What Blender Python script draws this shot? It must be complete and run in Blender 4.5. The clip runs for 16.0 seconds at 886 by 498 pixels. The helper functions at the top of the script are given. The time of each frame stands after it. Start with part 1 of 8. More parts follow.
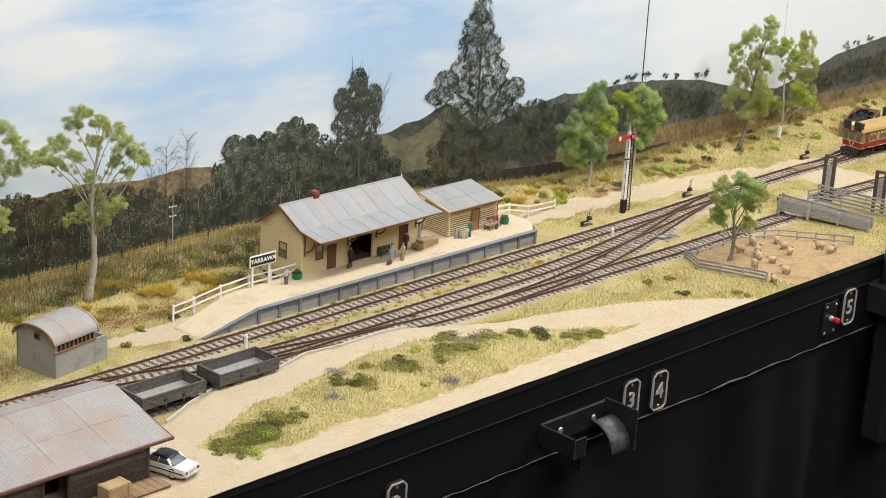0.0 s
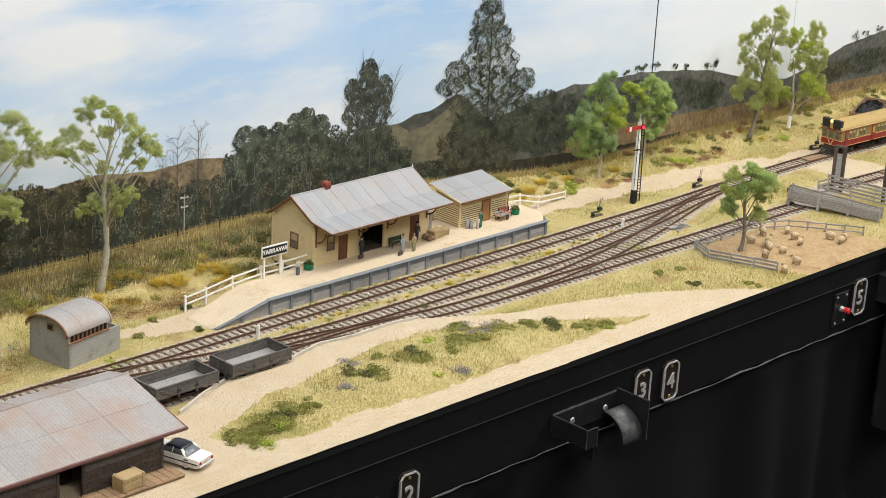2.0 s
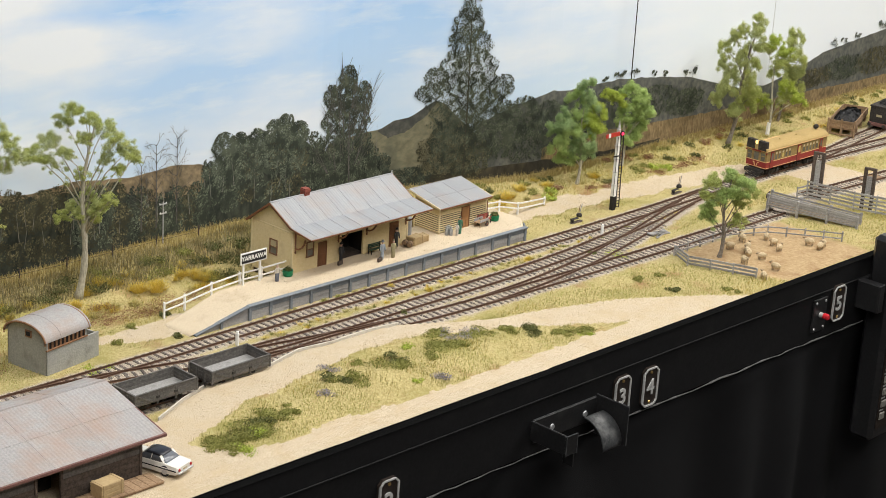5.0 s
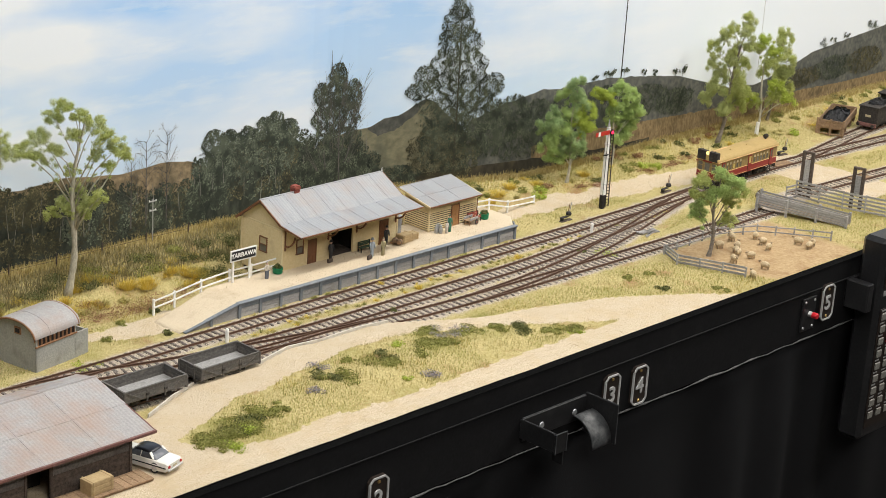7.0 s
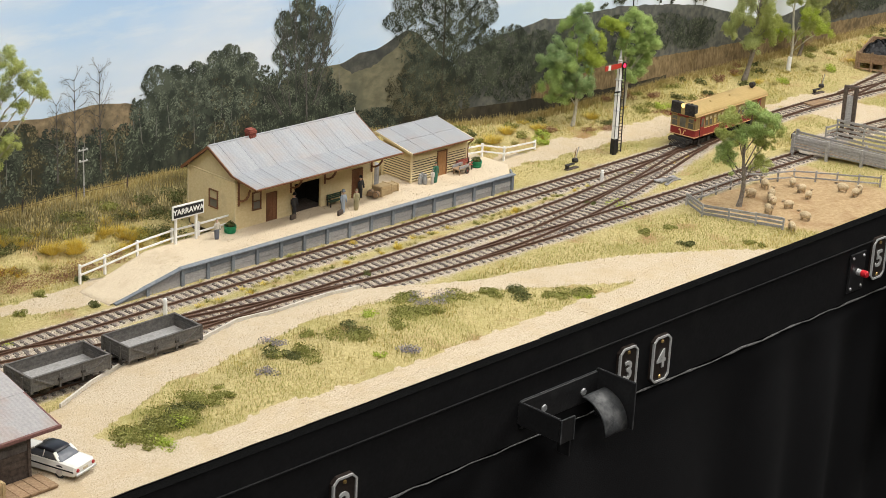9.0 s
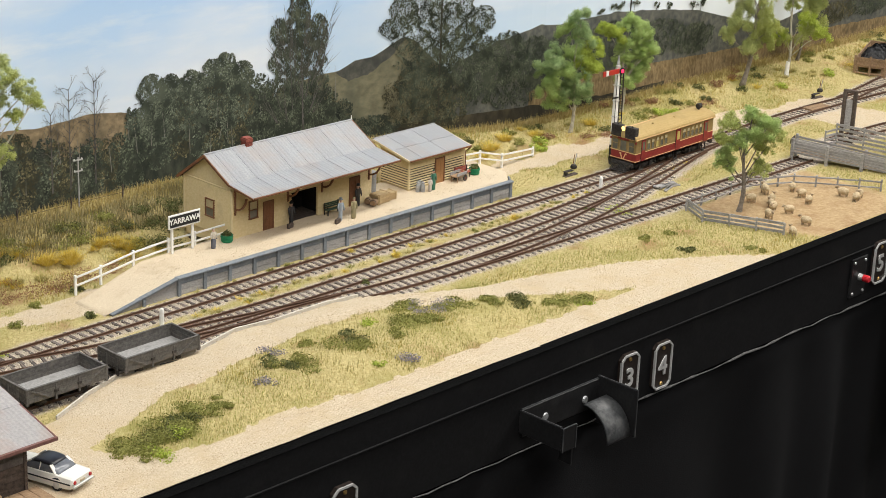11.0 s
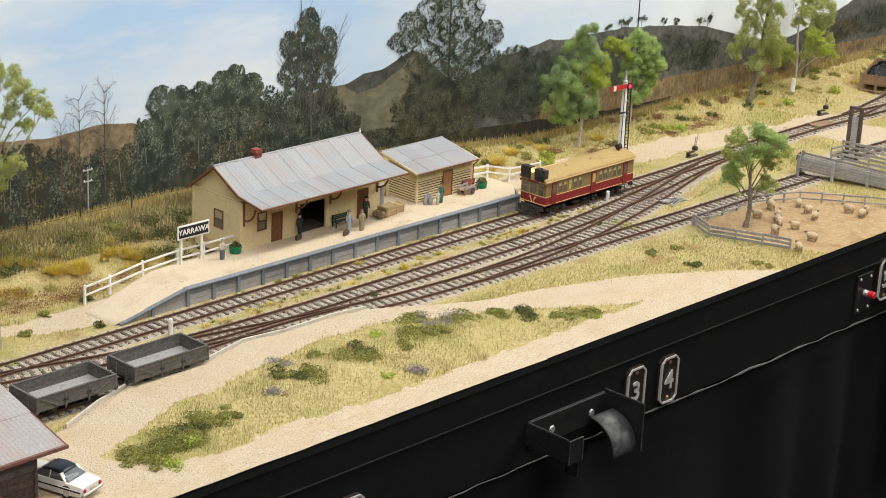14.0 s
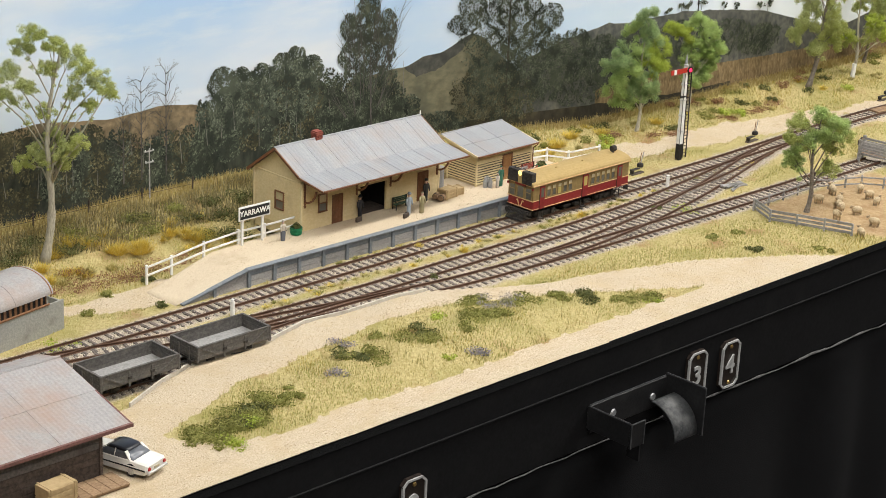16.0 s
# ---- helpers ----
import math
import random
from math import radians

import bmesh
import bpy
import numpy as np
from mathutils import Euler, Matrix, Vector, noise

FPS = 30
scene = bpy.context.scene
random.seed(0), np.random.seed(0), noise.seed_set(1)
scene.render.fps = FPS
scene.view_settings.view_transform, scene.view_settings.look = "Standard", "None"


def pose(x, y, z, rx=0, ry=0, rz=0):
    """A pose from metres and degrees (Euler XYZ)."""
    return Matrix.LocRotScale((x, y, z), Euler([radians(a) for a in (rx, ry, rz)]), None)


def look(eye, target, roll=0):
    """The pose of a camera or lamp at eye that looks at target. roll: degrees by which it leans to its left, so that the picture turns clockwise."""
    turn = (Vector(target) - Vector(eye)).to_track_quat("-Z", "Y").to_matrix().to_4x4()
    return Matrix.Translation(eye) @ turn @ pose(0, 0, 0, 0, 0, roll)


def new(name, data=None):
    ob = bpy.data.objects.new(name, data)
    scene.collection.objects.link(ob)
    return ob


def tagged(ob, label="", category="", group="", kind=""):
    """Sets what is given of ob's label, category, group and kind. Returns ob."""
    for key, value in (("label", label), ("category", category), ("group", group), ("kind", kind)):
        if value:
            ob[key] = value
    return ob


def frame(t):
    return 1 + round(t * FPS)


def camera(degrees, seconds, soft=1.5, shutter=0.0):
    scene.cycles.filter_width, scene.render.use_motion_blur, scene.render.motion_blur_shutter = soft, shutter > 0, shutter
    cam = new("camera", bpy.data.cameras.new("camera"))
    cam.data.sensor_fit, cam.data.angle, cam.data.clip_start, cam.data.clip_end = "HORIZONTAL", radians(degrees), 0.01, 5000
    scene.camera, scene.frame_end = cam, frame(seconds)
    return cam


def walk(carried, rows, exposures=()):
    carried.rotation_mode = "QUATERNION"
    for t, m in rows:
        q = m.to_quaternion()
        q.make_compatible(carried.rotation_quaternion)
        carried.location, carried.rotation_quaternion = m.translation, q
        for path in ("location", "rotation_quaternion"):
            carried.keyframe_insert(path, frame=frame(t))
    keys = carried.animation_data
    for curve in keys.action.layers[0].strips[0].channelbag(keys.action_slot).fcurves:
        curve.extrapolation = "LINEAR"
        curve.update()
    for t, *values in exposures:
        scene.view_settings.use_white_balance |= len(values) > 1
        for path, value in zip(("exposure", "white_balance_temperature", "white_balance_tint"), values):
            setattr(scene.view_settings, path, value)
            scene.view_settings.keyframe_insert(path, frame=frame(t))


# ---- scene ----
cam = camera(26.0, 16.0, soft=0.6)
walk(cam, [
    (0.0, pose(-1.1187, -1.3185, 0.6905, 70.640, -3.164, -44.944)),
    (0.5, pose(-1.1172, -1.3169, 0.6907, 70.478, -3.036, -44.800)),
    (1.0, pose(-1.1234, -1.3180, 0.6902, 70.522, -2.948, -44.679)),
    (1.5, pose(-1.1264, -1.3205, 0.6961, 70.270, -2.988, -44.694)),
    (2.0, pose(-1.1249, -1.3158, 0.6911, 70.351, -3.076, -44.814)),
    (2.5, pose(-1.1266, -1.3187, 0.6956, 70.336, -3.204, -44.866)),
    (3.0, pose(-1.1283, -1.3164, 0.6920, 70.517, -3.257, -44.987)),
    (3.5, pose(-1.1252, -1.3152, 0.6849, 70.701, -3.244, -45.101)),
    (4.0, pose(-1.1242, -1.3151, 0.6890, 70.538, -3.310, -45.155)),
    (4.5, pose(-1.1239, -1.3150, 0.6887, 70.596, -3.218, -45.317)),
    (7.0, pose(-1.1265, -1.3133, 0.6869, 70.633, -3.530, -45.723)),
    (7.5, pose(-1.1177, -1.3161, 0.6837, 70.314, -3.403, -45.619)),
    (8.0, pose(-1.1045, -1.3075, 0.6773, 70.146, -3.412, -45.721)),
    (8.5, pose(-1.0056, -1.2294, 0.6274, 69.924, -3.108, -45.491)),
    (9.1, pose(-0.9000, -1.1400, 0.5700, 69.800, -2.500, -45.650)),
    (11.0, look((-0.8975, -1.1342, 0.5656), (0.4709, 0.1565, -0.1138), 2.305)),
    (11.5, look((-0.9001, -1.1347, 0.5669), (0.4722, 0.1558, -0.1050), 2.463)),
    (12.0, look((-0.9048, -1.1339, 0.5671), (0.4727, 0.1545, -0.0983), 2.735)),
    (12.5, look((-0.9039, -1.1361, 0.5695), (0.4730, 0.1549, -0.0918), 2.647)),
    (13.0, look((-0.9049, -1.1356, 0.5680), (0.4743, 0.1553, -0.0888), 2.766)),
    (13.5, look((-0.9055, -1.1354, 0.5666), (0.4706, 0.1574, -0.0929), 2.775)),
    (14.0, look((-0.9063, -1.1342, 0.5659), (0.4650, 0.1609, -0.0992), 2.766)),
    (14.5, look((-0.9060, -1.1319, 0.5656), (0.4566, 0.1689, -0.1061), 2.659)),
    (15.0, look((-0.9072, -1.1301, 0.5620), (0.4448, 0.1798, -0.1135), 2.623)),
    (15.5, look((-0.9053, -1.1271, 0.5595), (0.4335, 0.1952, -0.1181), 2.461)),
    (16.0, look((-0.9134, -1.1260, 0.5608), (0.4203, 0.2005, -0.1188), 2.623)),
])

# ---- light: unseen white lamps above the layout, two of them added as fill ----
world = bpy.data.worlds.new("world")
scene.world = world
world.use_nodes = True
world.node_tree.nodes["Background"].inputs[0].default_value = (0.9, 0.95, 1.0, 1)
world.node_tree.nodes["Background"].inputs[1].default_value = 0.3
scene.view_settings.exposure = 0.0


def overhead_lamp(name, x, y, z, sx, sy, watts, target, colour=(1.0, 0.975, 0.93)):
    lamp = bpy.data.lights.new(name, "AREA")
    lamp.shape, lamp.size, lamp.size_y, lamp.energy, lamp.color = "RECTANGLE", sx, sy, watts, colour
    ob = new(name, lamp)
    ob.matrix_world = look((x, y, z), target)
    return ob


overhead_lamp("layout_light", 0.3, -0.45, 1.45, 2.6, 0.25, 34, (0.3, 0.02, 0.05))
# unseen lamps added as fill; the second brightens the far right end
overhead_lamp("fill_light", -0.8, -1.9, 1.65, 1.2, 0.6, 24, (0.2, 0.0, 0))
overhead_lamp("fill_light", 1.9, -1.2, 1.65, 1.2, 0.6, 30, (1.1, 0.0, 0))


# ---- materials ----
def nodes_of(name):
    m = bpy.data.materials.new(name)
    m.use_nodes = True
    return m, m.node_tree, m.node_tree.nodes["Principled BSDF"]


def mixed(nt, a, b, fac):
    n = nt.nodes.new("ShaderNodeMix")
    n.data_type = "RGBA"
    for sock, v in ((n.inputs[6], a), (n.inputs[7], b), (n.inputs[0], fac)):
        if hasattr(v, "is_output"):
            nt.links.new(v, sock)
        else:
            sock.default_value = (*v, 1) if isinstance(v, tuple) and len(v) == 3 else v
    return n.outputs[2]


def noisy(nt, scale, lo=0.35, hi=0.65, detail=4.0, stretch=None, rough=0.6):
    tc = nt.nodes.new("ShaderNodeTexCoord")
    vec = tc.outputs["Object"]
    if stretch:
        mp = nt.nodes.new("ShaderNodeMapping")
        mp.inputs["Scale"].default_value = stretch
        nt.links.new(vec, mp.inputs[0])
        vec = mp.outputs[0]
    n = nt.nodes.new("ShaderNodeTexNoise")
    n.inputs["Scale"].default_value, n.inputs["Detail"].default_value, n.inputs["Roughness"].default_value = scale, detail, rough
    nt.links.new(vec, n.inputs["Vector"])
    r = nt.nodes.new("ShaderNodeMapRange")
    r.inputs[1].default_value, r.inputs[2].default_value = lo, hi
    nt.links.new(n.outputs[0], r.inputs[0])
    return r.outputs[0]


def bumped(nt, bsdf, height, strength=0.4, dist=0.0006):
    b = nt.nodes.new("ShaderNodeBump")
    b.inputs["Strength"].default_value, b.inputs["Distance"].default_value = strength, dist
    nt.links.new(height, b.inputs["Height"])
    nt.links.new(b.outputs[0], bsdf.inputs["Normal"])


def surface(name, a, b, wear=None, rough=0.85, grain=700, patch=60, metal=0.0, bump=0.35, stretch=None, wear_amount=(0.55, 0.75), vary=0.0, dist=0.0005):
    """Two tones in fine grain, a third in worn patches, and relief."""
    m, nt, p = nodes_of(name)
    fine = noisy(nt, grain, stretch=stretch)
    col = mixed(nt, a, b, fine)
    if wear:
        col = mixed(nt, col, wear, noisy(nt, patch, *wear_amount, stretch=stretch))
    if vary:
        info = nt.nodes.new("ShaderNodeObjectInfo")
        hsv = nt.nodes.new("ShaderNodeHueSaturation")
        r = nt.nodes.new("ShaderNodeMapRange")
        r.inputs[3].default_value, r.inputs[4].default_value = 1 - vary, 1 + vary
        nt.links.new(info.outputs["Random"], r.inputs[0])
        nt.links.new(r.outputs[0], hsv.inputs["Value"])
        nt.links.new(col, hsv.inputs["Color"])
        col = hsv.outputs[0]
    nt.links.new(col, p.inputs["Base Color"])
    p.inputs["Roughness"].default_value, p.inputs["Metallic"].default_value = rough, metal
    p.inputs["Specular IOR Level"].default_value = 0.3
    if bump:
        bumped(nt, p, fine, bump, dist)
    return m


def leafy(name, cols, rough=0.9, thin=0.35):
    """Foliage: each island takes its own tone."""
    m, nt, p = nodes_of(name)
    geo = nt.nodes.new("ShaderNodeNewGeometry")
    ramp = nt.nodes.new("ShaderNodeValToRGB")
    e = ramp.color_ramp.elements
    for i, c in enumerate(cols):
        el = e[i] if i < 2 else e.new(0.5)
        el.position, el.color = i / (len(cols) - 1), (*c, 1)
    nt.links.new(geo.outputs["Random Per Island"], ramp.inputs[0])
    col = mixed(nt, ramp.outputs[0], cols[0], noisy(nt, 45, 0.45, 0.75))
    nt.links.new(col, p.inputs["Base Color"])
    p.inputs["Roughness"].default_value = rough
    p.inputs["Specular IOR Level"].default_value = 0.15
    if thin:
        t = nt.nodes.new("ShaderNodeBsdfTranslucent")
        nt.links.new(col, t.inputs["Color"])
        mix = nt.nodes.new("ShaderNodeMixShader")
        mix.inputs[0].default_value = thin
        nt.links.new(p.outputs[0], mix.inputs[1])
        nt.links.new(t.outputs[0], mix.inputs[2])
        nt.links.new(mix.outputs[0], nt.nodes["Material Output"].inputs["Surface"])
    return m


ZINC = surface("galvanised_iron", (0.30, 0.305, 0.315), (0.375, 0.38, 0.39), (0.36, 0.32, 0.295), 0.55, 900, 40, 0.15, 0.1, wear_amount=(0.45, 0.8), vary=0.05)
ZINC_RUST = surface("rusting_iron", (0.32, 0.31, 0.31), (0.40, 0.38, 0.37), (0.36, 0.25, 0.19), 0.6, 600, 28, 0.1, 0.15, wear_amount=(0.42, 0.8), vary=0.07)
CREAM = surface("cream_paint", (0.66, 0.53, 0.29), (0.74, 0.61, 0.36), (0.58, 0.46, 0.26), 0.7, 500, 70, 0, 0.15)
CREAM_PALE = surface("pale_cream_paint", (0.68, 0.56, 0.33), (0.74, 0.62, 0.38), None, 0.7, 500, 70, 0, 0.1)
BROWN = surface("brown_paint", (0.17, 0.075, 0.035), (0.22, 0.10, 0.05), (0.12, 0.06, 0.03), 0.6, 500, 90)
# near-black colour standing in for shade inside openings
GLOOM = surface("painted_gloom", (0.018, 0.016, 0.015), (0.03, 0.027, 0.025), None, 0.9, 300, 60, 0, 0.1)
SAND = surface("platform_sand", (0.56, 0.45, 0.31), (0.72, 0.61, 0.45), (0.52, 0.41, 0.28), 0.95, 1100, 35, 0, 0.5)
CONCRETE = surface("weathered_concrete", (0.30, 0.30, 0.28), (0.38, 0.375, 0.34), (0.24, 0.235, 0.21), 0.9, 500, 60, 0, 0.3)
SLATE = surface("grey_painted_timber", (0.16, 0.18, 0.20), (0.22, 0.24, 0.26), (0.28, 0.29, 0.29), 0.8, 500, 90, 0, 0.3, vary=0.12)
WHITE = surface("white_paint", (0.78, 0.77, 0.73), (0.84, 0.83, 0.80), (0.68, 0.66, 0.60), 0.6, 400, 120, 0, 0.1)
BLACK = surface("black_paint", (0.012, 0.012, 0.013), (0.02, 0.02, 0.02), (0.03, 0.03, 0.03), 0.5, 300, 60, 0, 0.1)
RAIL = surface("rusty_rail", (0.10, 0.055, 0.035), (0.15, 0.085, 0.055), None, 0.6, 900, 90, 0.3, 0.1)
SLEEPER = surface("weathered_sleeper", (0.10, 0.08, 0.068), (0.20, 0.17, 0.15), (0.36, 0.325, 0.29), 0.95, 900, 50, 0, 0.5, stretch=(3, 0.4, 1), vary=0.35)
BRICK = surface("red_brick", (0.20, 0.055, 0.04), (0.29, 0.085, 0.06), (0.15, 0.055, 0.045), 0.9, 500, 120)
GREYWOOD = surface("silvered_timber", (0.27, 0.26, 0.255), (0.42, 0.405, 0.39), (0.20, 0.185, 0.17), 0.9, 500, 70, 0, 0.4, stretch=(1, 1, 3), vary=0.18)
BROWNWOOD = surface("dark_timber", (0.065, 0.05, 0.042), (0.12, 0.092, 0.075), (0.16, 0.13, 0.11), 0.9, 500, 70, 0, 0.4, vary=0.2)
TANWOOD = surface("bare_timber", (0.24, 0.155, 0.09), (0.34, 0.23, 0.14), (0.19, 0.12, 0.07), 0.9, 500, 70, 0, 0.3, vary=0.15)
BARK = surface("bark", (0.40, 0.37, 0.29), (0.60, 0.56, 0.46), (0.26, 0.22, 0.17), 0.95, 500, 100, 0, 0.6, stretch=(2, 2, 0.5))
BARK_DARK = surface("dark_bark", (0.17, 0.145, 0.12), (0.30, 0.265, 0.225), None, 0.95, 500, 100, 0, 0.6)
GUM = leafy("gum_leaves", [(0.33, 0.38, 0.10), (0.49, 0.53, 0.18), (0.66, 0.68, 0.31)], thin=0.42)
FRESH = leafy("fresh_leaves", [(0.31, 0.43, 0.13), (0.46, 0.58, 0.21), (0.64, 0.73, 0.35)], thin=0.42)
LIME = leafy("lime_leaves", [(0.30, 0.38, 0.05), (0.45, 0.53, 0.09), (0.60, 0.66, 0.18)])
OLIVE = leafy("olive_scrub", [(0.19, 0.195, 0.05), (0.31, 0.31, 0.09), (0.45, 0.43, 0.16)])
DEEP = leafy("dark_green_scrub", [(0.09, 0.10, 0.035), (0.15, 0.16, 0.06), (0.24, 0.24, 0.10)])
STRAW = leafy("straw_grass", [(0.36, 0.31, 0.10), (0.54, 0.475, 0.20), (0.72, 0.65, 0.35)])
GOLD = leafy("golden_tussock", [(0.58, 0.42, 0.07), (0.72, 0.56, 0.11), (0.80, 0.68, 0.24)])
RUSSET = leafy("russet_litter", [(0.25, 0.13, 0.07), (0.34, 0.19, 0.11), (0.40, 0.26, 0.15)])
LILAC = leafy("lilac_flowers", [(0.28, 0.25, 0.28), (0.42, 0.38, 0.44), (0.16, 0.17, 0.10)])
FELT = surface("black_fascia", (0.004, 0.004, 0.0045), (0.007, 0.007, 0.008), (0.010, 0.010, 0.010), 0.7, 300, 30, 0, 0.1)
CURTAIN = surface("black_curtain", (0.004, 0.004, 0.005), (0.009, 0.009, 0.010), None, 0.95, 900, 30, 0, 0.3)
for black in (FELT, CURTAIN):
    black.node_tree.nodes["Principled BSDF"].inputs["Specular IOR Level"].default_value = 0.22
CAPFELT = surface("black_flock", (0.003, 0.003, 0.003), (0.008, 0.008, 0.008), None, 1.0, 900, 30, 0, 0.8)
CAPFELT.node_tree.nodes["Principled BSDF"].inputs["Specular IOR Level"].default_value = 0.03
METAL = surface("cast_alloy", (0.50, 0.50, 0.50), (0.62, 0.62, 0.61), None, 0.4, 600, 90, 0.6, 0.2)
BLUEGREEN = surface("green_paint", (0.01, 0.16, 0.07), (0.02, 0.22, 0.10), None, 0.5, 300, 90)
ROOM = surface("hall_wall", (0.30, 0.29, 0.28), (0.34, 0.33, 0.32), None, 0.9, 3, 1, 0, 0)
ROOM_FLOOR = surface("hall_floor", (0.10, 0.09, 0.085), (0.14, 0.125, 0.11), None, 0.8, 6, 1, 0, 0)


# ---- mesh helpers ----
MM = 0.001


def link_mesh(name, bm, mat, parent=None, label="", smooth=False):
    me = bpy.data.meshes.new(name)
    bm.normal_update()
    bm.to_mesh(me)
    bm.free()
    me.materials.append(mat)
    if smooth:
        for p in me.polygons:
            p.use_smooth = True
    ob = new(name, me)
    if parent:
        ob.parent = parent
    return ob


def part(name, bm, mat, parent, label="", smooth=False):
    ob = link_mesh(name, bm, mat, parent, smooth=smooth)
    return tagged(ob, label)


def thing(name, m, label, category, group="", kind=""):
    ob = new(name)
    ob.empty_display_size = 0.01
    ob.matrix_world = m
    return tagged(ob, label, category, group, kind)


def mesh_thing(name, bm, mat, label, category, group="", kind="", smooth=False):
    return tagged(link_mesh(name, bm, mat, smooth=smooth), label, category, group, kind)


def slab(bm, x0, x1, y0, y1, z0, z1, bevel=0.0, m=None):
    """A box between the given millimetres, its edges eased."""
    r = bmesh.ops.create_cube(bm, size=1)
    vs = r["verts"]
    for v in vs:
        v.co = Vector((x0 + (v.co.x + 0.5) * (x1 - x0), y0 + (v.co.y + 0.5) * (y1 - y0), z0 + (v.co.z + 0.5) * (z1 - z0))) * MM
    if bevel:
        es = list({e for v in vs for e in v.link_edges})
        r = bmesh.ops.bevel(bm, geom=es, offset=bevel * MM, segments=1, affect="EDGES")
        vs = list({v for f in r["faces"] for v in f.verts} | {v for v in vs if v.is_valid})
    if m:
        bmesh.ops.transform(bm, matrix=m, verts=vs)
    return vs


def box(*a, bevel=0.15, m=None):
    bm = bmesh.new()
    slab(bm, *a, bevel=bevel, m=m)
    return bm


def beam(bm, a, b, w, h=None, bevel=0.0):
    """A squared bar from a to b (mm), w wide and h deep."""
    a, b = Vector(a), Vector(b)
    d = b - a
    h = h or w
    q = d.to_track_quat("X", "Z").to_matrix().to_4x4()
    return slab(bm, 0, d.length, -w / 2, w / 2, -h / 2, h / 2, bevel, Matrix.Translation(a * MM) @ q)


def bar(a, b, w, h=None, bevel=0.1):
    bm = bmesh.new()
    beam(bm, a, b, w, h, bevel)
    return bm


def tube(bm, pts, radii, n=8, cap=True):
    """A round tapered tube through pts (mm)."""
    rings = []
    for i, p in enumerate(pts):
        p = Vector(p)
        d = (Vector(pts[min(i + 1, len(pts) - 1)]) - Vector(pts[max(i - 1, 0)])).normalized()
        s = d.cross(Vector((0, 0, 1)))
        if s.length < 1e-3:
            s = Vector((1, 0, 0))
        s.normalize()
        u = s.cross(d)
        rings.append([bm.verts.new((p + (s * math.cos(k * math.tau / n) + u * math.sin(k * math.tau / n)) * radii[i]) * MM) for k in range(n)])
    for r0, r1 in zip(rings, rings[1:]):
        for k in range(n):
            bm.faces.new((r0[k], r0[(k + 1) % n], r1[(k + 1) % n], r1[k]))
    if cap:
        bm.faces.new(rings[0][::-1])
        bm.faces.new(rings[-1])
    return bm


def rod(a, b, r, n=8, r2=None):
    return tube(bmesh.new(), [a, b], [r, r if r2 is None else r2], n)


def lathe(profile, n=16, centre=(0, 0)):
    """Turned form from (radius, height) pairs in mm."""
    bm = bmesh.new()
    rings = [[bm.verts.new(((centre[0] + r * math.cos(k * math.tau / n)) * MM, (centre[1] + r * math.sin(k * math.tau / n)) * MM, z * MM)) for k in range(n)] for r, z in profile]
    for r0, r1 in zip(rings, rings[1:]):
        for k in range(n):
            bm.faces.new((r0[k], r0[(k + 1) % n], r1[(k + 1) % n], r1[k]))
    bm.faces.new(rings[0][::-1])
    bm.faces.new(rings[-1])
    return bm


def soup(name, verts, faces, mat, label="", category="", kind="", parent=None, group=""):
    me = bpy.data.meshes.new(name)
    me.from_pydata(verts, [], faces)
    me.materials.append(mat)
    ob = new(name, me)
    if parent:
        ob.parent = parent
    return tagged(ob, label, category, group, kind)


def smoothstep(a, b, x):
    t = min(max((x - a) / (b - a), 0), 1)
    return t * t * (3 - 2 * t)


def along(line, x):
    """y on a polyline of (x, y) at x."""
    for (xa, ya), (xb, yb) in zip(line, line[1:]):
        if x <= xb:
            t = min(max((x - xa) / (xb - xa), 0), 1)
            return ya + (yb - ya) * t
    return line[-1][1]


# ---- plan, in metres ----
MAIN = [(-0.62, -0.0207), (0.45, -0.0200), (0.60, -0.0180), (0.70, -0.0135), (0.80, -0.0090), (0.88, -0.0075), (1.00, -0.0125), (1.15, -0.0225), (1.75, -0.060)]
LOOP = [(-0.27, -0.0200), (-0.185, -0.0340), (-0.12, -0.0530), (-0.05, -0.0630), (0.05, -0.0669), (0.33, -0.0669), (0.42, -0.0610), (0.55, -0.0430), (0.63, -0.0270), (0.72, -0.0130)]
SIDING = [(-0.09, -0.0610), (-0.04, -0.0680), (0.03, -0.0825), (0.13, -0.0985), (0.23, -0.1050), (0.33, -0.1080), (0.50, -0.1120), (0.72, -0.1130)]
CROSSOVER = [(0.20, -0.1040), (0.30, -0.1010), (0.40, -0.0890), (0.50, -0.0670), (0.58, -0.0450), (0.66, -0.0220)]
DOCK = [(-0.60, -0.0970), (-0.10, -0.0955), (-0.03, -0.0915), (0.03, -0.0880), (0.10, -0.0955)]
COAL_ROAD = [(0.95, -0.0090), (1.045, 0.0060), (1.12, 0.0190), (1.20, 0.0260), (1.75, 0.0420)]
BACK_ROAD = [(0.80, -0.0960), (1.00, -0.1080), (1.75, -0.1500)]
TRACKS = [MAIN, LOOP, SIDING, CROSSOVER, DOCK, COAL_ROAD, BACK_ROAD]
FASCIA_Y = -0.264
EDGE = [(-0.62, -0.150), (-0.2145, -0.1376), (-0.175, -0.119), (-0.144, -0.1085), (-0.072, -0.1085), (-0.0226, -0.0960), (0.016, -0.1010), (0.065, -0.1000), (0.098, -0.105), (0.1462, -0.1271), (0.2, -0.145), (0.30, -0.165)]
PLATFORM_Z = 0.0154


def backdrop_y(x):
    return 0.19 - 0.055 * smoothstep(0.25, 0.60, x)


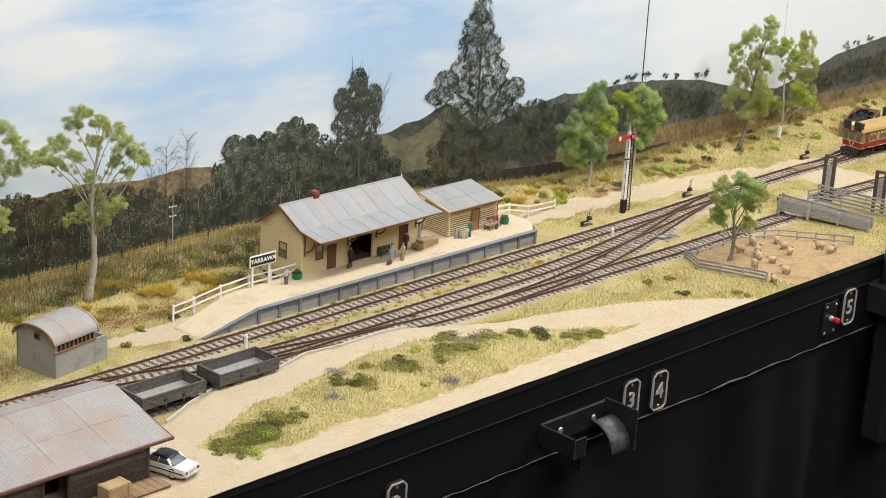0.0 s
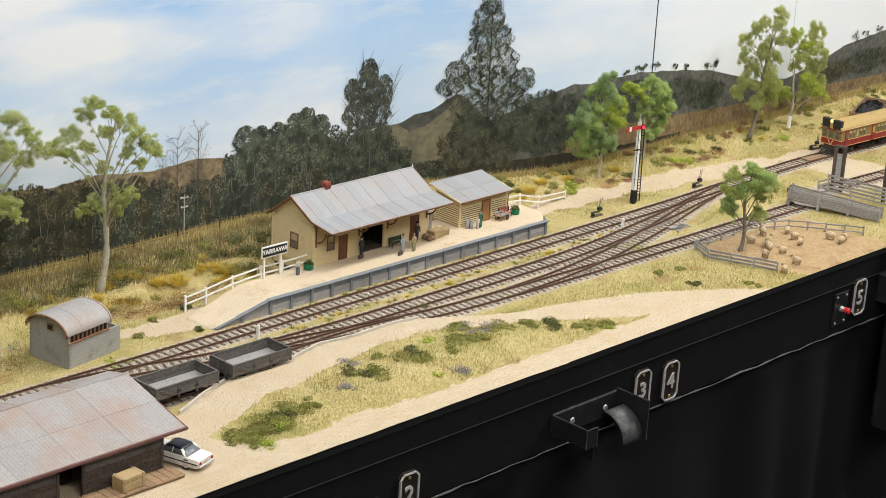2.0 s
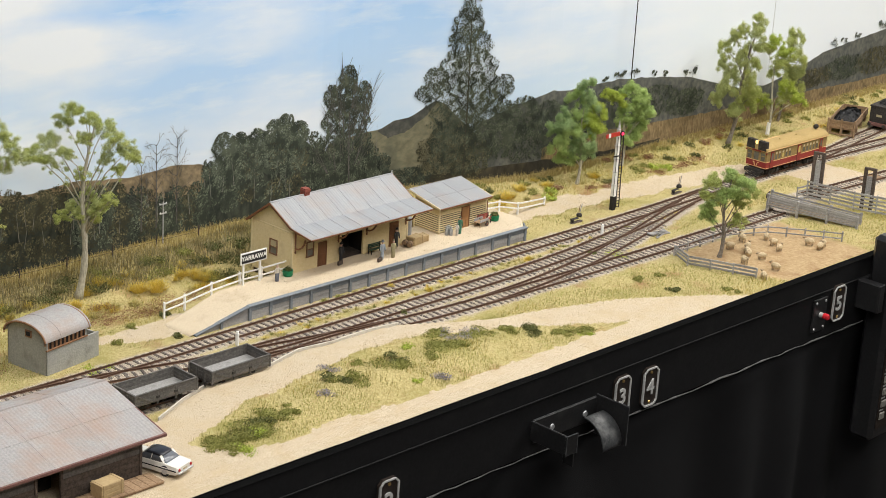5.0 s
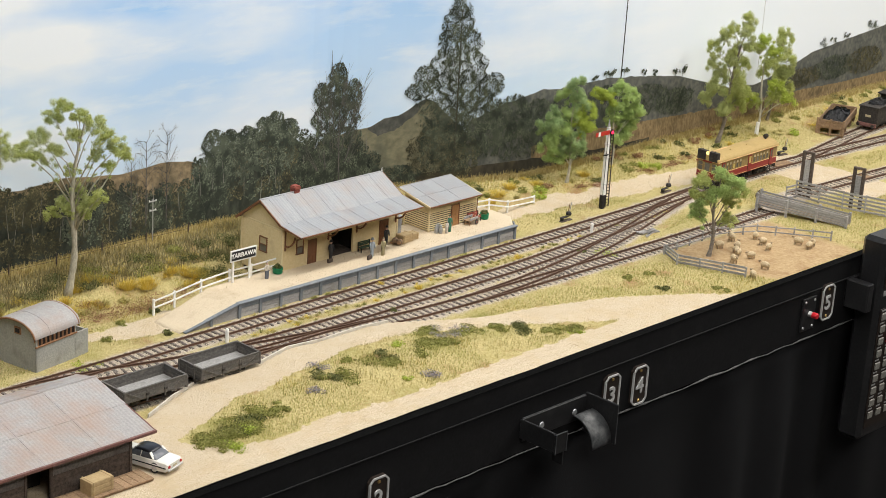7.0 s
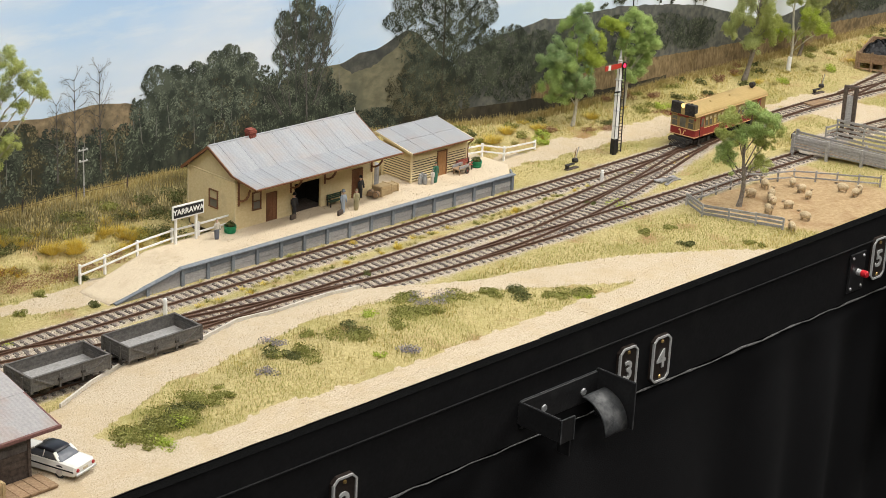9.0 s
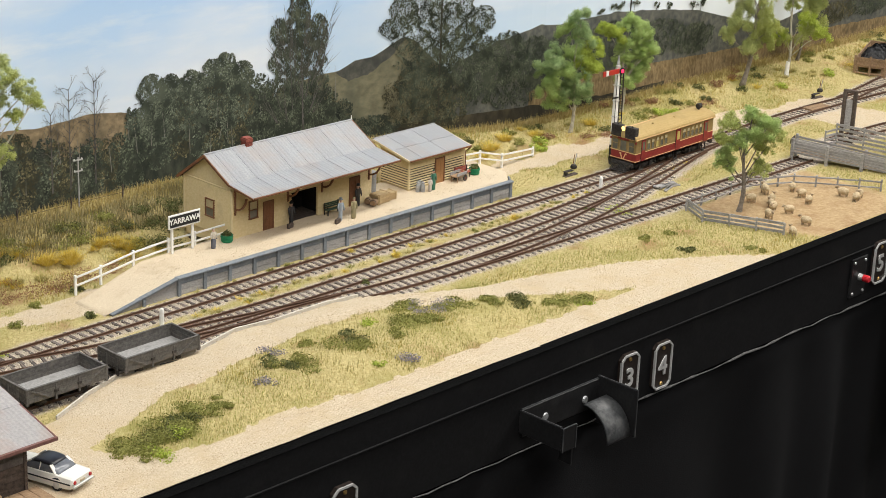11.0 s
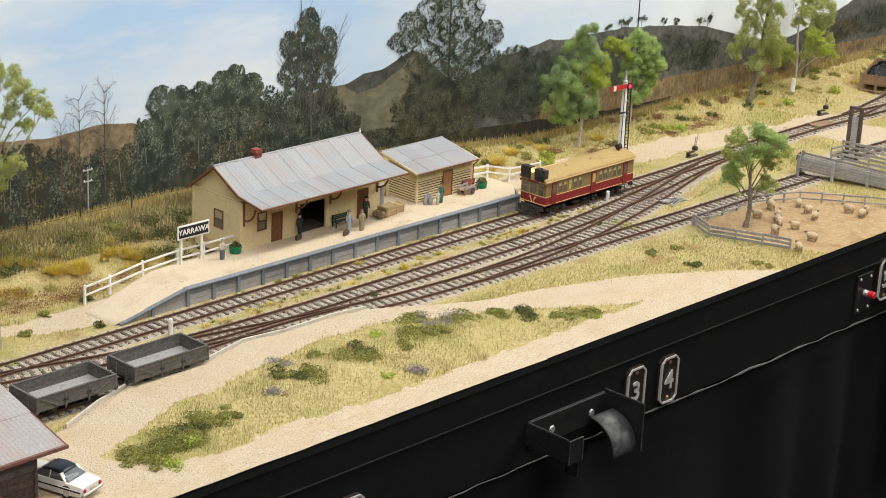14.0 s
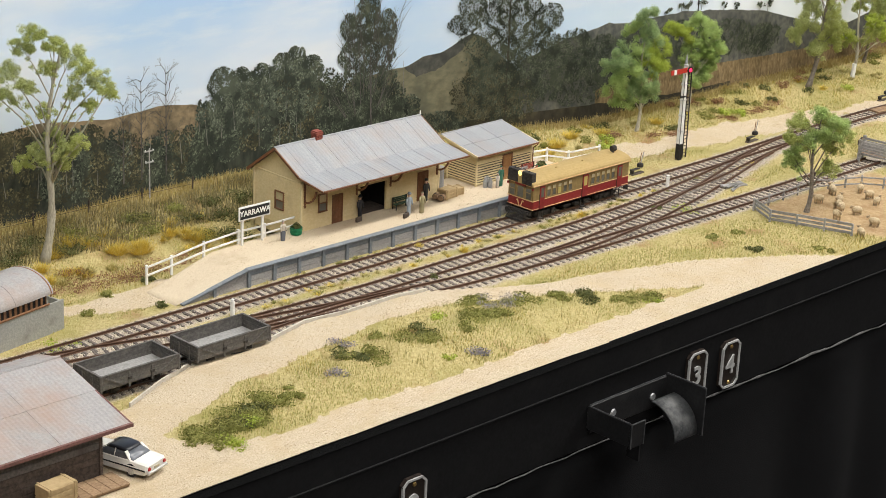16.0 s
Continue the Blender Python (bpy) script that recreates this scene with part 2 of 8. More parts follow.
def bank(x, y):
    """How far (x, y) lies on the sandy loading bank: 1 on it, 0 beside the rails."""
    e = along(EDGE, x)
    return smoothstep(e + 0.003, e - 0.002, y) * (1 - smoothstep(0.08, 0.26, x))


def height(x, y):
    n = noise.noise(Vector((x * 9, y * 9, 3))) * 0.6 + noise.noise(Vector((x * 30, y * 30, 7))) * 0.3
    near_track = min(abs(y - along(t, x)) if t[0][0] - 0.02 < x < t[-1][0] + 0.02 else 9 for t in TRACKS)
    calm = smoothstep(0.014, 0.035, near_track)
    z = n * 0.0022 * calm
    back = backdrop_y(x)
    rise = 0.022 if x < 0.3 else 0.022 - 0.010 * smoothstep(0.3, 0.6, x)
    z += rise * smoothstep(back - 0.115, back - 0.005, y)
    z -= 0.004 * smoothstep(0.05, 0.09, y) * (1 - smoothstep(0.10, 0.13, y)) * (1 - smoothstep(0.35, 0.5, x))
    z += 0.0065 * bank(x, y)
    # grassy mound between the bank and the front road
    mx, my = (x - 0.02) / 0.20, (y + 0.195 - 0.02 * x) / 0.042
    z += 0.007 * max(0, 1 - mx * mx - my * my)
    if y < -0.245:
        z *= 0.6
    return z


def sandiness(x, y):
    n = noise.noise(Vector((x * 25, y * 25, 1))) * 0.012 + noise.noise(Vector((x * 90, y * 90, 5))) * 0.005
    s = 0.0
    # loading bank road, joining the road along the layout's front
    e = along(EDGE, x)
    top = e if x < 0.10 else along([(0.10, -0.101), (0.140, -0.112), (0.159, -0.130), (0.181, -0.145), (0.236, -0.153), (0.290, -0.169), (0.340, -0.190), (0.393, -0.217), (0.441, -0.247)], x)
    low = along([(-0.6, -0.26), (-0.24, -0.200), (-0.219, -0.188), (-0.165, -0.166), (-0.132, -0.156), (-0.085, -0.152), (-0.023, -0.138), (0.029, -0.132), (0.072, -0.137), (0.111, -0.149), (0.158, -0.167), (0.205, -0.180), (0.257, -0.202), (0.294, -0.226), (0.34, -0.235)], x)
    if low + n * 0.6 < y < top + 0.003 + n * 0.3 * (x > 0.12) and x < 0.46:
        s = 1.0
    front = along([(-0.6, -0.10), (-0.25, -0.13), (-0.226, -0.196), (-0.200, -0.228), (-0.162, -0.236), (-0.086, -0.233), (-0.015, -0.240), (0.041, -0.242), (0.112, -0.235), (0.177, -0.235), (0.222, -0.232), (0.298, -0.229), (0.34, -0.19), (0.40, -0.219), (0.445, -0.248), (0.47, -0.27)], x)
    if y < front + n * 0.6 and x < 0.47:
        s = 1.0
    # lane behind the signal and up to the crossing
    c = along([(0.30, 0.075), (0.45, 0.060), (0.56, 0.050), (0.70, 0.036), (0.80, 0.028), (0.90, 0.010)], x)
    w = along([(0.30, 0.010), (0.56, 0.014), (0.72, 0.021), (0.84, 0.014), (0.90, 0.010)], x)
    if 0.35 < x < 0.92 and abs(y - c) < w + n:
        s = 1.0
    if 0.86 + n < x < 0.94 + n and -0.16 < y < 0.02:
        s = 1.0
    # footpath from the platform ramp past the hut
    c = along([(-0.22, 0.060), (-0.14, 0.048), (-0.08, 0.034), (0.02, 0.03)], x)
    if -0.16 < x < 0.02 and abs(y - c) < 0.010 + (x + 0.16) * 0.09 + n:
        s = 1.0
    return s


def dustiness(x, y):
    """Bare brown dirt in the sheep pen."""
    n = noise.noise(Vector((x * 25, y * 25, 4))) * 0.012
    a = smoothstep(0.487, 0.505, x + n) * (1 - smoothstep(0.675, 0.70, x)) * smoothstep(-0.262, -0.258, y) * (1 - smoothstep(-0.140, -0.128, y + n))
    return a * smoothstep(0.0, 0.02, (x - 0.478) * 0.92 + (y + 0.165) * 0.38)


def build_ground():
    xs = np.concatenate([np.arange(-0.62, 0.60, 0.0035), np.arange(0.60, 1.75, 0.006)])
    ys = np.arange(FASCIA_Y, 0.196, 0.0035)
    nx, ny = len(xs), len(ys)
    verts, cover = [], []
    for x in xs:
        for y in ys:
            x, y = float(x), float(y)
            verts.append((x, y, height(x, y)))
            stony = 0.0
            for t in TRACKS:
                if t[0][0] - 0.02 < x < t[-1][0] + 0.02:
                    stony = max(stony, 1 - smoothstep(0.013, 0.021, abs(y - along(t, x)) + noise.noise(Vector((x * 70, y * 70, 0))) * 0.005))
            cover.append((sandiness(x, y), stony * (1 - bank(x, y)), dustiness(x, y), 1))
    faces = [(i * ny + j, (i + 1) * ny + j, (i + 1) * ny + j + 1, i * ny + j + 1) for i in range(nx - 1) for j in range(ny - 1)]
    m, nt, p = nodes_of("scenic_ground")
    at = nt.nodes.new("ShaderNodeAttribute")
    at.attribute_name = "cover"
    sep = nt.nodes.new("ShaderNodeSeparateColor")
    nt.links.new(at.outputs["Color"], sep.inputs[0])
    grit = noisy(nt, 900, 0.3, 0.7)
    turf = mixed(nt, (0.41, 0.33, 0.14), (0.58, 0.49, 0.24), noisy(nt, 350))
    turf = mixed(nt, turf, (0.36, 0.22, 0.11), noisy(nt, 22, 0.55, 0.72))
    turf = mixed(nt, turf, (0.33, 0.30, 0.10), noisy(nt, 14, 0.52, 0.75))
    sand = mixed(nt, (0.47, 0.37, 0.245), (0.73, 0.625, 0.47), grit)
    sand = mixed(nt, sand, (0.56, 0.44, 0.28), noisy(nt, 38, 0.45, 0.75))
    stone = mixed(nt, (0.36, 0.30, 0.24), (0.66, 0.58, 0.49), noisy(nt, 700, 0.35, 0.65))
    rag = nt.nodes.new("ShaderNodeMath")
    rag.operation = "MULTIPLY_ADD"
    nt.links.new(noisy(nt, 160, 0.2, 0.8), rag.inputs[0])
    rag.inputs[1].default_value = 0.5
    rag.inputs[2].default_value = -0.25
    add = nt.nodes.new("ShaderNodeMath")
    nt.links.new(sep.outputs[0], add.inputs[0])
    nt.links.new(rag.outputs[0], add.inputs[1])
    edge = nt.nodes.new("ShaderNodeMapRange")
    edge.inputs[1].default_value, edge.inputs[2].default_value = 0.35, 0.65
    nt.links.new(add.outputs[0], edge.inputs[0])
    col = mixed(nt, turf, sand, edge.outputs[0])
    dust = mixed(nt, (0.40, 0.27, 0.14), (0.52, 0.38, 0.22), noisy(nt, 260))
    col = mixed(nt, col, mixed(nt, dust, (0.34, 0.21, 0.11), noisy(nt, 45, 0.5, 0.7)), sep.outputs[2])
    col = mixed(nt, col, stone, sep.outputs[1])
    nt.links.new(col, p.inputs["Base Color"])
    p.inputs["Roughness"].default_value = 0.97
    p.inputs["Specular IOR Level"].default_value = 0.1
    bumped(nt, p, grit, 0.7, 0.0008)
    ob = soup("ground", verts, faces, m, "sandy and grassy scenic ground of the model layout", "ground", "structure")
    attr = ob.data.color_attributes.new("cover", "FLOAT_COLOR", "POINT")
    attr.data.foreach_set("color", np.array(cover, dtype=np.float32).ravel())
    for q in ob.data.polygons:
        q.use_smooth = True
    return ob


build_ground()

# baseboard under the scenery, so that the ground has a body
mesh_thing("baseboard", box(-620, 1750, -262, 215, -60, -8, bevel=0.5), BROWNWOOD, "plywood baseboard carrying the model landscape", "baseboard", kind="structure")


# ---- hall around the layout ----
def hall():
    w = 60
    for nm, b in (("wall_north", (-3500, 4500, 1500, 1500 + w, -1050, 1800)), ("wall_south", (-3500, 4500, -3500 - w, -3500, -1050, 1800)),
                  ("wall_east", (4500, 4500 + w, -3500, 1500, -1050, 1800)), ("wall_west", (-3500 - w, -3500, -3500, 1500, -1050, 1800))):
        mesh_thing(nm, box(*b, bevel=2), ROOM, "plain grey wall of the exhibition hall", "wall", kind="structure")
    mesh_thing("floor", box(-3560, 4560, -3560, 1560, -1110, -1050, bevel=2), ROOM_FLOOR, "dark floor of the exhibition hall", "floor", kind="structure")
    mesh_thing("ceiling", box(-3560, 4560, -3560, 1560, 1800, 1860, bevel=2), WHITE, "plain white hall ceiling", "ceiling", kind="structure")


hall()


# ---- black fascia with its curtain ----
def fascia():
    f = thing("fascia", pose(0, FASCIA_Y, 0), "matt black fascia board along the layout's front edge", "fascia", kind="structure")
    part("board", box(-620, 1750, -8, 0, -74, 1.6, bevel=0.6), FELT, f)
    part("edge_strip", box(-620, 1750, -9.6, -8, -21, -19.4, bevel=0.3), FELT, f)
    part("top_cap", box(-620, 1750, -8.6, 1.5, 1.6, 2.6, bevel=0.3), CAPFELT, f)
    # gathered hem where the curtain is fixed
    bm = bmesh.new()
    rng = random.Random(4)
    pts, rad = [], []
    for i in range(160):
        x = -620 + i * 15
        pts.append((x, -9.2 + rng.uniform(-0.3, 0.3), -74.5 + rng.uniform(-1.0, 1.0)))
        rad.append(rng.choice((0.4, 0.5, 0.6, 1.1)))
    tube(bm, pts, rad, 6)
    part("hem", bm, surface("frayed_hem", (0.05, 0.05, 0.05), (0.14, 0.14, 0.14), None, 0.9, 500), f, "frayed grey hem of the curtain")
    c = bmesh.new()
    rows = []
    for i in range(700):
        x = -620 + i * 3.4
        fold = math.sin(x * 0.055 + 2 * math.sin(x * 0.011)) * 7 + math.sin(x * 0.021) * 6
        col = []
        for j, z in enumerate((-74, -100, -200, -420, -800, -1045)):
            k = (0.15, 0.5, 1, 1.2, 1.4, 1.5)[j]
            col.append(c.verts.new((x * MM, (-2 + fold * k * 0.8) * MM, z * MM)))
        rows.append(col)
    for a, b in zip(rows, rows[1:]):
        for j in range(5):
            c.faces.new((a[j], a[j + 1], b[j + 1], b[j]))
    ob = mesh_thing("curtain", c, CURTAIN, "black cloth curtain hanging in folds below the fascia", "curtain", kind="structure", smooth=True)
    ob.location.y = FASCIA_Y
    s = ob.modifiers.new("cloth", "SOLIDIFY")
    s.thickness = 0.002


fascia()


# ---- printed backdrop: a photograph of hills, flat on a curved board ----
def print_ink(name, a, b, scale=120, c=None, stretch=None):
    m, nt, p = nodes_of(name)
    col = mixed(nt, a, b, noisy(nt, scale, 0.35, 0.65, stretch=stretch))
    if c:
        col = mixed(nt, col, c, noisy(nt, scale * 0.2, 0.5, 0.7))
    nt.links.new(col, p.inputs["Base Color"])
    p.inputs["Roughness"].default_value = 0.75
    p.inputs["Specular IOR Level"].default_value = 0.2
    return m


def sky_print():
    m, nt, p = nodes_of("sky_print")
    tc = nt.nodes.new("ShaderNodeTexCoord")
    sep = nt.nodes.new("ShaderNodeSeparateXYZ")
    nt.links.new(tc.outputs["Object"], sep.inputs[0])
    up = nt.nodes.new("ShaderNodeMapRange")
    up.inputs[1].default_value, up.inputs[2].default_value = 0.10, 0.34
    nt.links.new(sep.outputs[2], up.inputs[0])
    blue = mixed(nt, (0.52, 0.66, 0.82), (0.25, 0.47, 0.80), up.outputs[0])
    cloud = noisy(nt, 6, 0.40, 0.66, 5, stretch=(0.7, 1, 2.4), rough=0.45)
    wisps = noisy(nt, 20, 0.52, 0.95, 6, stretch=(0.5, 1, 2.5))
    east = nt.nodes.new("ShaderNodeMapRange")
    east.inputs[1].default_value, east.inputs[2].default_value = 0.45, 0.95
    nt.links.new(sep.outputs[0], east.inputs[0])
    col = mixed(nt, blue, (0.74, 0.775, 0.82), cloud)
    col = mixed(nt, col, (0.76, 0.79, 0.83), wisps)
    col = mixed(nt, col, (0.80, 0.845, 0.90), east.outputs[0])
    nt.links.new(col, p.inputs["Base Color"])
    p.inputs["Roughness"].default_value = 0.7
    p.inputs["Specular IOR Level"].default_value = 0.2
    return m


BACK = thing("backdrop", Matrix(), "photographic backdrop board printed with sky, hills and trees", "backdrop", kind="structure")


def sheet_on_board(name, top, mat, layer, x0, x1, low=-0.006, step=0.006, label=""):
    """A printed shape of that top outline, flat on the board."""
    verts, faces = [], []
    n = int((x1 - x0) / step) + 1
    for i in range(n + 1):
        x = x0 + (x1 - x0) * i / n
        y = backdrop_y(x) - layer * 0.00012
        lo = low(x) if callable(low) else low
        verts += [(x, y, lo), (x, y, max(top(x), lo + 0.0005))]
        if i:
            k = 2 * i
            faces.append((k - 2, k, k + 1, k - 1))
    return soup(name, verts, faces, mat, label, parent=BACK)


bm = bmesh.new()
cols = []
for i in range(121):
    x = -0.70 + i * 0.0208
    cols.append([bm.verts.new((x, backdrop_y(x) + dy, z)) for dy, z in ((0, -0.03), (0, 0.62), (0.004, 0.62), (0.004, -0.03))])
for a, b in zip(cols, cols[1:]):
    for j in range(4):
        bm.faces.new((a[j], b[j], b[(j + 1) % 4], a[(j + 1) % 4]))
part("sky_board", bm, sky_print(), BACK)


def wob(x, seed, a=0.004, f=40):
    return a * noise.noise(Vector((x * f, seed, 0))) + a * 0.5 * noise.noise(Vector((x * f * 3.1, seed, 4)))


INK_HILL = print_ink("hill_print", (0.125, 0.120, 0.078), (0.20, 0.185, 0.12), 90, (0.095, 0.10, 0.07), (1, 1, 1.6))
INK_HILL_DARK = print_ink("dark_hill_print", (0.075, 0.082, 0.078), (0.150, 0.148, 0.128), 150, (0.055, 0.060, 0.055), (1, 1, 0.9))
INK_FLANK = print_ink("shaded_flank_print", (0.060, 0.062, 0.056), (0.105, 0.105, 0.088), 160, (0.045, 0.048, 0.044))
INK_FIELD = print_ink("field_print", (0.16, 0.11, 0.055), (0.31, 0.23, 0.125), 330, (0.12, 0.09, 0.05), (1.6, 1, 0.5))
INK_SHADE = print_ink("shade_print", (0.030, 0.028, 0.020), (0.055, 0.048, 0.034), 160, (0.09, 0.075, 0.045), (1, 1, 0.4))
INK_FOREST = print_ink("forest_print", (0.020, 0.025, 0.020), (0.060, 0.066, 0.048), 120, (0.014, 0.017, 0.014), (1, 1, 0.5))


def leaf_ink(name, dark, mid, light):
    """Photographed foliage: leaves of three tones, gathered in lit and shaded clusters."""
    m, nt, p = nodes_of(name)
    geo = nt.nodes.new("ShaderNodeNewGeometry")
    ramp = nt.nodes.new("ShaderNodeValToRGB")
    e = ramp.color_ramp.elements
    e[0].position, e[0].color = 0.1, (*dark, 1)
    e[1].position, e[1].color = 0.98, (*light, 1)
    e.new(0.62).color = (*mid, 1)
    nt.links.new(geo.outputs["Random Per Island"], ramp.inputs[0])
    col = mixed(nt, ramp.outputs[0], dark, noisy(nt, 75, 0.42, 0.60, 3))
    col = mixed(nt, col, mid, noisy(nt, 28, 0.56, 0.74, 2))
    nt.links.new(col, p.inputs["Base Color"])
    p.inputs["Roughness"].default_value = 0.75
    p.inputs["Specular IOR Level"].default_value = 0.15
    return m


INK_LEAF = leaf_ink("leaf_print", (0.034, 0.041, 0.030), (0.082, 0.094, 0.066), (0.19, 0.215, 0.15))
INK_LEAF_GREY = leaf_ink("grey_leaf_print", (0.040, 0.048, 0.036), (0.105, 0.120, 0.086), (0.25, 0.28, 0.20))
INK_LEAF_WARM = leaf_ink("warm_leaf_print", (0.046, 0.045, 0.028), (0.105, 0.097, 0.055), (0.24, 0.21, 0.12))
INK_TWIG = print_ink("twig_print", (0.055, 0.050, 0.045), (0.13, 0.12, 0.11), 150)
INK_STEM = print_ink("pale_stem_print", (0.12, 0.115, 0.10), (0.22, 0.21, 0.185), 150)

HILL_LEFT = [(-0.7, 0.1), (-0.163, 0.106), (-0.12, 0.1), (-0.073, 0.104), (0.004, 0.095), (0.049, 0.099), (0.09, 0.094), (0.114, 0.082), (0.208, 0.083), (0.274, 0.086), (0.329, 0.093), (0.34, 0.093), (0.357, 0.101), (0.378, 0.103), (0.394, 0.111), (0.411, 0.119), (0.423, 0.116), (0.444, 0.096), (0.473, 0.069), (0.56, 0.05)]
FLANK_LOW = [(0.337, 0.090), (0.351, 0.082), (0.378, 0.088), (0.402, 0.104), (0.412, 0.117)]
HILL_RIGHT = [(0.47, 0.085), (0.523, 0.103), (0.548, 0.107), (0.584, 0.113), (0.611, 0.109), (0.653, 0.109), (0.702, 0.110), (0.781, 0.102), (0.852, 0.092), (0.888, 0.082), (0.966, 0.061), (1.029, 0.056), (1.112, 0.071), (1.158, 0.084), (1.241, 0.092), (1.292, 0.096), (1.3745, 0.104), (1.8, 0.12)]
FIELD = [(0.34, 0.052), (0.514, 0.046), (0.578, 0.0436), (0.685, 0.0466), (0.777, 0.0421), (0.90, 0.0369), (1.133, 0.0322), (1.254, 0.0284), (1.8, 0.03)]
FOREST = [(-0.7, 0.098), (-0.16, 0.097), (-0.13, 0.098), (-0.104, 0.093), (-0.073, 0.092), (-0.015, 0.082), (0.01, 0.074), (0.03, 0.066), (0.061, 0.062), (0.090, 0.066), (0.104, 0.074), (0.114, 0.091), (0.138, 0.106), (0.167, 0.101), (0.206, 0.112), (0.227, 0.101), (0.24, 0.090), (0.274, 0.072), (0.321, 0.071), (0.345, 0.052), (0.363, 0.033)]
INK_TAN = print_ink("tan_hillside_print", (0.15, 0.115, 0.070), (0.33, 0.25, 0.15), 130, (0.10, 0.085, 0.055))
sheet_on_board("printed_hill", lambda x: along(HILL_LEFT, x) + wob(x, 1, 0.0012), INK_TAN, 1, -0.70, 0.20)
sheet_on_board("printed_hill", lambda x: along(HILL_LEFT, x) + wob(x, 1, 0.0012), INK_HILL, 1, 0.20, 0.56)
sheet_on_board("printed_flank", lambda x: along(HILL_LEFT, x) + wob(x, 1, 0.0012), INK_FLANK, 1.5, 0.337, 0.412, low=lambda x: along(FLANK_LOW, x) + wob(x, 8, 0.003, 120), step=0.002)
sheet_on_board("printed_hill", lambda x: along(HILL_RIGHT, x) + wob(x, 2, 0.0016, 70), INK_HILL_DARK, 2, 0.47, 1.78)
sheet_on_board("printed_field", lambda x: along(FIELD, x) + wob(x, 3, 0.0016, 90), INK_FIELD, 3, 0.57, 1.78)
sheet_on_board("printed_shade", lambda x: 0.030 - 0.012 * smoothstep(0.5, 0.75, x) + wob(x, 6, 0.002, 60), INK_SHADE, 4, 0.30, 0.80)
sheet_on_board("printed_forest", lambda x: along(FOREST, x) + wob(x, 4, 0.006, 55), INK_FOREST, 5, -0.70, 0.363, step=0.002)


def printed_crown(rng, blobs, n, layer, mat, leaf=0.0022, tall=1.0):
    """Flat leaves of a photographed tree; blobs are (x, z, half width, half height)."""
    verts, faces = [], []
    area = sum(b[2] * b[3] for b in blobs)
    for bx, bz, rx, rz in blobs:
        for _ in range(int(n * rx * rz / area)):
            a, r = rng.uniform(0, math.tau), math.sqrt(rng.random())
            x, z = bx + math.cos(a) * r * rx, bz + math.sin(a) * r * rz
            x += 0.25 * rx * noise.noise(Vector((x * 120, z * 120, 2)))
            if noise.noise(Vector((x * 160, z * 160, bx * 50))) < -0.52 + 0.5 * (r - 0.65):
                continue
            s = leaf * rng.uniform(0.5, 1.3)
            t = rng.uniform(0, math.tau)
            y = backdrop_y(x) - (layer + rng.random() * 0.8) * 0.00012
            k = len(verts)
            for j in range(4):
                q = (1, 0.5, 1, 0.5)[j]
                verts.append((x + s * q * math.cos(t + j * math.pi / 2), y, z + tall * s * q * math.sin(t + j * math.pi / 2)))
            faces.append((k, k + 1, k + 2, k + 3))
    return verts, faces


def strokes(rng, lines, layer, verts, faces):
    """Flat tapered twigs: (x, z) pairs with a start width."""
    for (xa, za), (xb, zb), w in lines:
        d = Vector((xb - xa, zb - za)).normalized()
        nx, nz = -d.y * w / 2, d.x * w / 2
        k = len(verts)
        ya, yb = backdrop_y(xa) - layer * 0.00012, backdrop_y(xb) - layer * 0.00012
        verts += [(xa - nx, ya, za - nz), (xa + nx, ya, za + nz), (xb + nx * 0.3, yb, zb + nz * 0.3), (xb - nx * 0.3, yb, zb - nz * 0.3)]
        faces.append((k, k + 1, k + 2, k + 3))


def bare_twigs(rng, x, z0, z1, spread, w, lines, depth=4):
    lines.append(((x, z0), (x, z1), w))

    def grow(px, pz, ang, length, ww, d):
        qx, qz = px + math.sin(ang) * length, pz + math.cos(ang) * length
        lines.append(((px, pz), (qx, qz), ww))
        if d:
            for _ in range(2):
                grow(qx, qz, ang + rng.uniform(-0.7, 0.7), length * rng.uniform(0.6, 0.85), ww * 0.62, d - 1)
    for k in range(7):
        f = 0.35 + 0.65 * k / 6
        for sgn in (-1, 1):
            grow(x, z0 + (z1 - z0) * f, sgn * rng.uniform(0.3, 1.1), spread * (1.15 - 0.6 * f) * 0.4, w * 0.5, depth - 1)


rng = random.Random(11)
# low wood along the foot of the sky
for bx in np.arange(-0.66, 0.35, 0.017):
    bx = float(bx)
    top = along(FOREST, bx)
    n_blobs = [(bx + rng.uniform(-0.006, 0.006), top * f + rng.uniform(-0.004, 0.006), 0.013, 0.013) for f in (0.45, 0.72, 0.97)]
    mt = rng.choice((INK_LEAF_WARM, INK_LEAF_WARM, INK_LEAF_GREY, INK_LEAF) if bx < 0.0 else (INK_LEAF, INK_LEAF, INK_LEAF_GREY, INK_LEAF_WARM))
    v, f = printed_crown(rng, n_blobs, 900, 6, mt, 0.0015)
    soup("printed_tree", v, f, mt, parent=BACK)
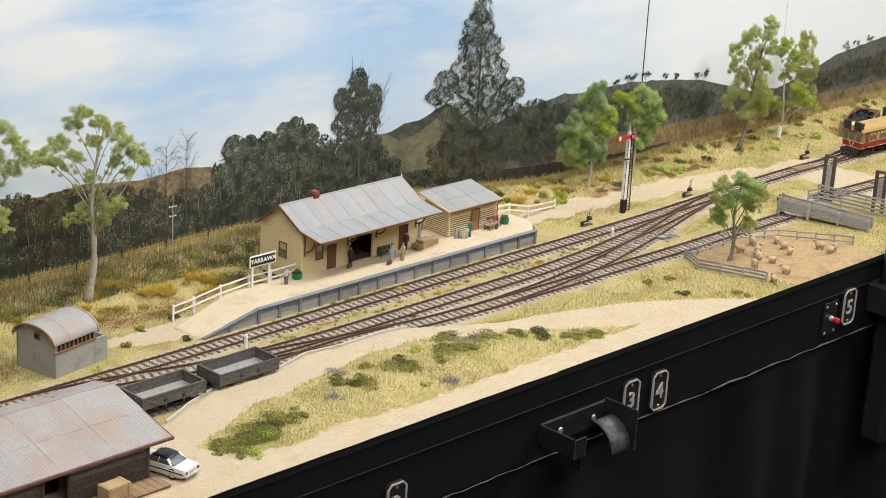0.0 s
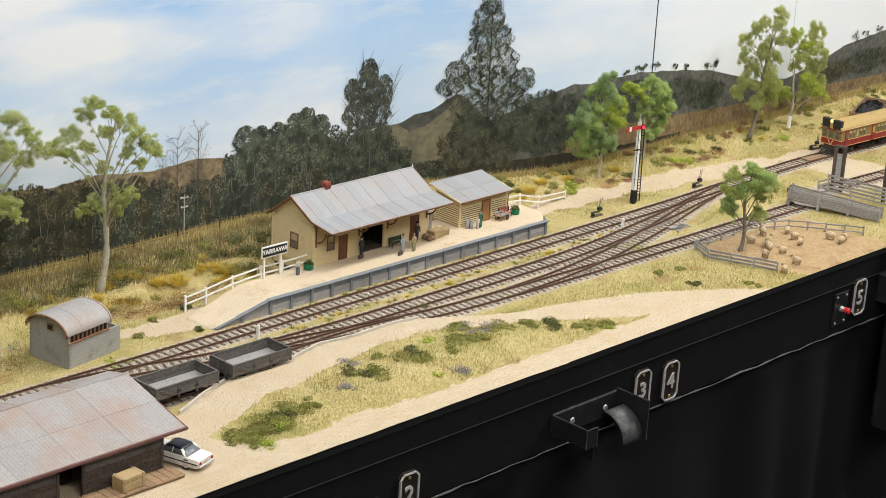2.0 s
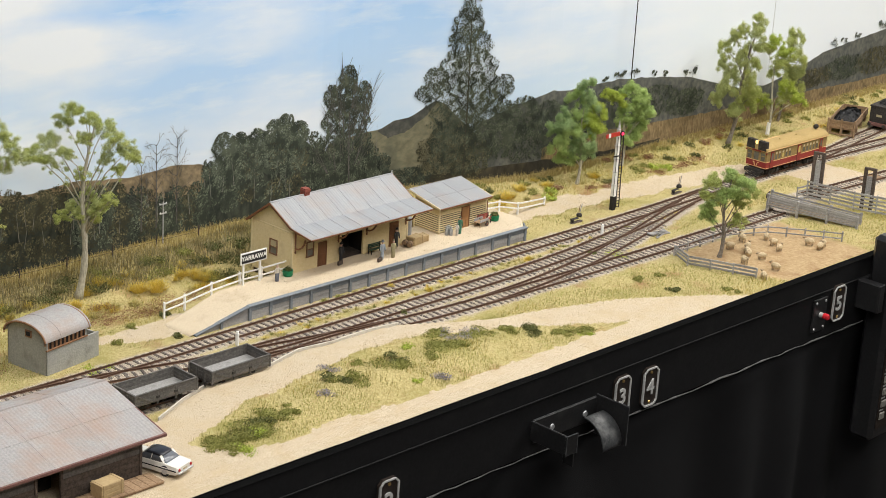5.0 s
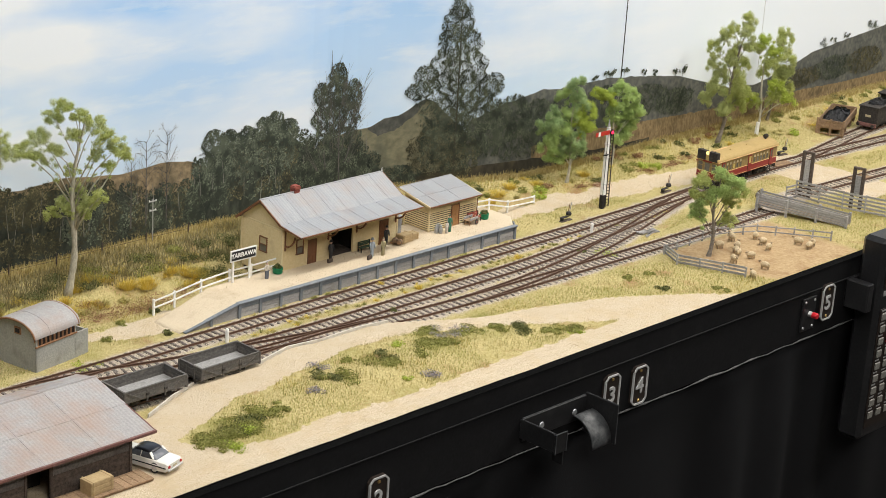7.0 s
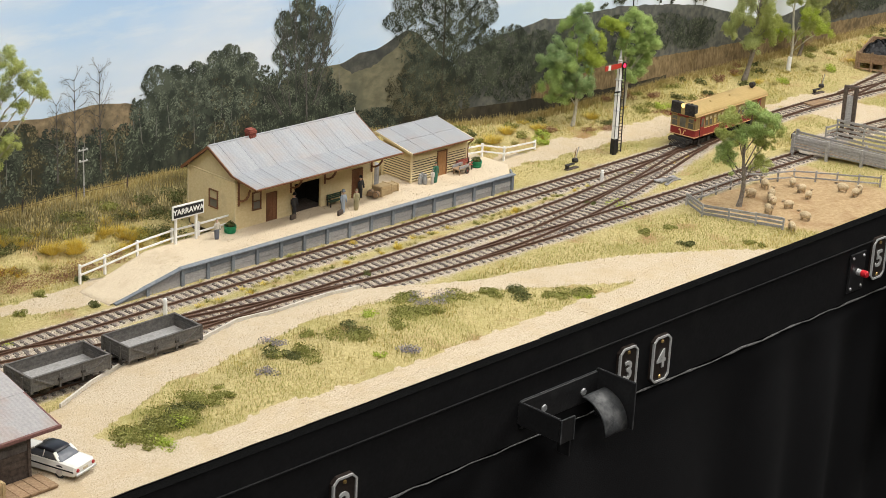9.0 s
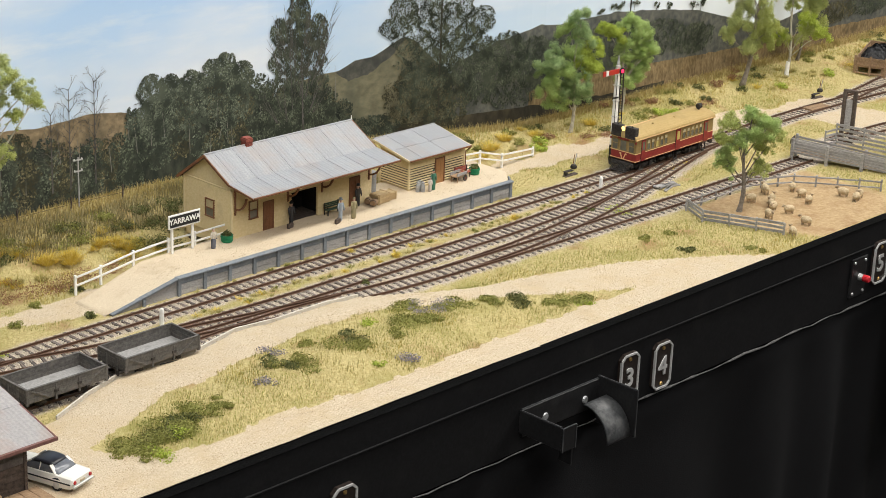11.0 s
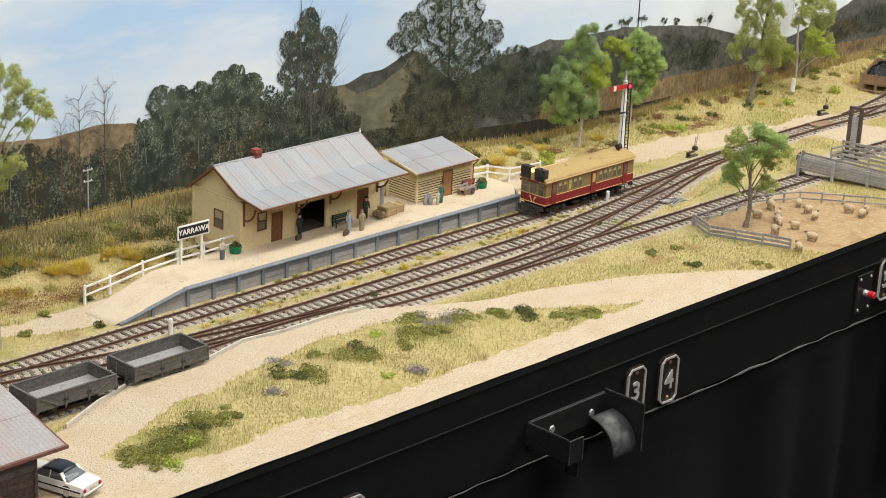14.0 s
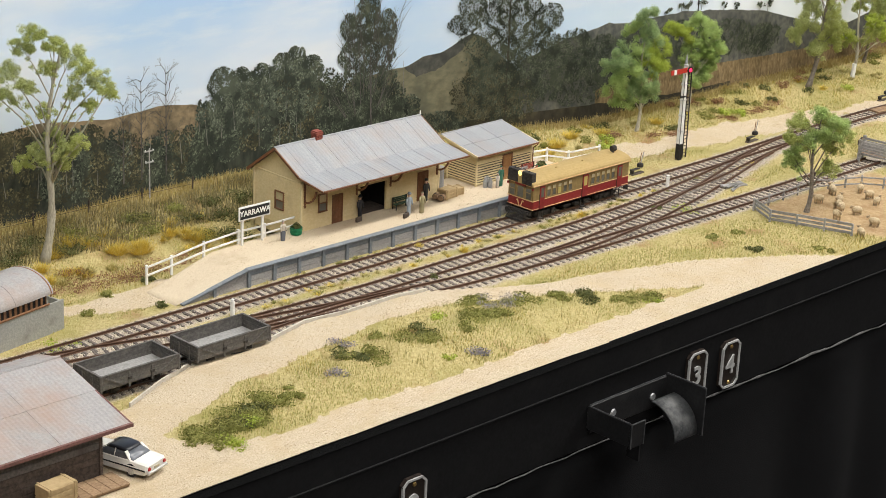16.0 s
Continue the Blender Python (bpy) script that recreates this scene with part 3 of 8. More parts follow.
# clump of gums with rounded heads
for bx, bz, r in ((0.120, 0.108, 0.016), (0.140, 0.108, 0.013), (0.165, 0.106, 0.015), (0.188, 0.114, 0.013), (0.205, 0.118, 0.013), (0.225, 0.106, 0.014), (0.150, 0.085, 0.03), (0.205, 0.085, 0.03), (0.105, 0.085, 0.015)):
    v, f = printed_crown(rng, [(bx, bz, r, r)], int(1500 * (r / 0.014) ** 1.5), 7, INK_LEAF_GREY, 0.0010)
    soup("printed_tree", v, f, INK_LEAF_GREY, parent=BACK)
stems, v, f = [], [], []
for _ in range(55):
    x, z = rng.uniform(-0.45, 0.34), rng.uniform(0.03, 0.07)
    stems.append(((x, z), (x + rng.uniform(-0.004, 0.004), z + rng.uniform(0.012, 0.035)), 0.0009))
strokes(rng, stems, 7.6, v, f)
soup("printed_stems", v, f, INK_STEM, parent=BACK, kind="stuff")
# tall dense tree behind the station, with bare tips
v, f = printed_crown(rng, [(0.293, 0.155, 0.013, 0.018), (0.290, 0.135, 0.022, 0.024), (0.292, 0.108, 0.033, 0.026), (0.290, 0.078, 0.042, 0.027), (0.29, 0.05, 0.046, 0.024), (0.27, 0.140, 0.010, 0.014), (0.315, 0.135, 0.012, 0.018)], 17000, 8, INK_LEAF, 0.0010, 1.6)
soup("printed_tree", v, f, INK_LEAF, parent=BACK)
lines, v, f = [], [], []
for _ in range(46):
    x = 0.29 + rng.uniform(-0.022, 0.026)
    z = rng.uniform(0.05, 0.125)
    lean = (x - 0.29) * 0.9 + rng.uniform(-0.006, 0.006)
    up = rng.uniform(0.02, 0.055)
    lines.append(((x, z), (x + lean * 0.8, z + up), 0.0009))
    for _ in range(2):
        q = rng.uniform(0.4, 0.9)
        sx, sz = x + lean * 0.8 * q, z + up * q
        lines.append(((sx, sz), (sx + rng.uniform(-0.008, 0.008) + lean * 0.3, sz + rng.uniform(0.006, 0.016)), 0.0005))
lines += [((0.285, 0.16), (0.2827, 0.1884), 0.0012), ((0.29, 0.165), (0.298, 0.182), 0.0009), ((0.32, 0.10), (0.331, 0.152), 0.001), ((0.315, 0.10), (0.324, 0.155), 0.001), ((0.30, 0.02), (0.296, 0.12), 0.003)]
strokes(rng, lines, 9.5, v, f)
soup("printed_twigs", v, f, INK_TWIG, parent=BACK)
# great conical tree
v, f = printed_crown(rng, [(0.452, 0.224, 0.014, 0.016), (0.450, 0.204, 0.023, 0.022), (0.452, 0.180, 0.032, 0.026), (0.452, 0.152, 0.042, 0.027), (0.448, 0.125, 0.056, 0.026), (0.455, 0.095, 0.050, 0.033), (0.455, 0.06, 0.052, 0.034), (0.410, 0.148, 0.016, 0.012), (0.400, 0.13, 0.016, 0.012), (0.502, 0.128, 0.018, 0.015)], 24000, 8, INK_LEAF, 0.0011)
soup("printed_tree", v, f, INK_LEAF, parent=BACK)
v, f = [], []
strokes(rng, [((0.455, 0.02), (0.453, 0.22), 0.004)], 7.8, v, f)
soup("printed_trunk", v, f, INK_SHADE, parent=BACK)
# scrub below and beside it
for bx, bz, rx, rz, mt in ((0.44, 0.075, 0.030, 0.03, INK_LEAF), (0.485, 0.085, 0.035, 0.04, INK_LEAF), (0.375, 0.030, 0.035, 0.014, INK_LEAF), (0.425, 0.055, 0.035, 0.03, INK_LEAF_WARM), (0.46, 0.045, 0.03, 0.03, INK_LEAF_WARM), (0.535, 0.085, 0.028, 0.028, INK_LEAF), (0.575, 0.075, 0.03, 0.028, INK_LEAF), (0.55, 0.055, 0.05, 0.025, INK_LEAF), (0.51, 0.075, 0.025, 0.035, INK_LEAF), (0.62, 0.07, 0.04, 0.03, INK_LEAF), (0.70, 0.075, 0.05, 0.026, INK_LEAF), (0.78, 0.07, 0.05, 0.022, INK_LEAF), (0.85, 0.06, 0.04, 0.018, INK_LEAF), (1.14, 0.05, 0.05, 0.014, INK_LEAF_WARM), (1.22, 0.055, 0.05, 0.018, INK_LEAF), (1.30, 0.055, 0.05, 0.02, INK_LEAF_WARM)):
    v, f = printed_crown(rng, [(bx, bz, rx, rz)], 3600, 7, mt, 0.0011)
    soup("printed_scrub", v, f, mt, parent=BACK)
# dead trees against the sky
for x, top, sp in ((0.031, 0.124, 0.03), (0.0575, 0.127, 0.032), (0.012, 0.105, 0.02)):
    lines, v, f = [], [], []
    bare_twigs(rng, x, 0.035, top, sp * 0.8, 0.0017, lines, 5)
    strokes(rng, lines, 10, v, f)
    soup("printed_dead_tree", v, f, INK_TWIG, parent=BACK)
# single trees on the skyline
for x, z, s in ((0.735, 0.115, 0.009), (0.712, 0.115, 0.008), (0.70, 0.115, 0.006), (0.679, 0.114, 0.007), (0.655, 0.113, 0.005), (0.775, 0.107, 0.006), (0.857, 0.099, 0.011), (0.842, 0.099, 0.007), (0.80, 0.104, 0.006), (1.186, 0.092, 0.014), (1.21, 0.094, 0.008), (1.303, 0.103, 0.013), (1.32, 0.104, 0.012), (1.245, 0.097, 0.008), (1.36, 0.107, 0.012)):
    v, f = printed_crown(rng, [(x + s * rng.uniform(-0.75, 0.75), z + s * rng.uniform(-0.25, 0.6), s * rng.uniform(0.22, 0.5), s * rng.uniform(0.18, 0.4)) for _ in range(5)], 190, 9, INK_LEAF, 0.0009)
    strokes(rng, [((x, z - s * 0.8), (x, z + s * 0.3), 0.0008)], 9, v, f)
    soup("printed_tree", v, f, INK_LEAF, parent=BACK)


# ---- permanent way ----
def smooth_line(line, step=0.0069):
    """Evenly spaced points and headings on a rounded polyline."""
    fine = []
    xs = np.arange(line[0][0], line[-1][0], 0.002)
    for x in xs:
        w = [along(line, float(x) + d) for d in (-0.03, -0.02, -0.01, 0, 0.01, 0.02, 0.03)]
        fine.append(Vector((float(x), sum(w) / 7, 0)))
    out, run = [fine[0]], 0
    for a, b in zip(fine, fine[1:]):
        run += (b - a).length
        if run >= step:
            out.append(b)
            run = 0
    return out


def rail_bm(pts, offset):
    bm = bmesh.new()
    prof = [(-0.9, 1.0), (0.9, 1.0), (0.25, 1.5), (0.25, 2.3), (0.6, 2.5), (0.6, 3.1), (-0.6, 3.1), (-0.6, 2.5), (-0.25, 2.3), (-0.25, 1.5)]
    rings = []
    for i, p in enumerate(pts):
        d = (pts[min(i + 1, len(pts) - 1)] - pts[max(i - 1, 0)]).normalized()
        s = Vector((-d.y, d.x, 0))
        rings.append([bm.verts.new(p + s * (offset + u * MM) + Vector((0, 0, z * MM))) for u, z in prof])
    for a, b in zip(rings, rings[1:]):
        for k in range(len(prof)):
            bm.faces.new((a[k], b[k], b[(k + 1) % 10], a[(k + 1) % 10]))
    bm.faces.new(rings[0])
    bm.faces.new(rings[-1][::-1])
    return bm


sleeper_mesh = None


def lay_track(line, label, group_skip=()):
    global sleeper_mesh
    t = thing("railway_track", Matrix(), label, "track", "tracks of the yard", "structure")
    pts = smooth_line(line)
    for off in (-0.00885, 0.00885):
        part("rail", rail_bm(pts, off), RAIL, t, "rust-brown steel rail")
    if sleeper_mesh is None:
        b = box(-1.3, 1.3, -14.5, 14.5, -1.2, 1.05, bevel=0.25)
        sleeper_mesh = bpy.data.meshes.new("sleeper")
        b.to_mesh(sleeper_mesh)
        b.free()
        sleeper_mesh.materials.append(SLEEPER)
    rng = random.Random(len(pts))
    for i, p in enumerate(pts):
        if any(abs(p.y - along(o, p.x)) < 0.009 for o in group_skip if o[0][0] < p.x < o[-1][0]):
            continue
        d = (pts[min(i + 1, len(pts) - 1)] - pts[max(i - 1, 0)])
        s = new("sleeper", sleeper_mesh)
        s.parent = t
        s.matrix_world = Matrix.Translation(p + Vector((rng.uniform(-0.0004, 0.0004), rng.uniform(-0.0005, 0.0005), rng.uniform(-0.0002, 0.0002)))) @ Matrix.Rotation(math.atan2(d.y, d.x) + rng.uniform(-0.03, 0.03), 4, "Z")
    return t


lay_track(MAIN, "main line of rusty rails on weathered grey sleepers")
lay_track(LOOP, "loop line of rusty rails joining the main line", (MAIN,))
lay_track(SIDING, "goods siding of rusty rails on pale sleepers", (LOOP,))
lay_track(CROSSOVER, "crossover of rusty rails between siding and loop", (SIDING, LOOP, MAIN))
lay_track(DOCK, "loading dock track beside the sandy bank", (SIDING, LOOP))
lay_track(COAL_ROAD, "coal stage track branching from the main line", (MAIN,))
lay_track(BACK_ROAD, "back siding of rusty rails behind the stock yard")


def ballast():
    rng = random.Random(3)
    verts, faces = [], []
    for line in TRACKS:
        n = int((line[-1][0] - line[0][0]) * 14000)
        for _ in range(n):
            x = rng.uniform(line[0][0], min(line[-1][0], 1.35))
            off = rng.uniform(-1, 1) * 0.0172
            y = along(line, x) + off
            if bank(x, y) > 0.2:
                continue
            s = rng.uniform(0.0004, 0.0010)
            z = 0.0002 + s * 0.3 - 0.0006 * (abs(off) > 0.0145)
            k = len(verts)
            for dx, dy, dz in ((1, 0, 0), (-0.5, 0.87, 0), (-0.5, -0.87, 0), (0, 0, 1)):
                verts.append((x + s * (dx + rng.uniform(-.3, .3)), y + s * (dy + rng.uniform(-.3, .3)), z + s * (dz * 0.9 + rng.uniform(-.2, .2))))
            faces += [(k, k + 1, k + 3), (k + 1, k + 2, k + 3), (k + 2, k, k + 3)]
    soup("ballast", verts, faces, leafy("ballast_stone", [(0.42, 0.355, 0.275), (0.59, 0.515, 0.415), (0.76, 0.69, 0.575)], thin=0), "pale crushed stone ballast between the sleepers", "ballast", "stuff")


ballast()


def bank_edging():
    """Pale timber strip holding the edge of the sandy bank."""
    pts = [(x, y) for x, y in EDGE if -0.23 < x < 0.1]
    t = thing("bank_edging", Matrix(), "thin bleached timber edging along the sandy loading bank", "edging", kind="structure")
    for (xa, ya), (xb, yb) in zip(pts, pts[1:]):
        part("board", bar((xa * 1000, ya * 1000 + 1.5, 5.4), (xb * 1000, yb * 1000 + 1.5, 5.4), 1.5, 4.2, 0.2), EDGING, t)


EDGING = surface("bleached_edging", (0.50, 0.46, 0.39), (0.64, 0.60, 0.53), (0.42, 0.37, 0.30), 0.95, 500, 70, 0, 0.3)
bank_edging()


# ---- station platform ----
PITCH = 0.0263


def platform():
    t = thing("station_platform", Matrix(), "sand-topped station platform with a grey timber face", "platform", kind="structure")
    # sandy deck with a ramp at its near end; the deck follows the face and runs back to the buildings
    bm = bmesh.new()
    rows = []
    for i in range(150):
        x = -0.075 + i * 0.0035
        z = PLATFORM_Z * smoothstep(-0.085, 0.004, x) if x < 0.004 else PLATFORM_Z
        if x < 0:
            z = PLATFORM_Z * max(0.0, 1 + x / 0.078)
        if x > 0.40:
            z = PLATFORM_Z * (1 - smoothstep(0.41, 0.445, x))
        y0 = 0.0012 + max(0.0, x - 0.3955) * 1.15
        y1 = along([(-0.075, 0.045), (-0.03, 0.054), (0.0, 0.060), (0.08, 0.066), (0.1, 0.09), (0.40, 0.09), (0.45, 0.07)], x)
        row = []
        for j in range(25):
            y = y0 + (y1 - y0) * j / 24
            e = noise.noise(Vector((x * 60, y * 60, 1))) * 0.0004
            drop = smoothstep(0.82, 1.0, j / 24)
            zz = (z + e) * (1 - drop) + drop * min(z, height(x, y) - 0.001)
            if j == 0 and x > 0.39:
                zz = -0.003
            if i == 0:
                zz = -0.003
            row.append(bm.verts.new((x, y + (0.0004 if j == 0 and x > 0.39 else 0), zz)))
        rows.append(row)
    for a, b in zip(rows, rows[1:]):
        for j in range(24):
            bm.faces.new((a[j], b[j], b[j + 1], a[j + 1]))
    part("deck", bm, SAND, t, "pale sandy platform surface", smooth=True)
    n = 16
    for k in range(n):
        x = k * PITCH * 1000
        part("post", box(x - 2.6, x + 0.6, -1.6, 1.4, -2, 14.2, bevel=0.25), SLATE, t)
    end = (n - 1) * PITCH * 1000
    for k in range(n - 1):
        for j, (z0, z1) in enumerate(((0.2, 4.7), (4.9, 9.3), (9.5, 13.6))):
            part("plank", box(k * PITCH * 1000 + 0.7, (k + 1) * PITCH * 1000 - 2.7, -0.1 - 0.15 * (j % 2), 1.1, z0, z1, bevel=0.2), GREYWOOD if j != 2 else SLATE, t)
    part("coping", box(-3, end + 2, -2.3, 3.2, 14.3, 15.9, bevel=0.35), SLATE, t, "grey timber coping along the platform edge")
    # sloped end of the face
    bm = bmesh.new()
    f = [bm.verts.new((x * MM, 0.2 * MM, z * MM)) for x, z in ((-66, -2), (-3, -2), (-3, 13.8), (-66, 0.6))]
    g = [bm.verts.new((x * MM, 1.2 * MM, z * MM)) for x, z in ((-66, -2), (-3, -2), (-3, 13.8), (-66, 0.6))]
    bm.faces.new(f)
    bm.faces.new(g[::-1])
    for i in range(4):
        bm.faces.new((f[i], g[i], g[(i + 1) % 4], f[(i + 1) % 4]))
    part("ramp_wall", bm, GREYWOOD, t)
    part("ramp_coping", bar((-68, 0.3, 0.8), (-2, 0.3, 14.9), 4.5, 1.7, 0.3), SLATE, t)
    part("post", box(-37.5, -34.5, -1.5, 1.2, -2, 7.0, bevel=0.25), SLATE, t)
    # end face at the far end
    part("end_wall", bar((end + 1, 0, 7), (end + 14, 16, 7), 1.6, 14, 0.3), SLATE, t)


platform()


# ---- station building ----


def weatherboards(parent, a, b, z0, z1, out, mat, pitch=2.1, gaps=(), top=None):
    """Lapped boards on a wall between two points (mm) of one wall line; gaps are (from, to, low, high) openings along it."""
    a, b = Vector(a), Vector(b)
    d = (b - a).normalized()
    length = (b - a).length
    n = Vector(out)
    rows = int(round((z1 - z0) / pitch))
    for r in range(rows):
        zl, zh = z0 + r * pitch, min(z0 + (r + 1) * pitch, z1)
        s0, s1 = 0.0, length
        if top:
            s0, s1 = top((zl + zh) / 2, length)
        cuts = sorted((max(g[0], s0), min(g[1], s1)) for g in gaps if g[2] < (zl + zh) / 2 < g[3])
        at = s0
        for c0, c1 in cuts + [(s1, s1)]:
            if c0 - at > 0.4:
                bm = bmesh.new()
                p, q = a + d * at, a + d * c0
                vs = []
                for pt in (p, q):
                    vs.append([bm.verts.new(Vector((pt.x + n.x * o, pt.y + n.y * o, z)) * MM) for o, z in ((0.0, zl), (1.15, zl), (0.2, zh + 0.1), (0.0, zh + 0.1))])
                for k in range(4):
                    bm.faces.new((vs[0][k], vs[1][k], vs[1][(k + 1) % 4], vs[0][(k + 1) % 4]))
                bm.faces.new(vs[0][::-1])
                bm.faces.new(vs[1])
                bmesh.ops.recalc_face_normals(bm, faces=bm.faces)
                part("weatherboard", bm, mat, parent)
            at = c1


def sash_window(parent, x, y, z, w, h, along_x=True):
    m = Matrix.Translation(Vector((x, y, z)) * MM) @ (Matrix() if along_x else Matrix.Rotation(math.radians(-90), 4, "Z"))
    bm = bmesh.new()
    for b in ((-w / 2 - 1, -w / 2, 0, h), (w / 2, w / 2 + 1, 0, h), (-w / 2 - 1, w / 2 + 1, h, h + 1), (-w / 2 - 1.4, w / 2 + 1.4, -1, 0), (-w / 2, w / 2, h / 2 - 0.35, h / 2 + 0.35)):
        slab(bm, b[0], b[1], -1.3, 0.3, b[2], b[3], 0.1, m)
    win = part("window", bm, BROWN, parent, "brown-framed sash window")
    part("pane", box(-w / 2, w / 2, -0.3, 0.1, 0, h / 2, bevel=0, m=m), GLASS, win)
    part("pane", box(-w / 2, w / 2, -0.5, -0.1, h / 2, h, bevel=0, m=m), BLIND, win, "cream blind behind glass")


def panel_door(parent, x, y, z, w, h, mat):
    bm = bmesh.new()
    slab(bm, x - w / 2, x + w / 2, y - 0.9, y + 0.2, z, z + h, 0.15)
    for px in (-0.24, 0.24):
        for pz0, pz1 in ((0.08, 0.42), (0.5, 0.92)):
            slab(bm, x + (px - 0.17) * w, x + (px + 0.17) * w, y - 1.2, y - 0.9, z + pz0 * h, z + pz1 * h, 0.12)
    d = part("door", bm, mat, parent, "brown panelled timber door")
    bm = bmesh.new()
    slab(bm, x - w / 2 - 1, x - w / 2, y - 1.4, y + 0.2, z, z + h + 1, 0.1)
    slab(bm, x + w / 2, x + w / 2 + 1, y - 1.4, y + 0.2, z, z + h + 1, 0.1)
    slab(bm, x - w / 2, x + w / 2, y - 1.4, y + 0.2, z + h, z + h + 1, 0.1)
    part("door_frame", bm, BROWN, d)
    part("door_knob", lathe([(0.2, 0), (0.35, 0.3), (0.2, 0.6)], 8, (x + w * 0.38, y - 1.2)), BLACK, d)


GLASS = surface("window_glass", (0.16, 0.15, 0.13), (0.20, 0.19, 0.16), None, 0.12, 100, 30, 0, 0)
BLIND = surface("window_blind", (0.45, 0.38, 0.24), (0.52, 0.45, 0.30), None, 0.35, 200, 60, 0, 0)


def roof_sheets(parent, x0, x1, profile, mat, width=10, lap=0.35, thick=0.5):
    """Iron sheets down a roof slope, given as (y, z) points in mm from ridge to eave, with lapped seams."""
    n = max(1, int(round((x1 - x0) / width)))
    for s, (pa, pb) in enumerate(zip(profile, profile[1:])):
        for i in range(n):
            a, b = x0 + (x1 - x0) * i / n, x0 + (x1 - x0) * (i + 1) / n
            up = 0.32 * (i % 2) - 0.3 * s
            bm = bmesh.new()
            k = max(4, int((b - a) / 1.5))
            vs = []
            d = Vector((0, pb[0] - pa[0], pb[1] - pa[1]))
            nrm = Vector((0, -d.z, d.y)).normalized()
            if nrm.z < 0:
                nrm = -nrm
            over = d.normalized() * 1.0
            for j in range(k + 1):
                x = a - lap + (b - a + 2 * lap) * j / k
                w = up + 0.12 * math.sin(j * math.pi)
                w += 0.16 if j % 2 else 0
                p = Vector((x, pa[0], pa[1])) + nrm * w
                q = Vector((x, pb[0], pb[1])) + over * (1 if s < len(profile) - 2 else 0.4) + nrm * w
                vs.append([bm.verts.new(o * MM) for o in (p, q, q - nrm * thick, p - nrm * thick)])
            for r0, r1 in zip(vs, vs[1:]):
                for c in range(4):
                    bm.faces.new((r0[c], r0[(c + 1) % 4], r1[(c + 1) % 4], r1[c]))
            bm.faces.new(vs[0])
            bm.faces.new(vs[-1][::-1])
            bmesh.ops.recalc_face_normals(bm, faces=bm.faces)
            part("roof_sheet", bm, mat, parent)


def station():
    x0, yf, yb, base = 90.6, 43.8, 106.3, 15.4
    L = 164.0
    x1 = x0 + L - 2
    ym = (yf + yb) / 2
    t = thing("station_building", Matrix(), "cream weatherboard country station building with a grey iron roof", "station building")
    # inner walls: front in pieces round the waiting room opening
    op0, op1, oph = 157, 188, base + 27
    wall = bmesh.new()
    slab(wall, x0, x1, yb - 1.5, yb, base - 14, 58.3)
    slab(wall, x0, x0 + 1.5, yf, yb, base - 10, 58.3)
    slab(wall, x1 - 1.5, x1, yf, yb, base - 10, 58.3)
    slab(wall, x0, op0, yf, yf + 1.5, base - 1, 66)
    slab(wall, op1, x1, yf, yf + 1.5, base - 1, 66)
    slab(wall, op0, op1, yf, yf + 1.5, oph, 66)
    part("wall", wall, CREAM, t)
    # panels and partitions in near-black paint the shade of the open waiting room
    part("gloom_panel", box(op0 - 6, op1 + 6, yf + 26, yf + 27, base, 50), GLOOM, t, "near-black panel painting the waiting room's shade")
    part("floor_planking", box(op0 - 6, op1 + 6, yf + 1.5, yf + 26, base - 0.5, base + 0.3), BROWNWOOD, t)
    for xx in (op0 - 6, op1 + 6):
        part("partition", box(xx - 0.5, xx + 0.5, yf + 1.5, yf + 27, base, 50), GLOOM, t)
    # gable ends
    for gx, out in ((x0, -1), (x1, 1)):
        bm = bmesh.new()
        tri = [(yf, 58.3), (yb, 58.3), (ym, 81.5)]
        f = [bm.verts.new((gx * MM, y * MM, z * MM)) for y, z in tri]
        g = [bm.verts.new(((gx - out * 1.5) * MM, y * MM, z * MM)) for y, z in tri]
        bm.faces.new(f)
        bm.faces.new(g[::-1])
        for i in range(3):
            bm.faces.new((f[i], g[i], g[(i + 1) % 3], f[(i + 1) % 3]))
        bmesh.ops.recalc_face_normals(bm, faces=bm.faces)
        part("gable", bm, CREAM_PALE, t, "smooth cream gable panel")
    part("gable_trim", box(x0 - 1.2, x0 - 0.2, yf - 0.5, yb, 57.4, 58.6), CREAM_PALE, t)
    weatherboards(t, (x0, yb, 0), (x0, yf, 0), base, 57.4, (-1, 0, 0), CREAM, gaps=[(29, 41, 27.5, 45)])
    weatherboards(t, (x0, yf, 0), (x1, yf, 0), base, 57, (0, -1, 0), CREAM,
                  gaps=[(18, 28.5, 28, 46), (34, 46, 0, 41), (66.5, 97.5, 0, 42.5), (135, 148, 0, 42)])
    for cx, cy in ((x0, yf), (x0, yb), (x1, yf)):
        part("corner_board", box(cx - 1.3, cx + 0.6, cy - 1.2, cy + 0.6, base - 6, 57.4), CREAM_PALE, t)
    sash_window(t, x0 - 0.3, 71.5, 29, 10, 14.5, along_x=False)
    sash_window(t, x0 + 23.2, yf - 0.3, 29.5, 8, 14.5)
    panel_door(t, x0 + 40, yf - 0.2, base, 10, 25, BROWN)
    panel_door(t, x0 + 141.5, yf - 0.2, base, 11, 26, BROWN)
    # roof: front slope breaks into the verandah, back slope plain
    xa, xb = x0 - 4, x0 - 4 + 170.4
    roof = part("roof", box(xa + 1, xb - 1, ym - 0.8, ym + 0.8, 80.8, 82.2), BROWN, t)
    front = [(ym, 83.1), (yf - 1.0, 65.6), (10.9, 61.0)]
    roof_sheets(roof, xa, xb, front, ZINC)
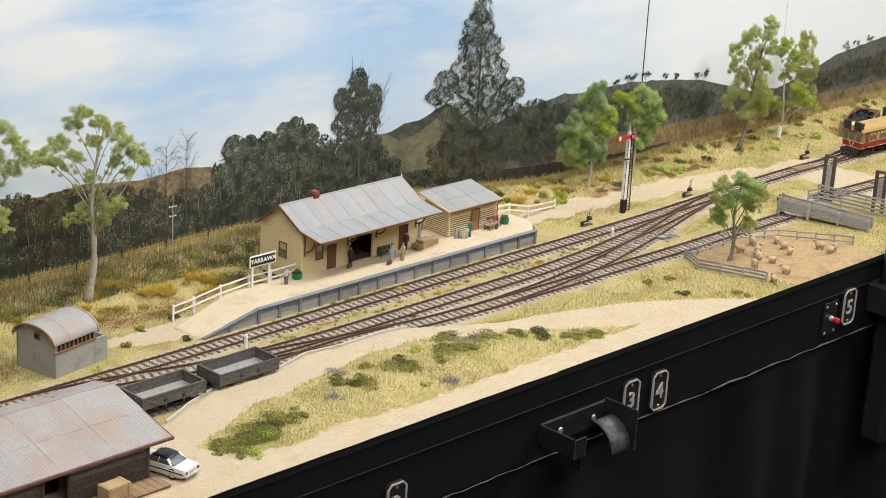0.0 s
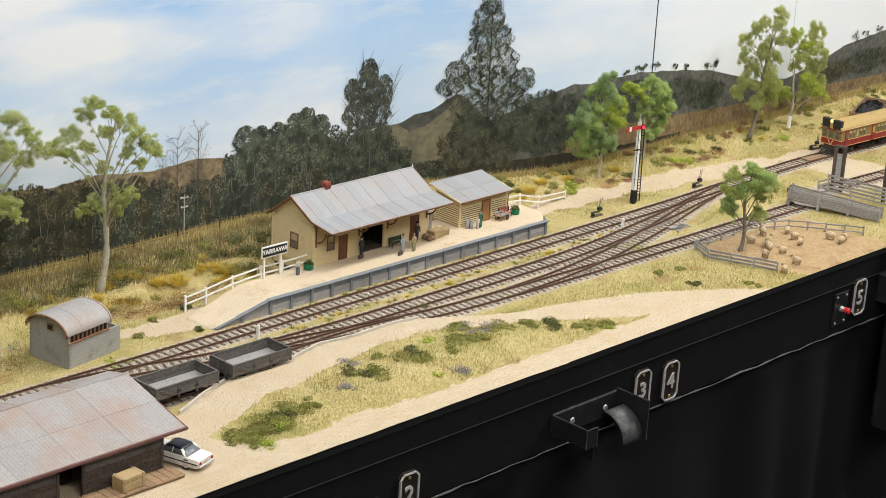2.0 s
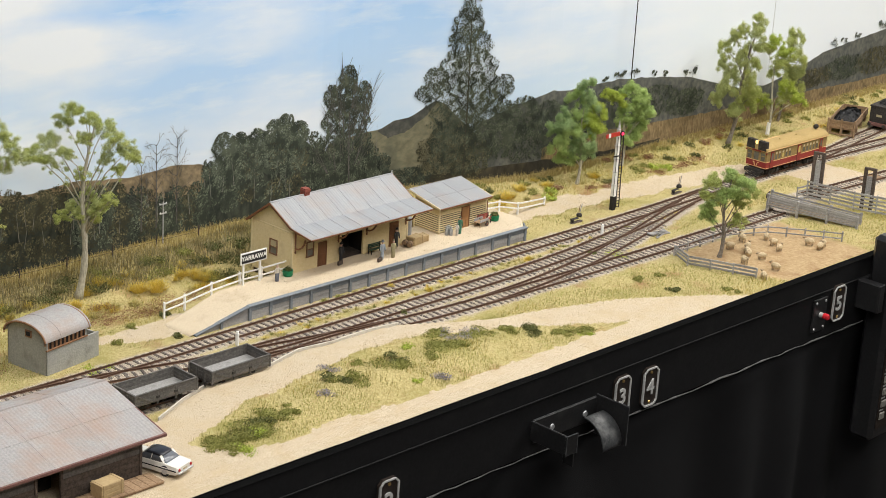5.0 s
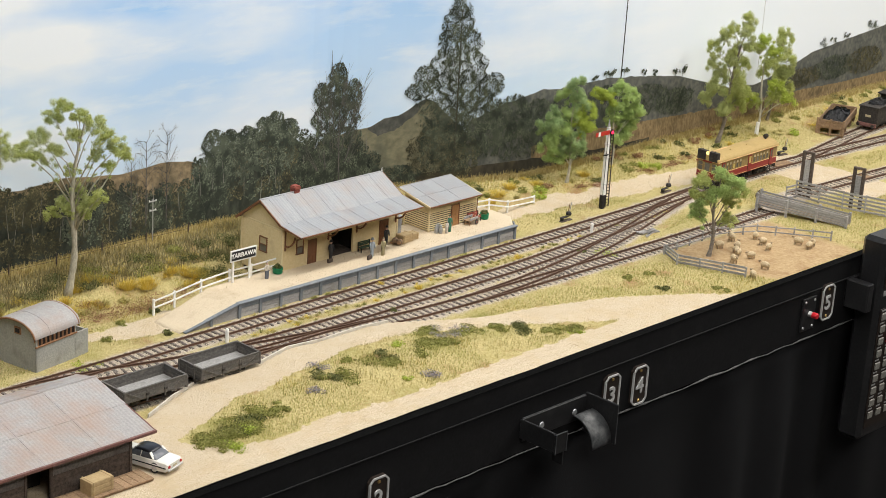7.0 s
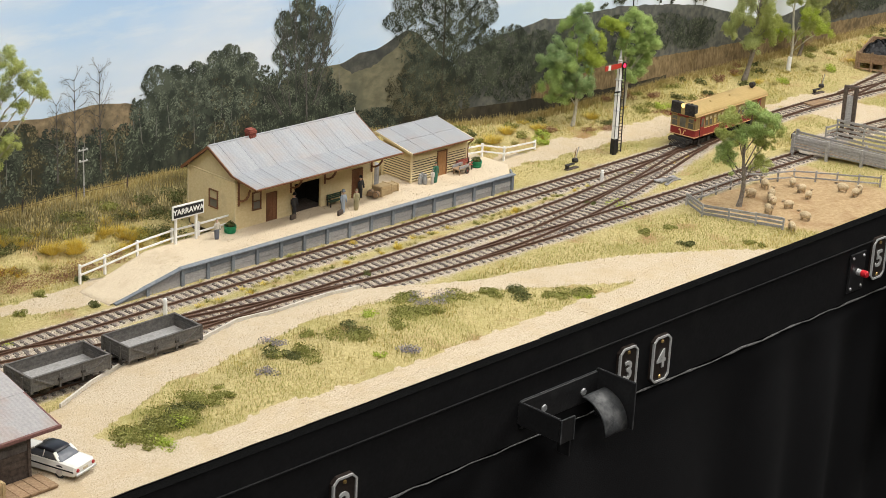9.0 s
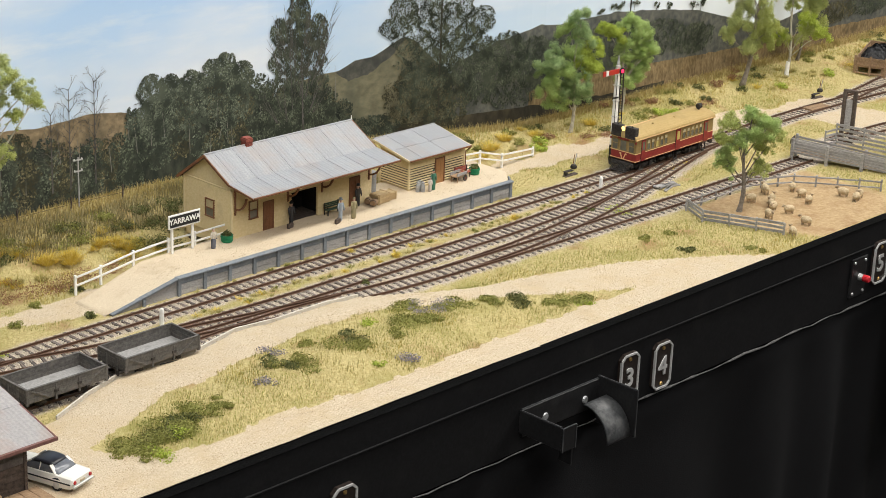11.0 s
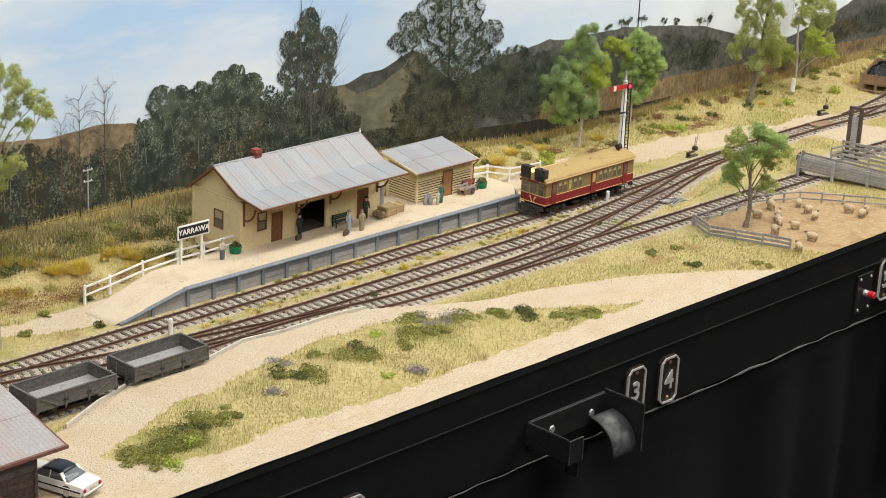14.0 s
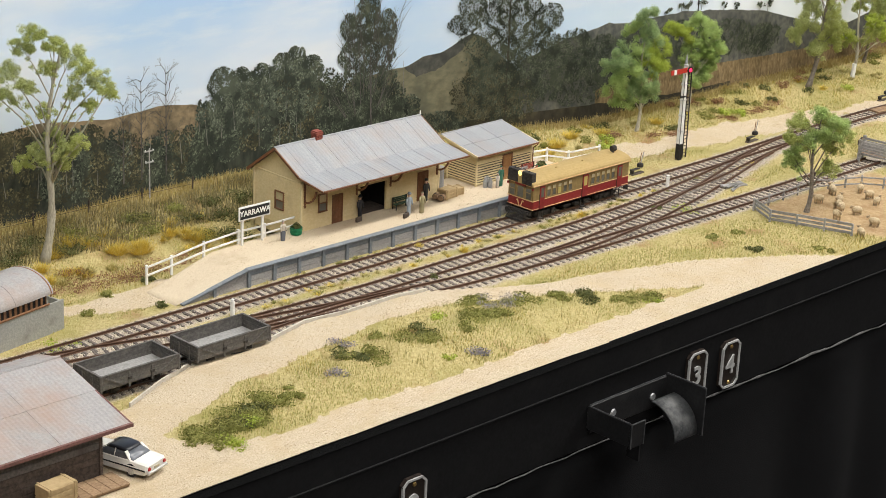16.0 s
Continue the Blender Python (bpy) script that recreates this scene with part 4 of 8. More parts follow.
    roof_sheets(roof, xa, xb, [(ym, 83.1), (yb + 5, 56.5)], ZINC)
    part("ridge_cap", tube(bmesh.new(), [(xa - 0.4, ym, 83.2), (xb + 0.4, ym, 83.2)], [1.0, 1.0], 8), ZINC, roof)
    for sx in (xa - 0.5, xb + 0.5):
        bm = bmesh.new()
        beam(bm, (sx, ym, 82), (sx, yf - 1, 64.4), 1.0, 2.2)
        beam(bm, (sx, ym, 82), (sx, yb + 5, 55.2), 1.0, 2.4)
        part("barge_board", bm, BROWN, roof, "brown barge board")
        part("barge_board", bar((sx, yf - 1, 64.2), (sx, 11.2, 59.8), 0.9, 1.7), BROWN, roof)
    part("gutter", bar((xa, 10.4, 60.2), (xb, 10.4, 60.2), 1.3, 1.4), BROWN, roof, "brown eaves gutter")
    part("gutter", bar((xa, yb + 5.4, 55.4), (xb, yb + 5.4, 55.4), 1.3, 1.4), BROWN, roof)
    part("finial", tube(bmesh.new(), [(xb, ym, 82.5), (xb, ym, 87.5)], [0.8, 0.2], 6), WHITE, roof)
    # chimney of brick courses
    cx, cy = 134.5, ym + 1
    ch = part("chimney", box(cx - 3.2, cx + 3.2, cy - 3.2, cy + 3.2, 74, 87.4, bevel=0.1), BRICK, t, "red brick chimney with stepped cap")
    for k in range(9):
        z = 76 + k * 1.3
        for sgn in (-1, 1):
            for j in range(3):
                o = (j - 1) * 2.2 + (0.5 if k % 2 else -0.5)
                part("brick", box(cx + o - 0.98, cx + o + 0.98, cy + sgn * 3.2 - 0.3, cy + sgn * 3.2 + 0.3, z, z + 1.1, bevel=0.1), BRICK, ch)
                part("brick", box(cx + sgn * 3.2 - 0.3, cx + sgn * 3.2 + 0.3, cy + o - 0.98, cy + o + 0.98, z, z + 1.1, bevel=0.1), BRICK, ch)
    part("chimney_cap", box(cx - 4, cx + 4, cy - 4, cy + 4, 86, 88.4, bevel=0.2), BRICK, ch)
    part("chimney_cap", box(cx - 3.4, cx + 3.4, cy - 3.4, cy + 3.4, 88.4, 89.6, bevel=0.2), BRICK, ch)
    # verandah brackets and wall posts
    for bx in (x0 + 3, x0 + 62, x0 + 102, x1 - 3):
        bm = bmesh.new()
        beam(bm, (bx, yf - 0.8, 36), (bx, yf - 0.8, 60), 1.6, 1.8, 0.15)
        beam(bm, (bx, yf - 0.8, 58), (bx, 14, 58.5), 1.4, 1.4, 0.1)
        pts = [(bx, yf - 1 - 15 * math.sin(a), 41 + 16 * (1 - math.cos(a))) for a in (0, 0.35, 0.7, 1.05, 1.4)]
        for a, b in zip(pts, pts[1:]):
            beam(bm, a, b, 1.2, 1.5)
        part("bracket", bm, BROWN, t, "curved brown verandah bracket")
    # rainwater tank stand side panel seen past the end
    for k in range(7):
        part("stump", box(x0 + 2 + k * 26, x0 + 5 + k * 26, yb - 5, yb - 2, -4, base - 5), BROWNWOOD, t)


station()


def goods_hut():
    x0, x1, yf, yb, base = 299, 372, 41, 79, 15.4
    t = thing("lamp_room", Matrix(), "small cream weatherboard station outbuilding with slatted sides and an iron roof", "outbuilding")
    bm = bmesh.new()
    slab(bm, x0 + 1, x1 - 1, yf + 1, yb - 1, base - 2, 47)
    part("wall", bm, CREAM, t)
    # open slats low down, boards above
    for i in range(8):
        z = base + 1.5 + i * 2.4
        part("slat", box(x0 - 0.6, x0 + 0.6, yf, yb, z, z + 1.2, bevel=0.1), CREAM_PALE, t)
        for a, b in ((x0, x0 + 33), (x0 + 46, x1)):
            part("slat", box(a, b, yf - 0.6, yf + 0.6, z, z + 1.2, bevel=0.1), CREAM_PALE, t)
    part("backing", box(x0 + 0.4, x0 + 0.9, yf + 1, yb - 1, base + 1, base + 20.5, bevel=0), BROWNWOOD, t)
    part("backing", box(x0 + 1, x1 - 1, yf + 0.4, yf + 0.9, base + 1, base + 20.5, bevel=0), BROWNWOOD, t)
    weatherboards(t, (x0, yb, 0), (x0, yf, 0), base + 20.8, 47.5, (-1, 0, 0), CREAM)
    weatherboards(t, (x0, yf, 0), (x1, yf, 0), base + 20.8, 46.5, (0, -1, 0), CREAM, gaps=[(33, 46, 0, 41)])
    for cx, cy in ((x0, yf), (x1, yf), (x0, yb), (x1, yb)):
        part("corner_board", box(cx - 0.9, cx + 0.9, cy - 0.9, cy + 0.9, base - 3, 46.5), CREAM_PALE, t)
    panel_door(t, x0 + 39.5, yf - 0.2, base, 11, 24, TANDOOR)
    xa, xb, ym = x0 - 6.5, x1 + 1, 82
    roof = part("roof", box(xa + 1, xb - 1, ym - 0.7, ym + 0.7, 54.6, 56.2), BROWN, t)
    roof_sheets(roof, xa, xb, [(ym, 57), (57, 52), (33.5, 47.3)], ZINC, 15)
    roof_sheets(roof, xa, xb, [(ym, 57), (96, 51)], ZINC, 15)
    part("ridge_cap", tube(bmesh.new(), [(xa - 0.3, ym, 57), (xb + 0.3, ym, 57)], [0.9, 0.9], 8), ZINC, roof)
    for sx in (xa - 0.4, xb + 0.4):
        bm = bmesh.new()
        beam(bm, (sx, ym, 55.8), (sx, 33.5, 46.1), 0.9, 2.0)
        beam(bm, (sx, ym, 55.8), (sx, 96, 49.8), 0.9, 2.0)
        part("barge_board", bm, CREAM_PALE, roof)
    part("gutter", bar((xa, 33, 46.4), (xb, 33, 46.4), 1.3, 1.3), BROWN, roof, "brown eaves gutter")
    for gx in (x0, x1):
        bm = bmesh.new()
        v = [bm.verts.new((gx * MM, y * MM, z * MM)) for y, z in ((yf, 46.5), (yb, 46.5), (yb, 55.4), (yf, 47.6))]
        bm.faces.new(v)
        w = [bm.verts.new(((gx + 0.8) * MM, y * MM, z * MM)) for y, z in ((yf, 46.5), (yb, 46.5), (yb, 55.4), (yf, 47.6))]
        bm.faces.new(w[::-1])
        for i in range(4):
            bm.faces.new((v[i], w[i], w[(i + 1) % 4], v[(i + 1) % 4]))
        bmesh.ops.recalc_face_normals(bm, faces=bm.faces)
        part("gable", bm, CREAM, t)
    bm = bmesh.new()
    tube(bm, [(x1 + 1.4, 33.5, 46), (x1 + 1.4, 36, 43), (x1 + 1.4, yf - 0.9, 40), (x1 + 1.4, yf - 0.9, base + 1)], [0.6] * 4, 6)
    part("downpipe", bm, BROWN, t)


TANDOOR = surface("ochre_door_paint", (0.30, 0.15, 0.06), (0.36, 0.19, 0.08), None, 0.6, 400, 90)
goods_hut()


# ---- rolling stock ----
RED = surface("railcar_red", (0.22, 0.022, 0.022), (0.27, 0.032, 0.03), (0.18, 0.03, 0.025), 0.45, 400, 60, 0, 0.05)
UPPER = surface("railcar_olive", (0.24, 0.165, 0.065), (0.29, 0.205, 0.085), None, 0.5, 400, 60, 0, 0.05)
ROOFTAN = surface("railcar_roof", (0.37, 0.26, 0.10), (0.44, 0.31, 0.13), (0.31, 0.22, 0.09), 0.7, 400, 50, 0, 0.1)
LINING = surface("cream_lining", (0.66, 0.42, 0.20), (0.72, 0.48, 0.25), None, 0.5, 300, 60, 0, 0)
UNDER = surface("underframe_black", (0.022, 0.02, 0.018), (0.06, 0.052, 0.046), (0.09, 0.075, 0.06), 0.8, 500, 90)
WAGON = surface("wagon_grey", (0.082, 0.076, 0.070), (0.135, 0.126, 0.116), (0.17, 0.15, 0.13), 0.85, 500, 70, 0, 0.3, vary=0.12)
WAGONFLOOR = surface("wagon_floor", (0.26, 0.255, 0.25), (0.36, 0.35, 0.34), (0.20, 0.195, 0.185), 0.9, 500, 60, 0, 0.3)
GLASSY = surface("railcar_glass", (0.10, 0.095, 0.08), (0.16, 0.15, 0.12), None, 0.08, 100, 30, 0, 0)


def glow(name, col, strength):
    m, nt, p = nodes_of(name)
    p.inputs["Base Color"].default_value = (*col, 1)
    p.inputs["Emission Color"].default_value = (*col, 1)
    p.inputs["Emission Strength"].default_value = strength
    return m


# faint emission painting yellow see-through glints on a few panes
GLINT_GLOW = glow("painted_glint", (0.42, 0.33, 0.10), 0.12)
HEADLIGHT = glow("headlight", (1.0, 0.80, 0.25), 1.6)
RED_GLOW = glow("red_aspect", (1.0, 0.02, 0.08), 2.0)


def wheelset(parent, x, r=5.2, gauge=8.2):
    bm = tube(bmesh.new(), [(0, -gauge - 1.2, 0), (0, gauge + 1.2, 0)], [1.0, 1.0], 8)
    axle = part("wheelset", bm, UNDER, parent)
    for s in (-1, 1):
        b = tube(bmesh.new(), [(0, s * (gauge - 1.2), 0), (0, s * (gauge - 0.9), 0), (0, s * (gauge + 1.2), 0)], [r + 0.7, r + 0.1, r], 20)
        part("wheel", b, UNDER, axle)
    axle.location = (x * MM, 0, (3.1 + r) * MM)
    return axle


def ring_section(x, hw, z0, zs, zt, n=9):
    """Body outline across at x: straight sides, arched top."""
    pts = [(x, -hw, z0), (x, -hw, zs)]
    for k in range(1, n):
        a = math.pi - math.pi * k / n
        pts.append((x, hw * math.cos(a), zs + (zt - zs) * math.sin(a)))
    return pts + [(x, hw, zs), (x, hw, z0)]


def railcar():
    t = thing("railcar", pose(0.99, -0.0125, 0), "red and olive rail motor with tan roof on main line", "railcar")
    L, hw = 140.0, 15.5
    z0, zm, zs, zt = 12.6, 20.5, 33.5, 38.8
    bm = bmesh.new()
    secs = [[bm.verts.new(Vector(p) * MM) for p in ((x, -w, z0), (x, -w, zm), (x, w, zm), (x, w, z0))] for x, w in ((0.8, hw - 1), (1.8, hw), (L, hw))]
    for a, b in zip(secs, secs[1:]):
        for k in range(4):
            bm.faces.new((a[k], b[k], b[(k + 1) % 4], a[(k + 1) % 4]))
    bm.faces.new(secs[0])
    bm.faces.new(secs[-1][::-1])
    bmesh.ops.recalc_face_normals(bm, faces=bm.faces)
    body = part("body", bm, RED, t, "dark red lower body panels")
    part("upper_body", box(0.9, L - 0.1, -hw + 0.15, hw - 0.15, zm, zs, bevel=0.3), UPPER, t, "olive window band of the body")
    for z in (zm, 13.4, zs - 0.6):
        part("lining", box(0.2, L + 0.2, -hw - 0.2, hw + 0.2, z - 0.3, z + 0.3, bevel=0.1), LINING, body, "cream lining stripe")
    # roof: shallow arch with an overhanging cream edge
    bm = bmesh.new()
    rings = []
    for x in (-1.2, -0.6, L + 0.4, L + 1.2):
        k = 0.985 if x in (-1.2, L + 1.2) else 1.0
        rings.append([bm.verts.new(Vector(p) * MM) for p in ring_section(x, (hw + 1.2) * k, zs, zs + 0.8, zs + 0.8 + (zt - zs) * k, 12)])
    for a, b in zip(rings, rings[1:]):
        for k in range(len(a)):
            bm.faces.new((a[k], b[k], b[(k + 1) % len(a)], a[(k + 1) % len(a)]))
    bm.faces.new(rings[0])
    bm.faces.new(rings[-1][::-1])
    bmesh.ops.recalc_face_normals(bm, faces=bm.faces)
    roof = part("roof", bm, ROOFTAN, t, "tan arched roof")
    for s in (-1, 1):
        part("cantrail", box(-1, L + 1, s * (hw + 1.15) - 0.35, s * (hw + 1.15) + 0.35, zs - 0.2, zs + 0.7, bevel=0.1), LINING, roof)
    # side windows and doors
    def side_window(x, w, s, lit=False):
        b = bmesh.new()
        y = s * (hw - 0.1)
        zl, zh = 22.2, 30.6
        for q in ((x - w / 2 - 0.5, x - w / 2, zl, zh), (x + w / 2, x + w / 2 + 0.5, zl, zh), (x - w / 2 - 0.5, x + w / 2 + 0.5, zh, zh + 0.5), (x - w / 2 - 0.5, x + w / 2 + 0.5, zl - 0.5, zl), (x - w / 2, x + w / 2, 27.4, 27.9)):
            slab(b, q[0], q[1], y - 0.35, y + 0.35, q[2], q[3])
        wn = part("window", b, UPPER, t)
        # a lit pane carries the painted glint; no lamp burns behind it
        part("pane", box(x - w / 2, x + w / 2, y - 0.12, y + 0.12, zl, 27.4, bevel=0), GLINT_GLOW if lit else GLASSY, wn)
        part("pane", box(x - w / 2, x + w / 2, y - 0.12, y + 0.12, 27.9, zh, bevel=0), BLIND, wn)
    for s in (-1, 1):
        for i, x in enumerate((22.5, 30, 38, 45.5, 53)):
            side_window(x, 4.6, s, i == 2)
        for i, x in enumerate((86, 93.5, 101, 108.5, 116)):
            side_window(x, 4.6, s)
        for i, (x, w) in enumerate(((13.5, 7), (75, 8), (126, 7))):
            y = s * hw
            d = part("door", box(x - w / 2, x + w / 2, y - 0.45, y + 0.3, z0 + 0.4, 32, bevel=0.15), RED, t, "red passenger door")
            part("door_window", box(x - w * 0.3, x + w * 0.3, y + s * 0.3 - 0.2, y + s * 0.3 + 0.2, 22.5, 30.5, bevel=0.1), GLINT_GLOW if i == 1 else GLASSY, d)
            part("handrail", rod((x - w / 2 - 0.9, y + s * 0.7, 13), (x - w / 2 - 0.9, y + s * 0.7, 26), 0.25, 6), UNDER, d)
    # front end
    for y in (-10, 0, 10):
        b = bmesh.new()
        w = 3.1 if y else 3.6
        for q in ((y - w - 0.5, y - w, 21.5, 30.5), (y + w, y + w + 0.5, 21.5, 30.5), (y - w - 0.5, y + w + 0.5, 30.5, 31), (y - w - 0.5, y + w + 0.5, 21, 21.5)):
            slab(b, 0.2, 1.1, q[0], q[1], q[2], q[3])
        wn = part("front_window", b, UPPER, t)
        part("pane", box(0.5, 0.95, y - w, y + w, 21.5, 30.5, bevel=0), GLASSY, wn)
        if y:
            part("rail", box(0.3, 0.9, y - w, y + w, 26.6, 27.2, bevel=0), UPPER, wn)
    part("destination_board", box(-0.5, 0.8, -6.5, 6.5, 31.6, 34.6, bevel=0.2), RED, t, "small red board over the front window")
    # wing emblem on the apron as plain shapes
    for s in (-1, 1):
        b = bmesh.new()
        beam(b, (0.45, s * 0.8, 13.4), (0.45, s * 3.0, 18.8), 0.5, 1.0)
        beam(b, (0.45, s * 3.0, 18.8), (0.45, s * 4.4, 18.0), 0.5, 0.8)
        part("emblem", b, LINING, body, "cream wing-shaped emblem")
    for y in (-hw + 0.2, hw - 0.2):
        part("lamp_bracket", box(-0.8, 0.9, y - 0.7, y + 0.7, 30, 31.8, bevel=0.15), RED, t)
    # roof radiators, headlight and horn
    for y in (-8.5, 8.5):
        rad = part("radiator", box(-1.5, 4.6, y - 6.2, y + 6.2, 33.6, 44.2, bevel=0.4), UNDER, t, "black roof radiator")
        for k in range(9):
            part("fin", box(-1.9, -1.4, y - 5.3 + k * 1.3, y - 4.7 + k * 1.3, 35, 43.2, bevel=0), UNDER, rad)
        part("filler_cap", lathe([(0.8, 44.2), (0.8, 45), (0.5, 45.4)], 8, (1.5, y)), UNDER, rad)
    lamp = part("headlight", tube(bmesh.new(), [(-1.6, 0, 42), (2.2, 0, 42)], [2.5, 2.2], 16), LINING, t, "round brass headlight")
    part("lens", tube(bmesh.new(), [(-2.1, 0, 42), (-1.6, 0, 42)], [1.5, 2.1], 16), HEADLIGHT, lamp)
    part("bracket", box(-0.6, 1.2, -1.6, 1.6, 36, 40, bevel=0.2), LINING, lamp)
    part("tail_lamp", tube(bmesh.new(), [(128, -2.2, 43), (133, -2.2, 43)], [2.6, 2.6], 12), UNDER, t, "black lamp drum on the roof")
    part("lamp_foot", box(129.5, 131.5, -3.2, -1.2, 38, 41, bevel=0.2), UNDER, t)
    for x in (46, 84):
        v = part("ventilator", lathe([(0.9, 38), (0.9, 39.4), (1.5, 39.8), (0.6, 40.6)], 8, (x, -3)), ROOFTAN, roof)
    part("roof_pipe", tube(bmesh.new(), [(8, 7, 39.0), (60, 7, 39.0)], [0.6, 0.6], 6), LINING, roof)
    # underframe
    part("solebar", box(2, L - 2, -11, 11, 10.4, 12.6, bevel=0.3), UNDER, t)
    for bx in (24, 112):
        bg = part("bogie", box(bx - 15, bx + 15, -11.5, -9.8, 6.2, 8.8, bevel=0.5), UNDER, t, "black bogie")
        part("side_frame", box(bx - 15, bx + 15, 9.8, 11.5, 6.2, 8.8, bevel=0.5), UNDER, bg)
        part("bolster", box(bx - 3, bx + 3, -12, 12, 4.4, 8.2, bevel=0.4), UNDER, bg)
        for ax in (-9, 9):
            for s in (-1, 1):
                part("axle_box", box(bx + ax - 2, bx + ax + 2, s * 12 - 1, s * 12 + 1, 5, 9.6, bevel=0.3), UNDER, bg)
    for x0_, x1_, y0_, y1_, za in ((50, 60, -12, -7, 6.2), (66, 72, -12, -8, 5.6), (80, 88, -12, -6, 6.4), (50, 70, 7, 13, 4.6), (78, 88, 7, 12, 4.4)):
        part("equipment_box", box(x0_, x1_, y0_, y1_, za, 8.4, bevel=0.4), UNDER, t)
    for sx in (74, 14, 126):
        for s in (-1, 1):
            st = bmesh.new()
            slab(st, sx - 3, sx + 3, s * 14 - 1.3, s * 14 + 1.3, 4.0, 4.7, 0.1)
            slab(st, sx - 3, sx - 2.4, s * 14 - 0.4, s * 14 + 0.4, 4.4, 11)
            slab(st, sx + 2.4, sx + 3, s * 14 - 0.4, s * 14 + 0.4, 4.4, 11)
            part("footstep", st, UNDER, t)
    # cowcatcher of sloping bars, couplers
    cc = part("cowcatcher", box(-7.5, -6.3, -10, 10, 3.4, 4.4, bevel=0.2), UNDER, t, "black barred cowcatcher")
    part("buffer_beam", box(-0.8, 1.6, -13.5, 13.5, 7.6, 11, bevel=0.3), UNDER, t)
    for k in range(11):
        y = -9.5 + k * 1.9
        part("slat", bar((-7, y, 3.9), (-0.5, y * 0.85, 10.4), 0.8, 0.8), UNDER, cc)
    for s in (-1, 1):
        part("buffer", tube(bmesh.new(), [(-0.6, s * 11, 9), (-4.0, s * 11, 9), (-4.6, s * 11, 9)], [1.2, 1.2, 2.4], 12), UNDER, t)
        part("buffer", tube(bmesh.new(), [(L, s * 11, 9), (L + 3, s * 11, 9), (L + 3.6, s * 11, 9)], [1.2, 1.2, 2.4], 12), UNDER, t)
    # the body stands a little taller and shorter on its bogies
    for o in t.children_recursive:
        for v in o.data.vertices:
            v.co.z = 0.005 + (v.co.z - 0.005) * 1.10
            v.co.x *= 0.94
    wheels = [wheelset(t, (bx + ax) * 0.94, 4.6) for bx in (24, 112) for ax in (-9, 9)]
    return t, wheels


RAILCAR, RAILCAR_WHEELS = railcar()


def open_wagon(x, y, rz):
    t = thing("open_wagon", pose(x, y, 0, 0, 0, rz), "weathered dark grey empty open goods wagon on the dock track", "goods wagon", "wagons at the loading bank")
    hl, hw, z0, z1 = 30.5, 15.5, 10.8, 20.4
    part("floor", box(-hl, hl, -hw + 0.5, hw - 0.5, z0 - 1, z0 + 0.6, bevel=0.2), WAGONFLOOR, t, "pale worn plank floor")
    part("solebar", box(-hl, hl, -11.5, 11.5, 8.2, 11, bevel=0.3), UNDER, t)
    for s in (-1, 1):
        for k in range(3):
            z = z0 + k * 3.2
            part("side_plank", box(-hl, hl, s * hw - 0.7, s * hw + 0.7, z + 0.05, z + 3.15, bevel=0.2), WAGON, t)
            part("end_plank", box(s * hl - 0.7, s * hl + 0.7, -hw + 0.8, hw - 0.8, z + 0.05, z + 3.15, bevel=0.2), WAGON, t)
        part("top_rail", box(-hl - 0.9, hl + 0.9, s * hw - 0.9, s * hw + 0.9, z1, z1 + 0.6, bevel=0.15), WAGON, t)
        part("top_rail", box(s * hl - 0.9, s * hl + 0.9, -hw + 0.95, hw - 0.95, z1, z1 + 0.6, bevel=0.15), WAGON, t)
        for x_ in (-9, 9):
            part("door_strap", box(x_ - 0.7, x_ + 0.7, s * (hw + 0.9) - 0.35, s * (hw + 0.9) + 0.35, z0 - 2.5, z1 - 1, bevel=0.1), WAGON, t)
            part("hinge", box(x_ - 1.6, x_ + 1.6, s * (hw + 1.3) - 0.5, s * (hw + 1.3) + 0.5, z0 + 3, z0 + 5, bevel=0.2), UNDER, t)
        for a, b in (((-28, z0 + 0.5), (-12, z1 - 1.5)), ((28, z0 + 0.5), (12, z1 - 1.5))):
            pass
        for sx in (-1, 1):
            part("diagonal_brace", bar((sx * 14, s * (hw + 1.0), z0 + 0.5), (sx * 28, s * (hw + 1.0), z1 - 1), 0.7, 1.1), WAGON, t)
            part("corner_post", box(sx * (hl + 0.3) - 0.9, sx * (hl + 0.3) + 0.9, s * (hw + 0.1) - 0.9, s * (hw + 0.1) + 0.9, z0 - 1.5, z1 - 0.1, bevel=0.2), WAGON, t)
            part("end_stanchion", box(sx * (hl + 0.9) - 0.7, sx * (hl + 0.9) + 0.7, s * 6 - 0.8, s * 6 + 0.8, z0 - 2, z1 - 1.5, bevel=0.15), WAGON, t)
            part("buffer", tube(bmesh.new(), [(sx * hl, s * 11, 9.4), (sx * (hl + 3.4), s * 11, 9.4), (sx * (hl + 4), s * 11, 9.4)], [1.2, 1.0, 2.2], 10), UNDER, t)
            part("axle_guard", box(sx * 16 - 2.5, sx * 16 + 2.5, s * 11.2 - 0.4, s * 11.2 + 0.4, 5, 11, bevel=0.3), UNDER, t)
            part("axle_box", box(sx * 16 - 1.6, sx * 16 + 1.6, s * 12 - 0.9, s * 12 + 0.9, 6.2, 9.4, bevel=0.3), UNDER, t)
        part("brake_lever", bar((-2, s * (hw - 1), 7.5), (19, s * (hw - 1), 5.5), 0.5, 0.7), UNDER, t)
    for x_ in (-16, 16):
        wheelset(t, x_, 3.3)
    part("hook", box(hl, hl + 6, -0.6, 0.6, 8.6, 9.6, bevel=0.2), UNDER, t)
    for o in t.children_recursive:
        o.location.x *= 1.08
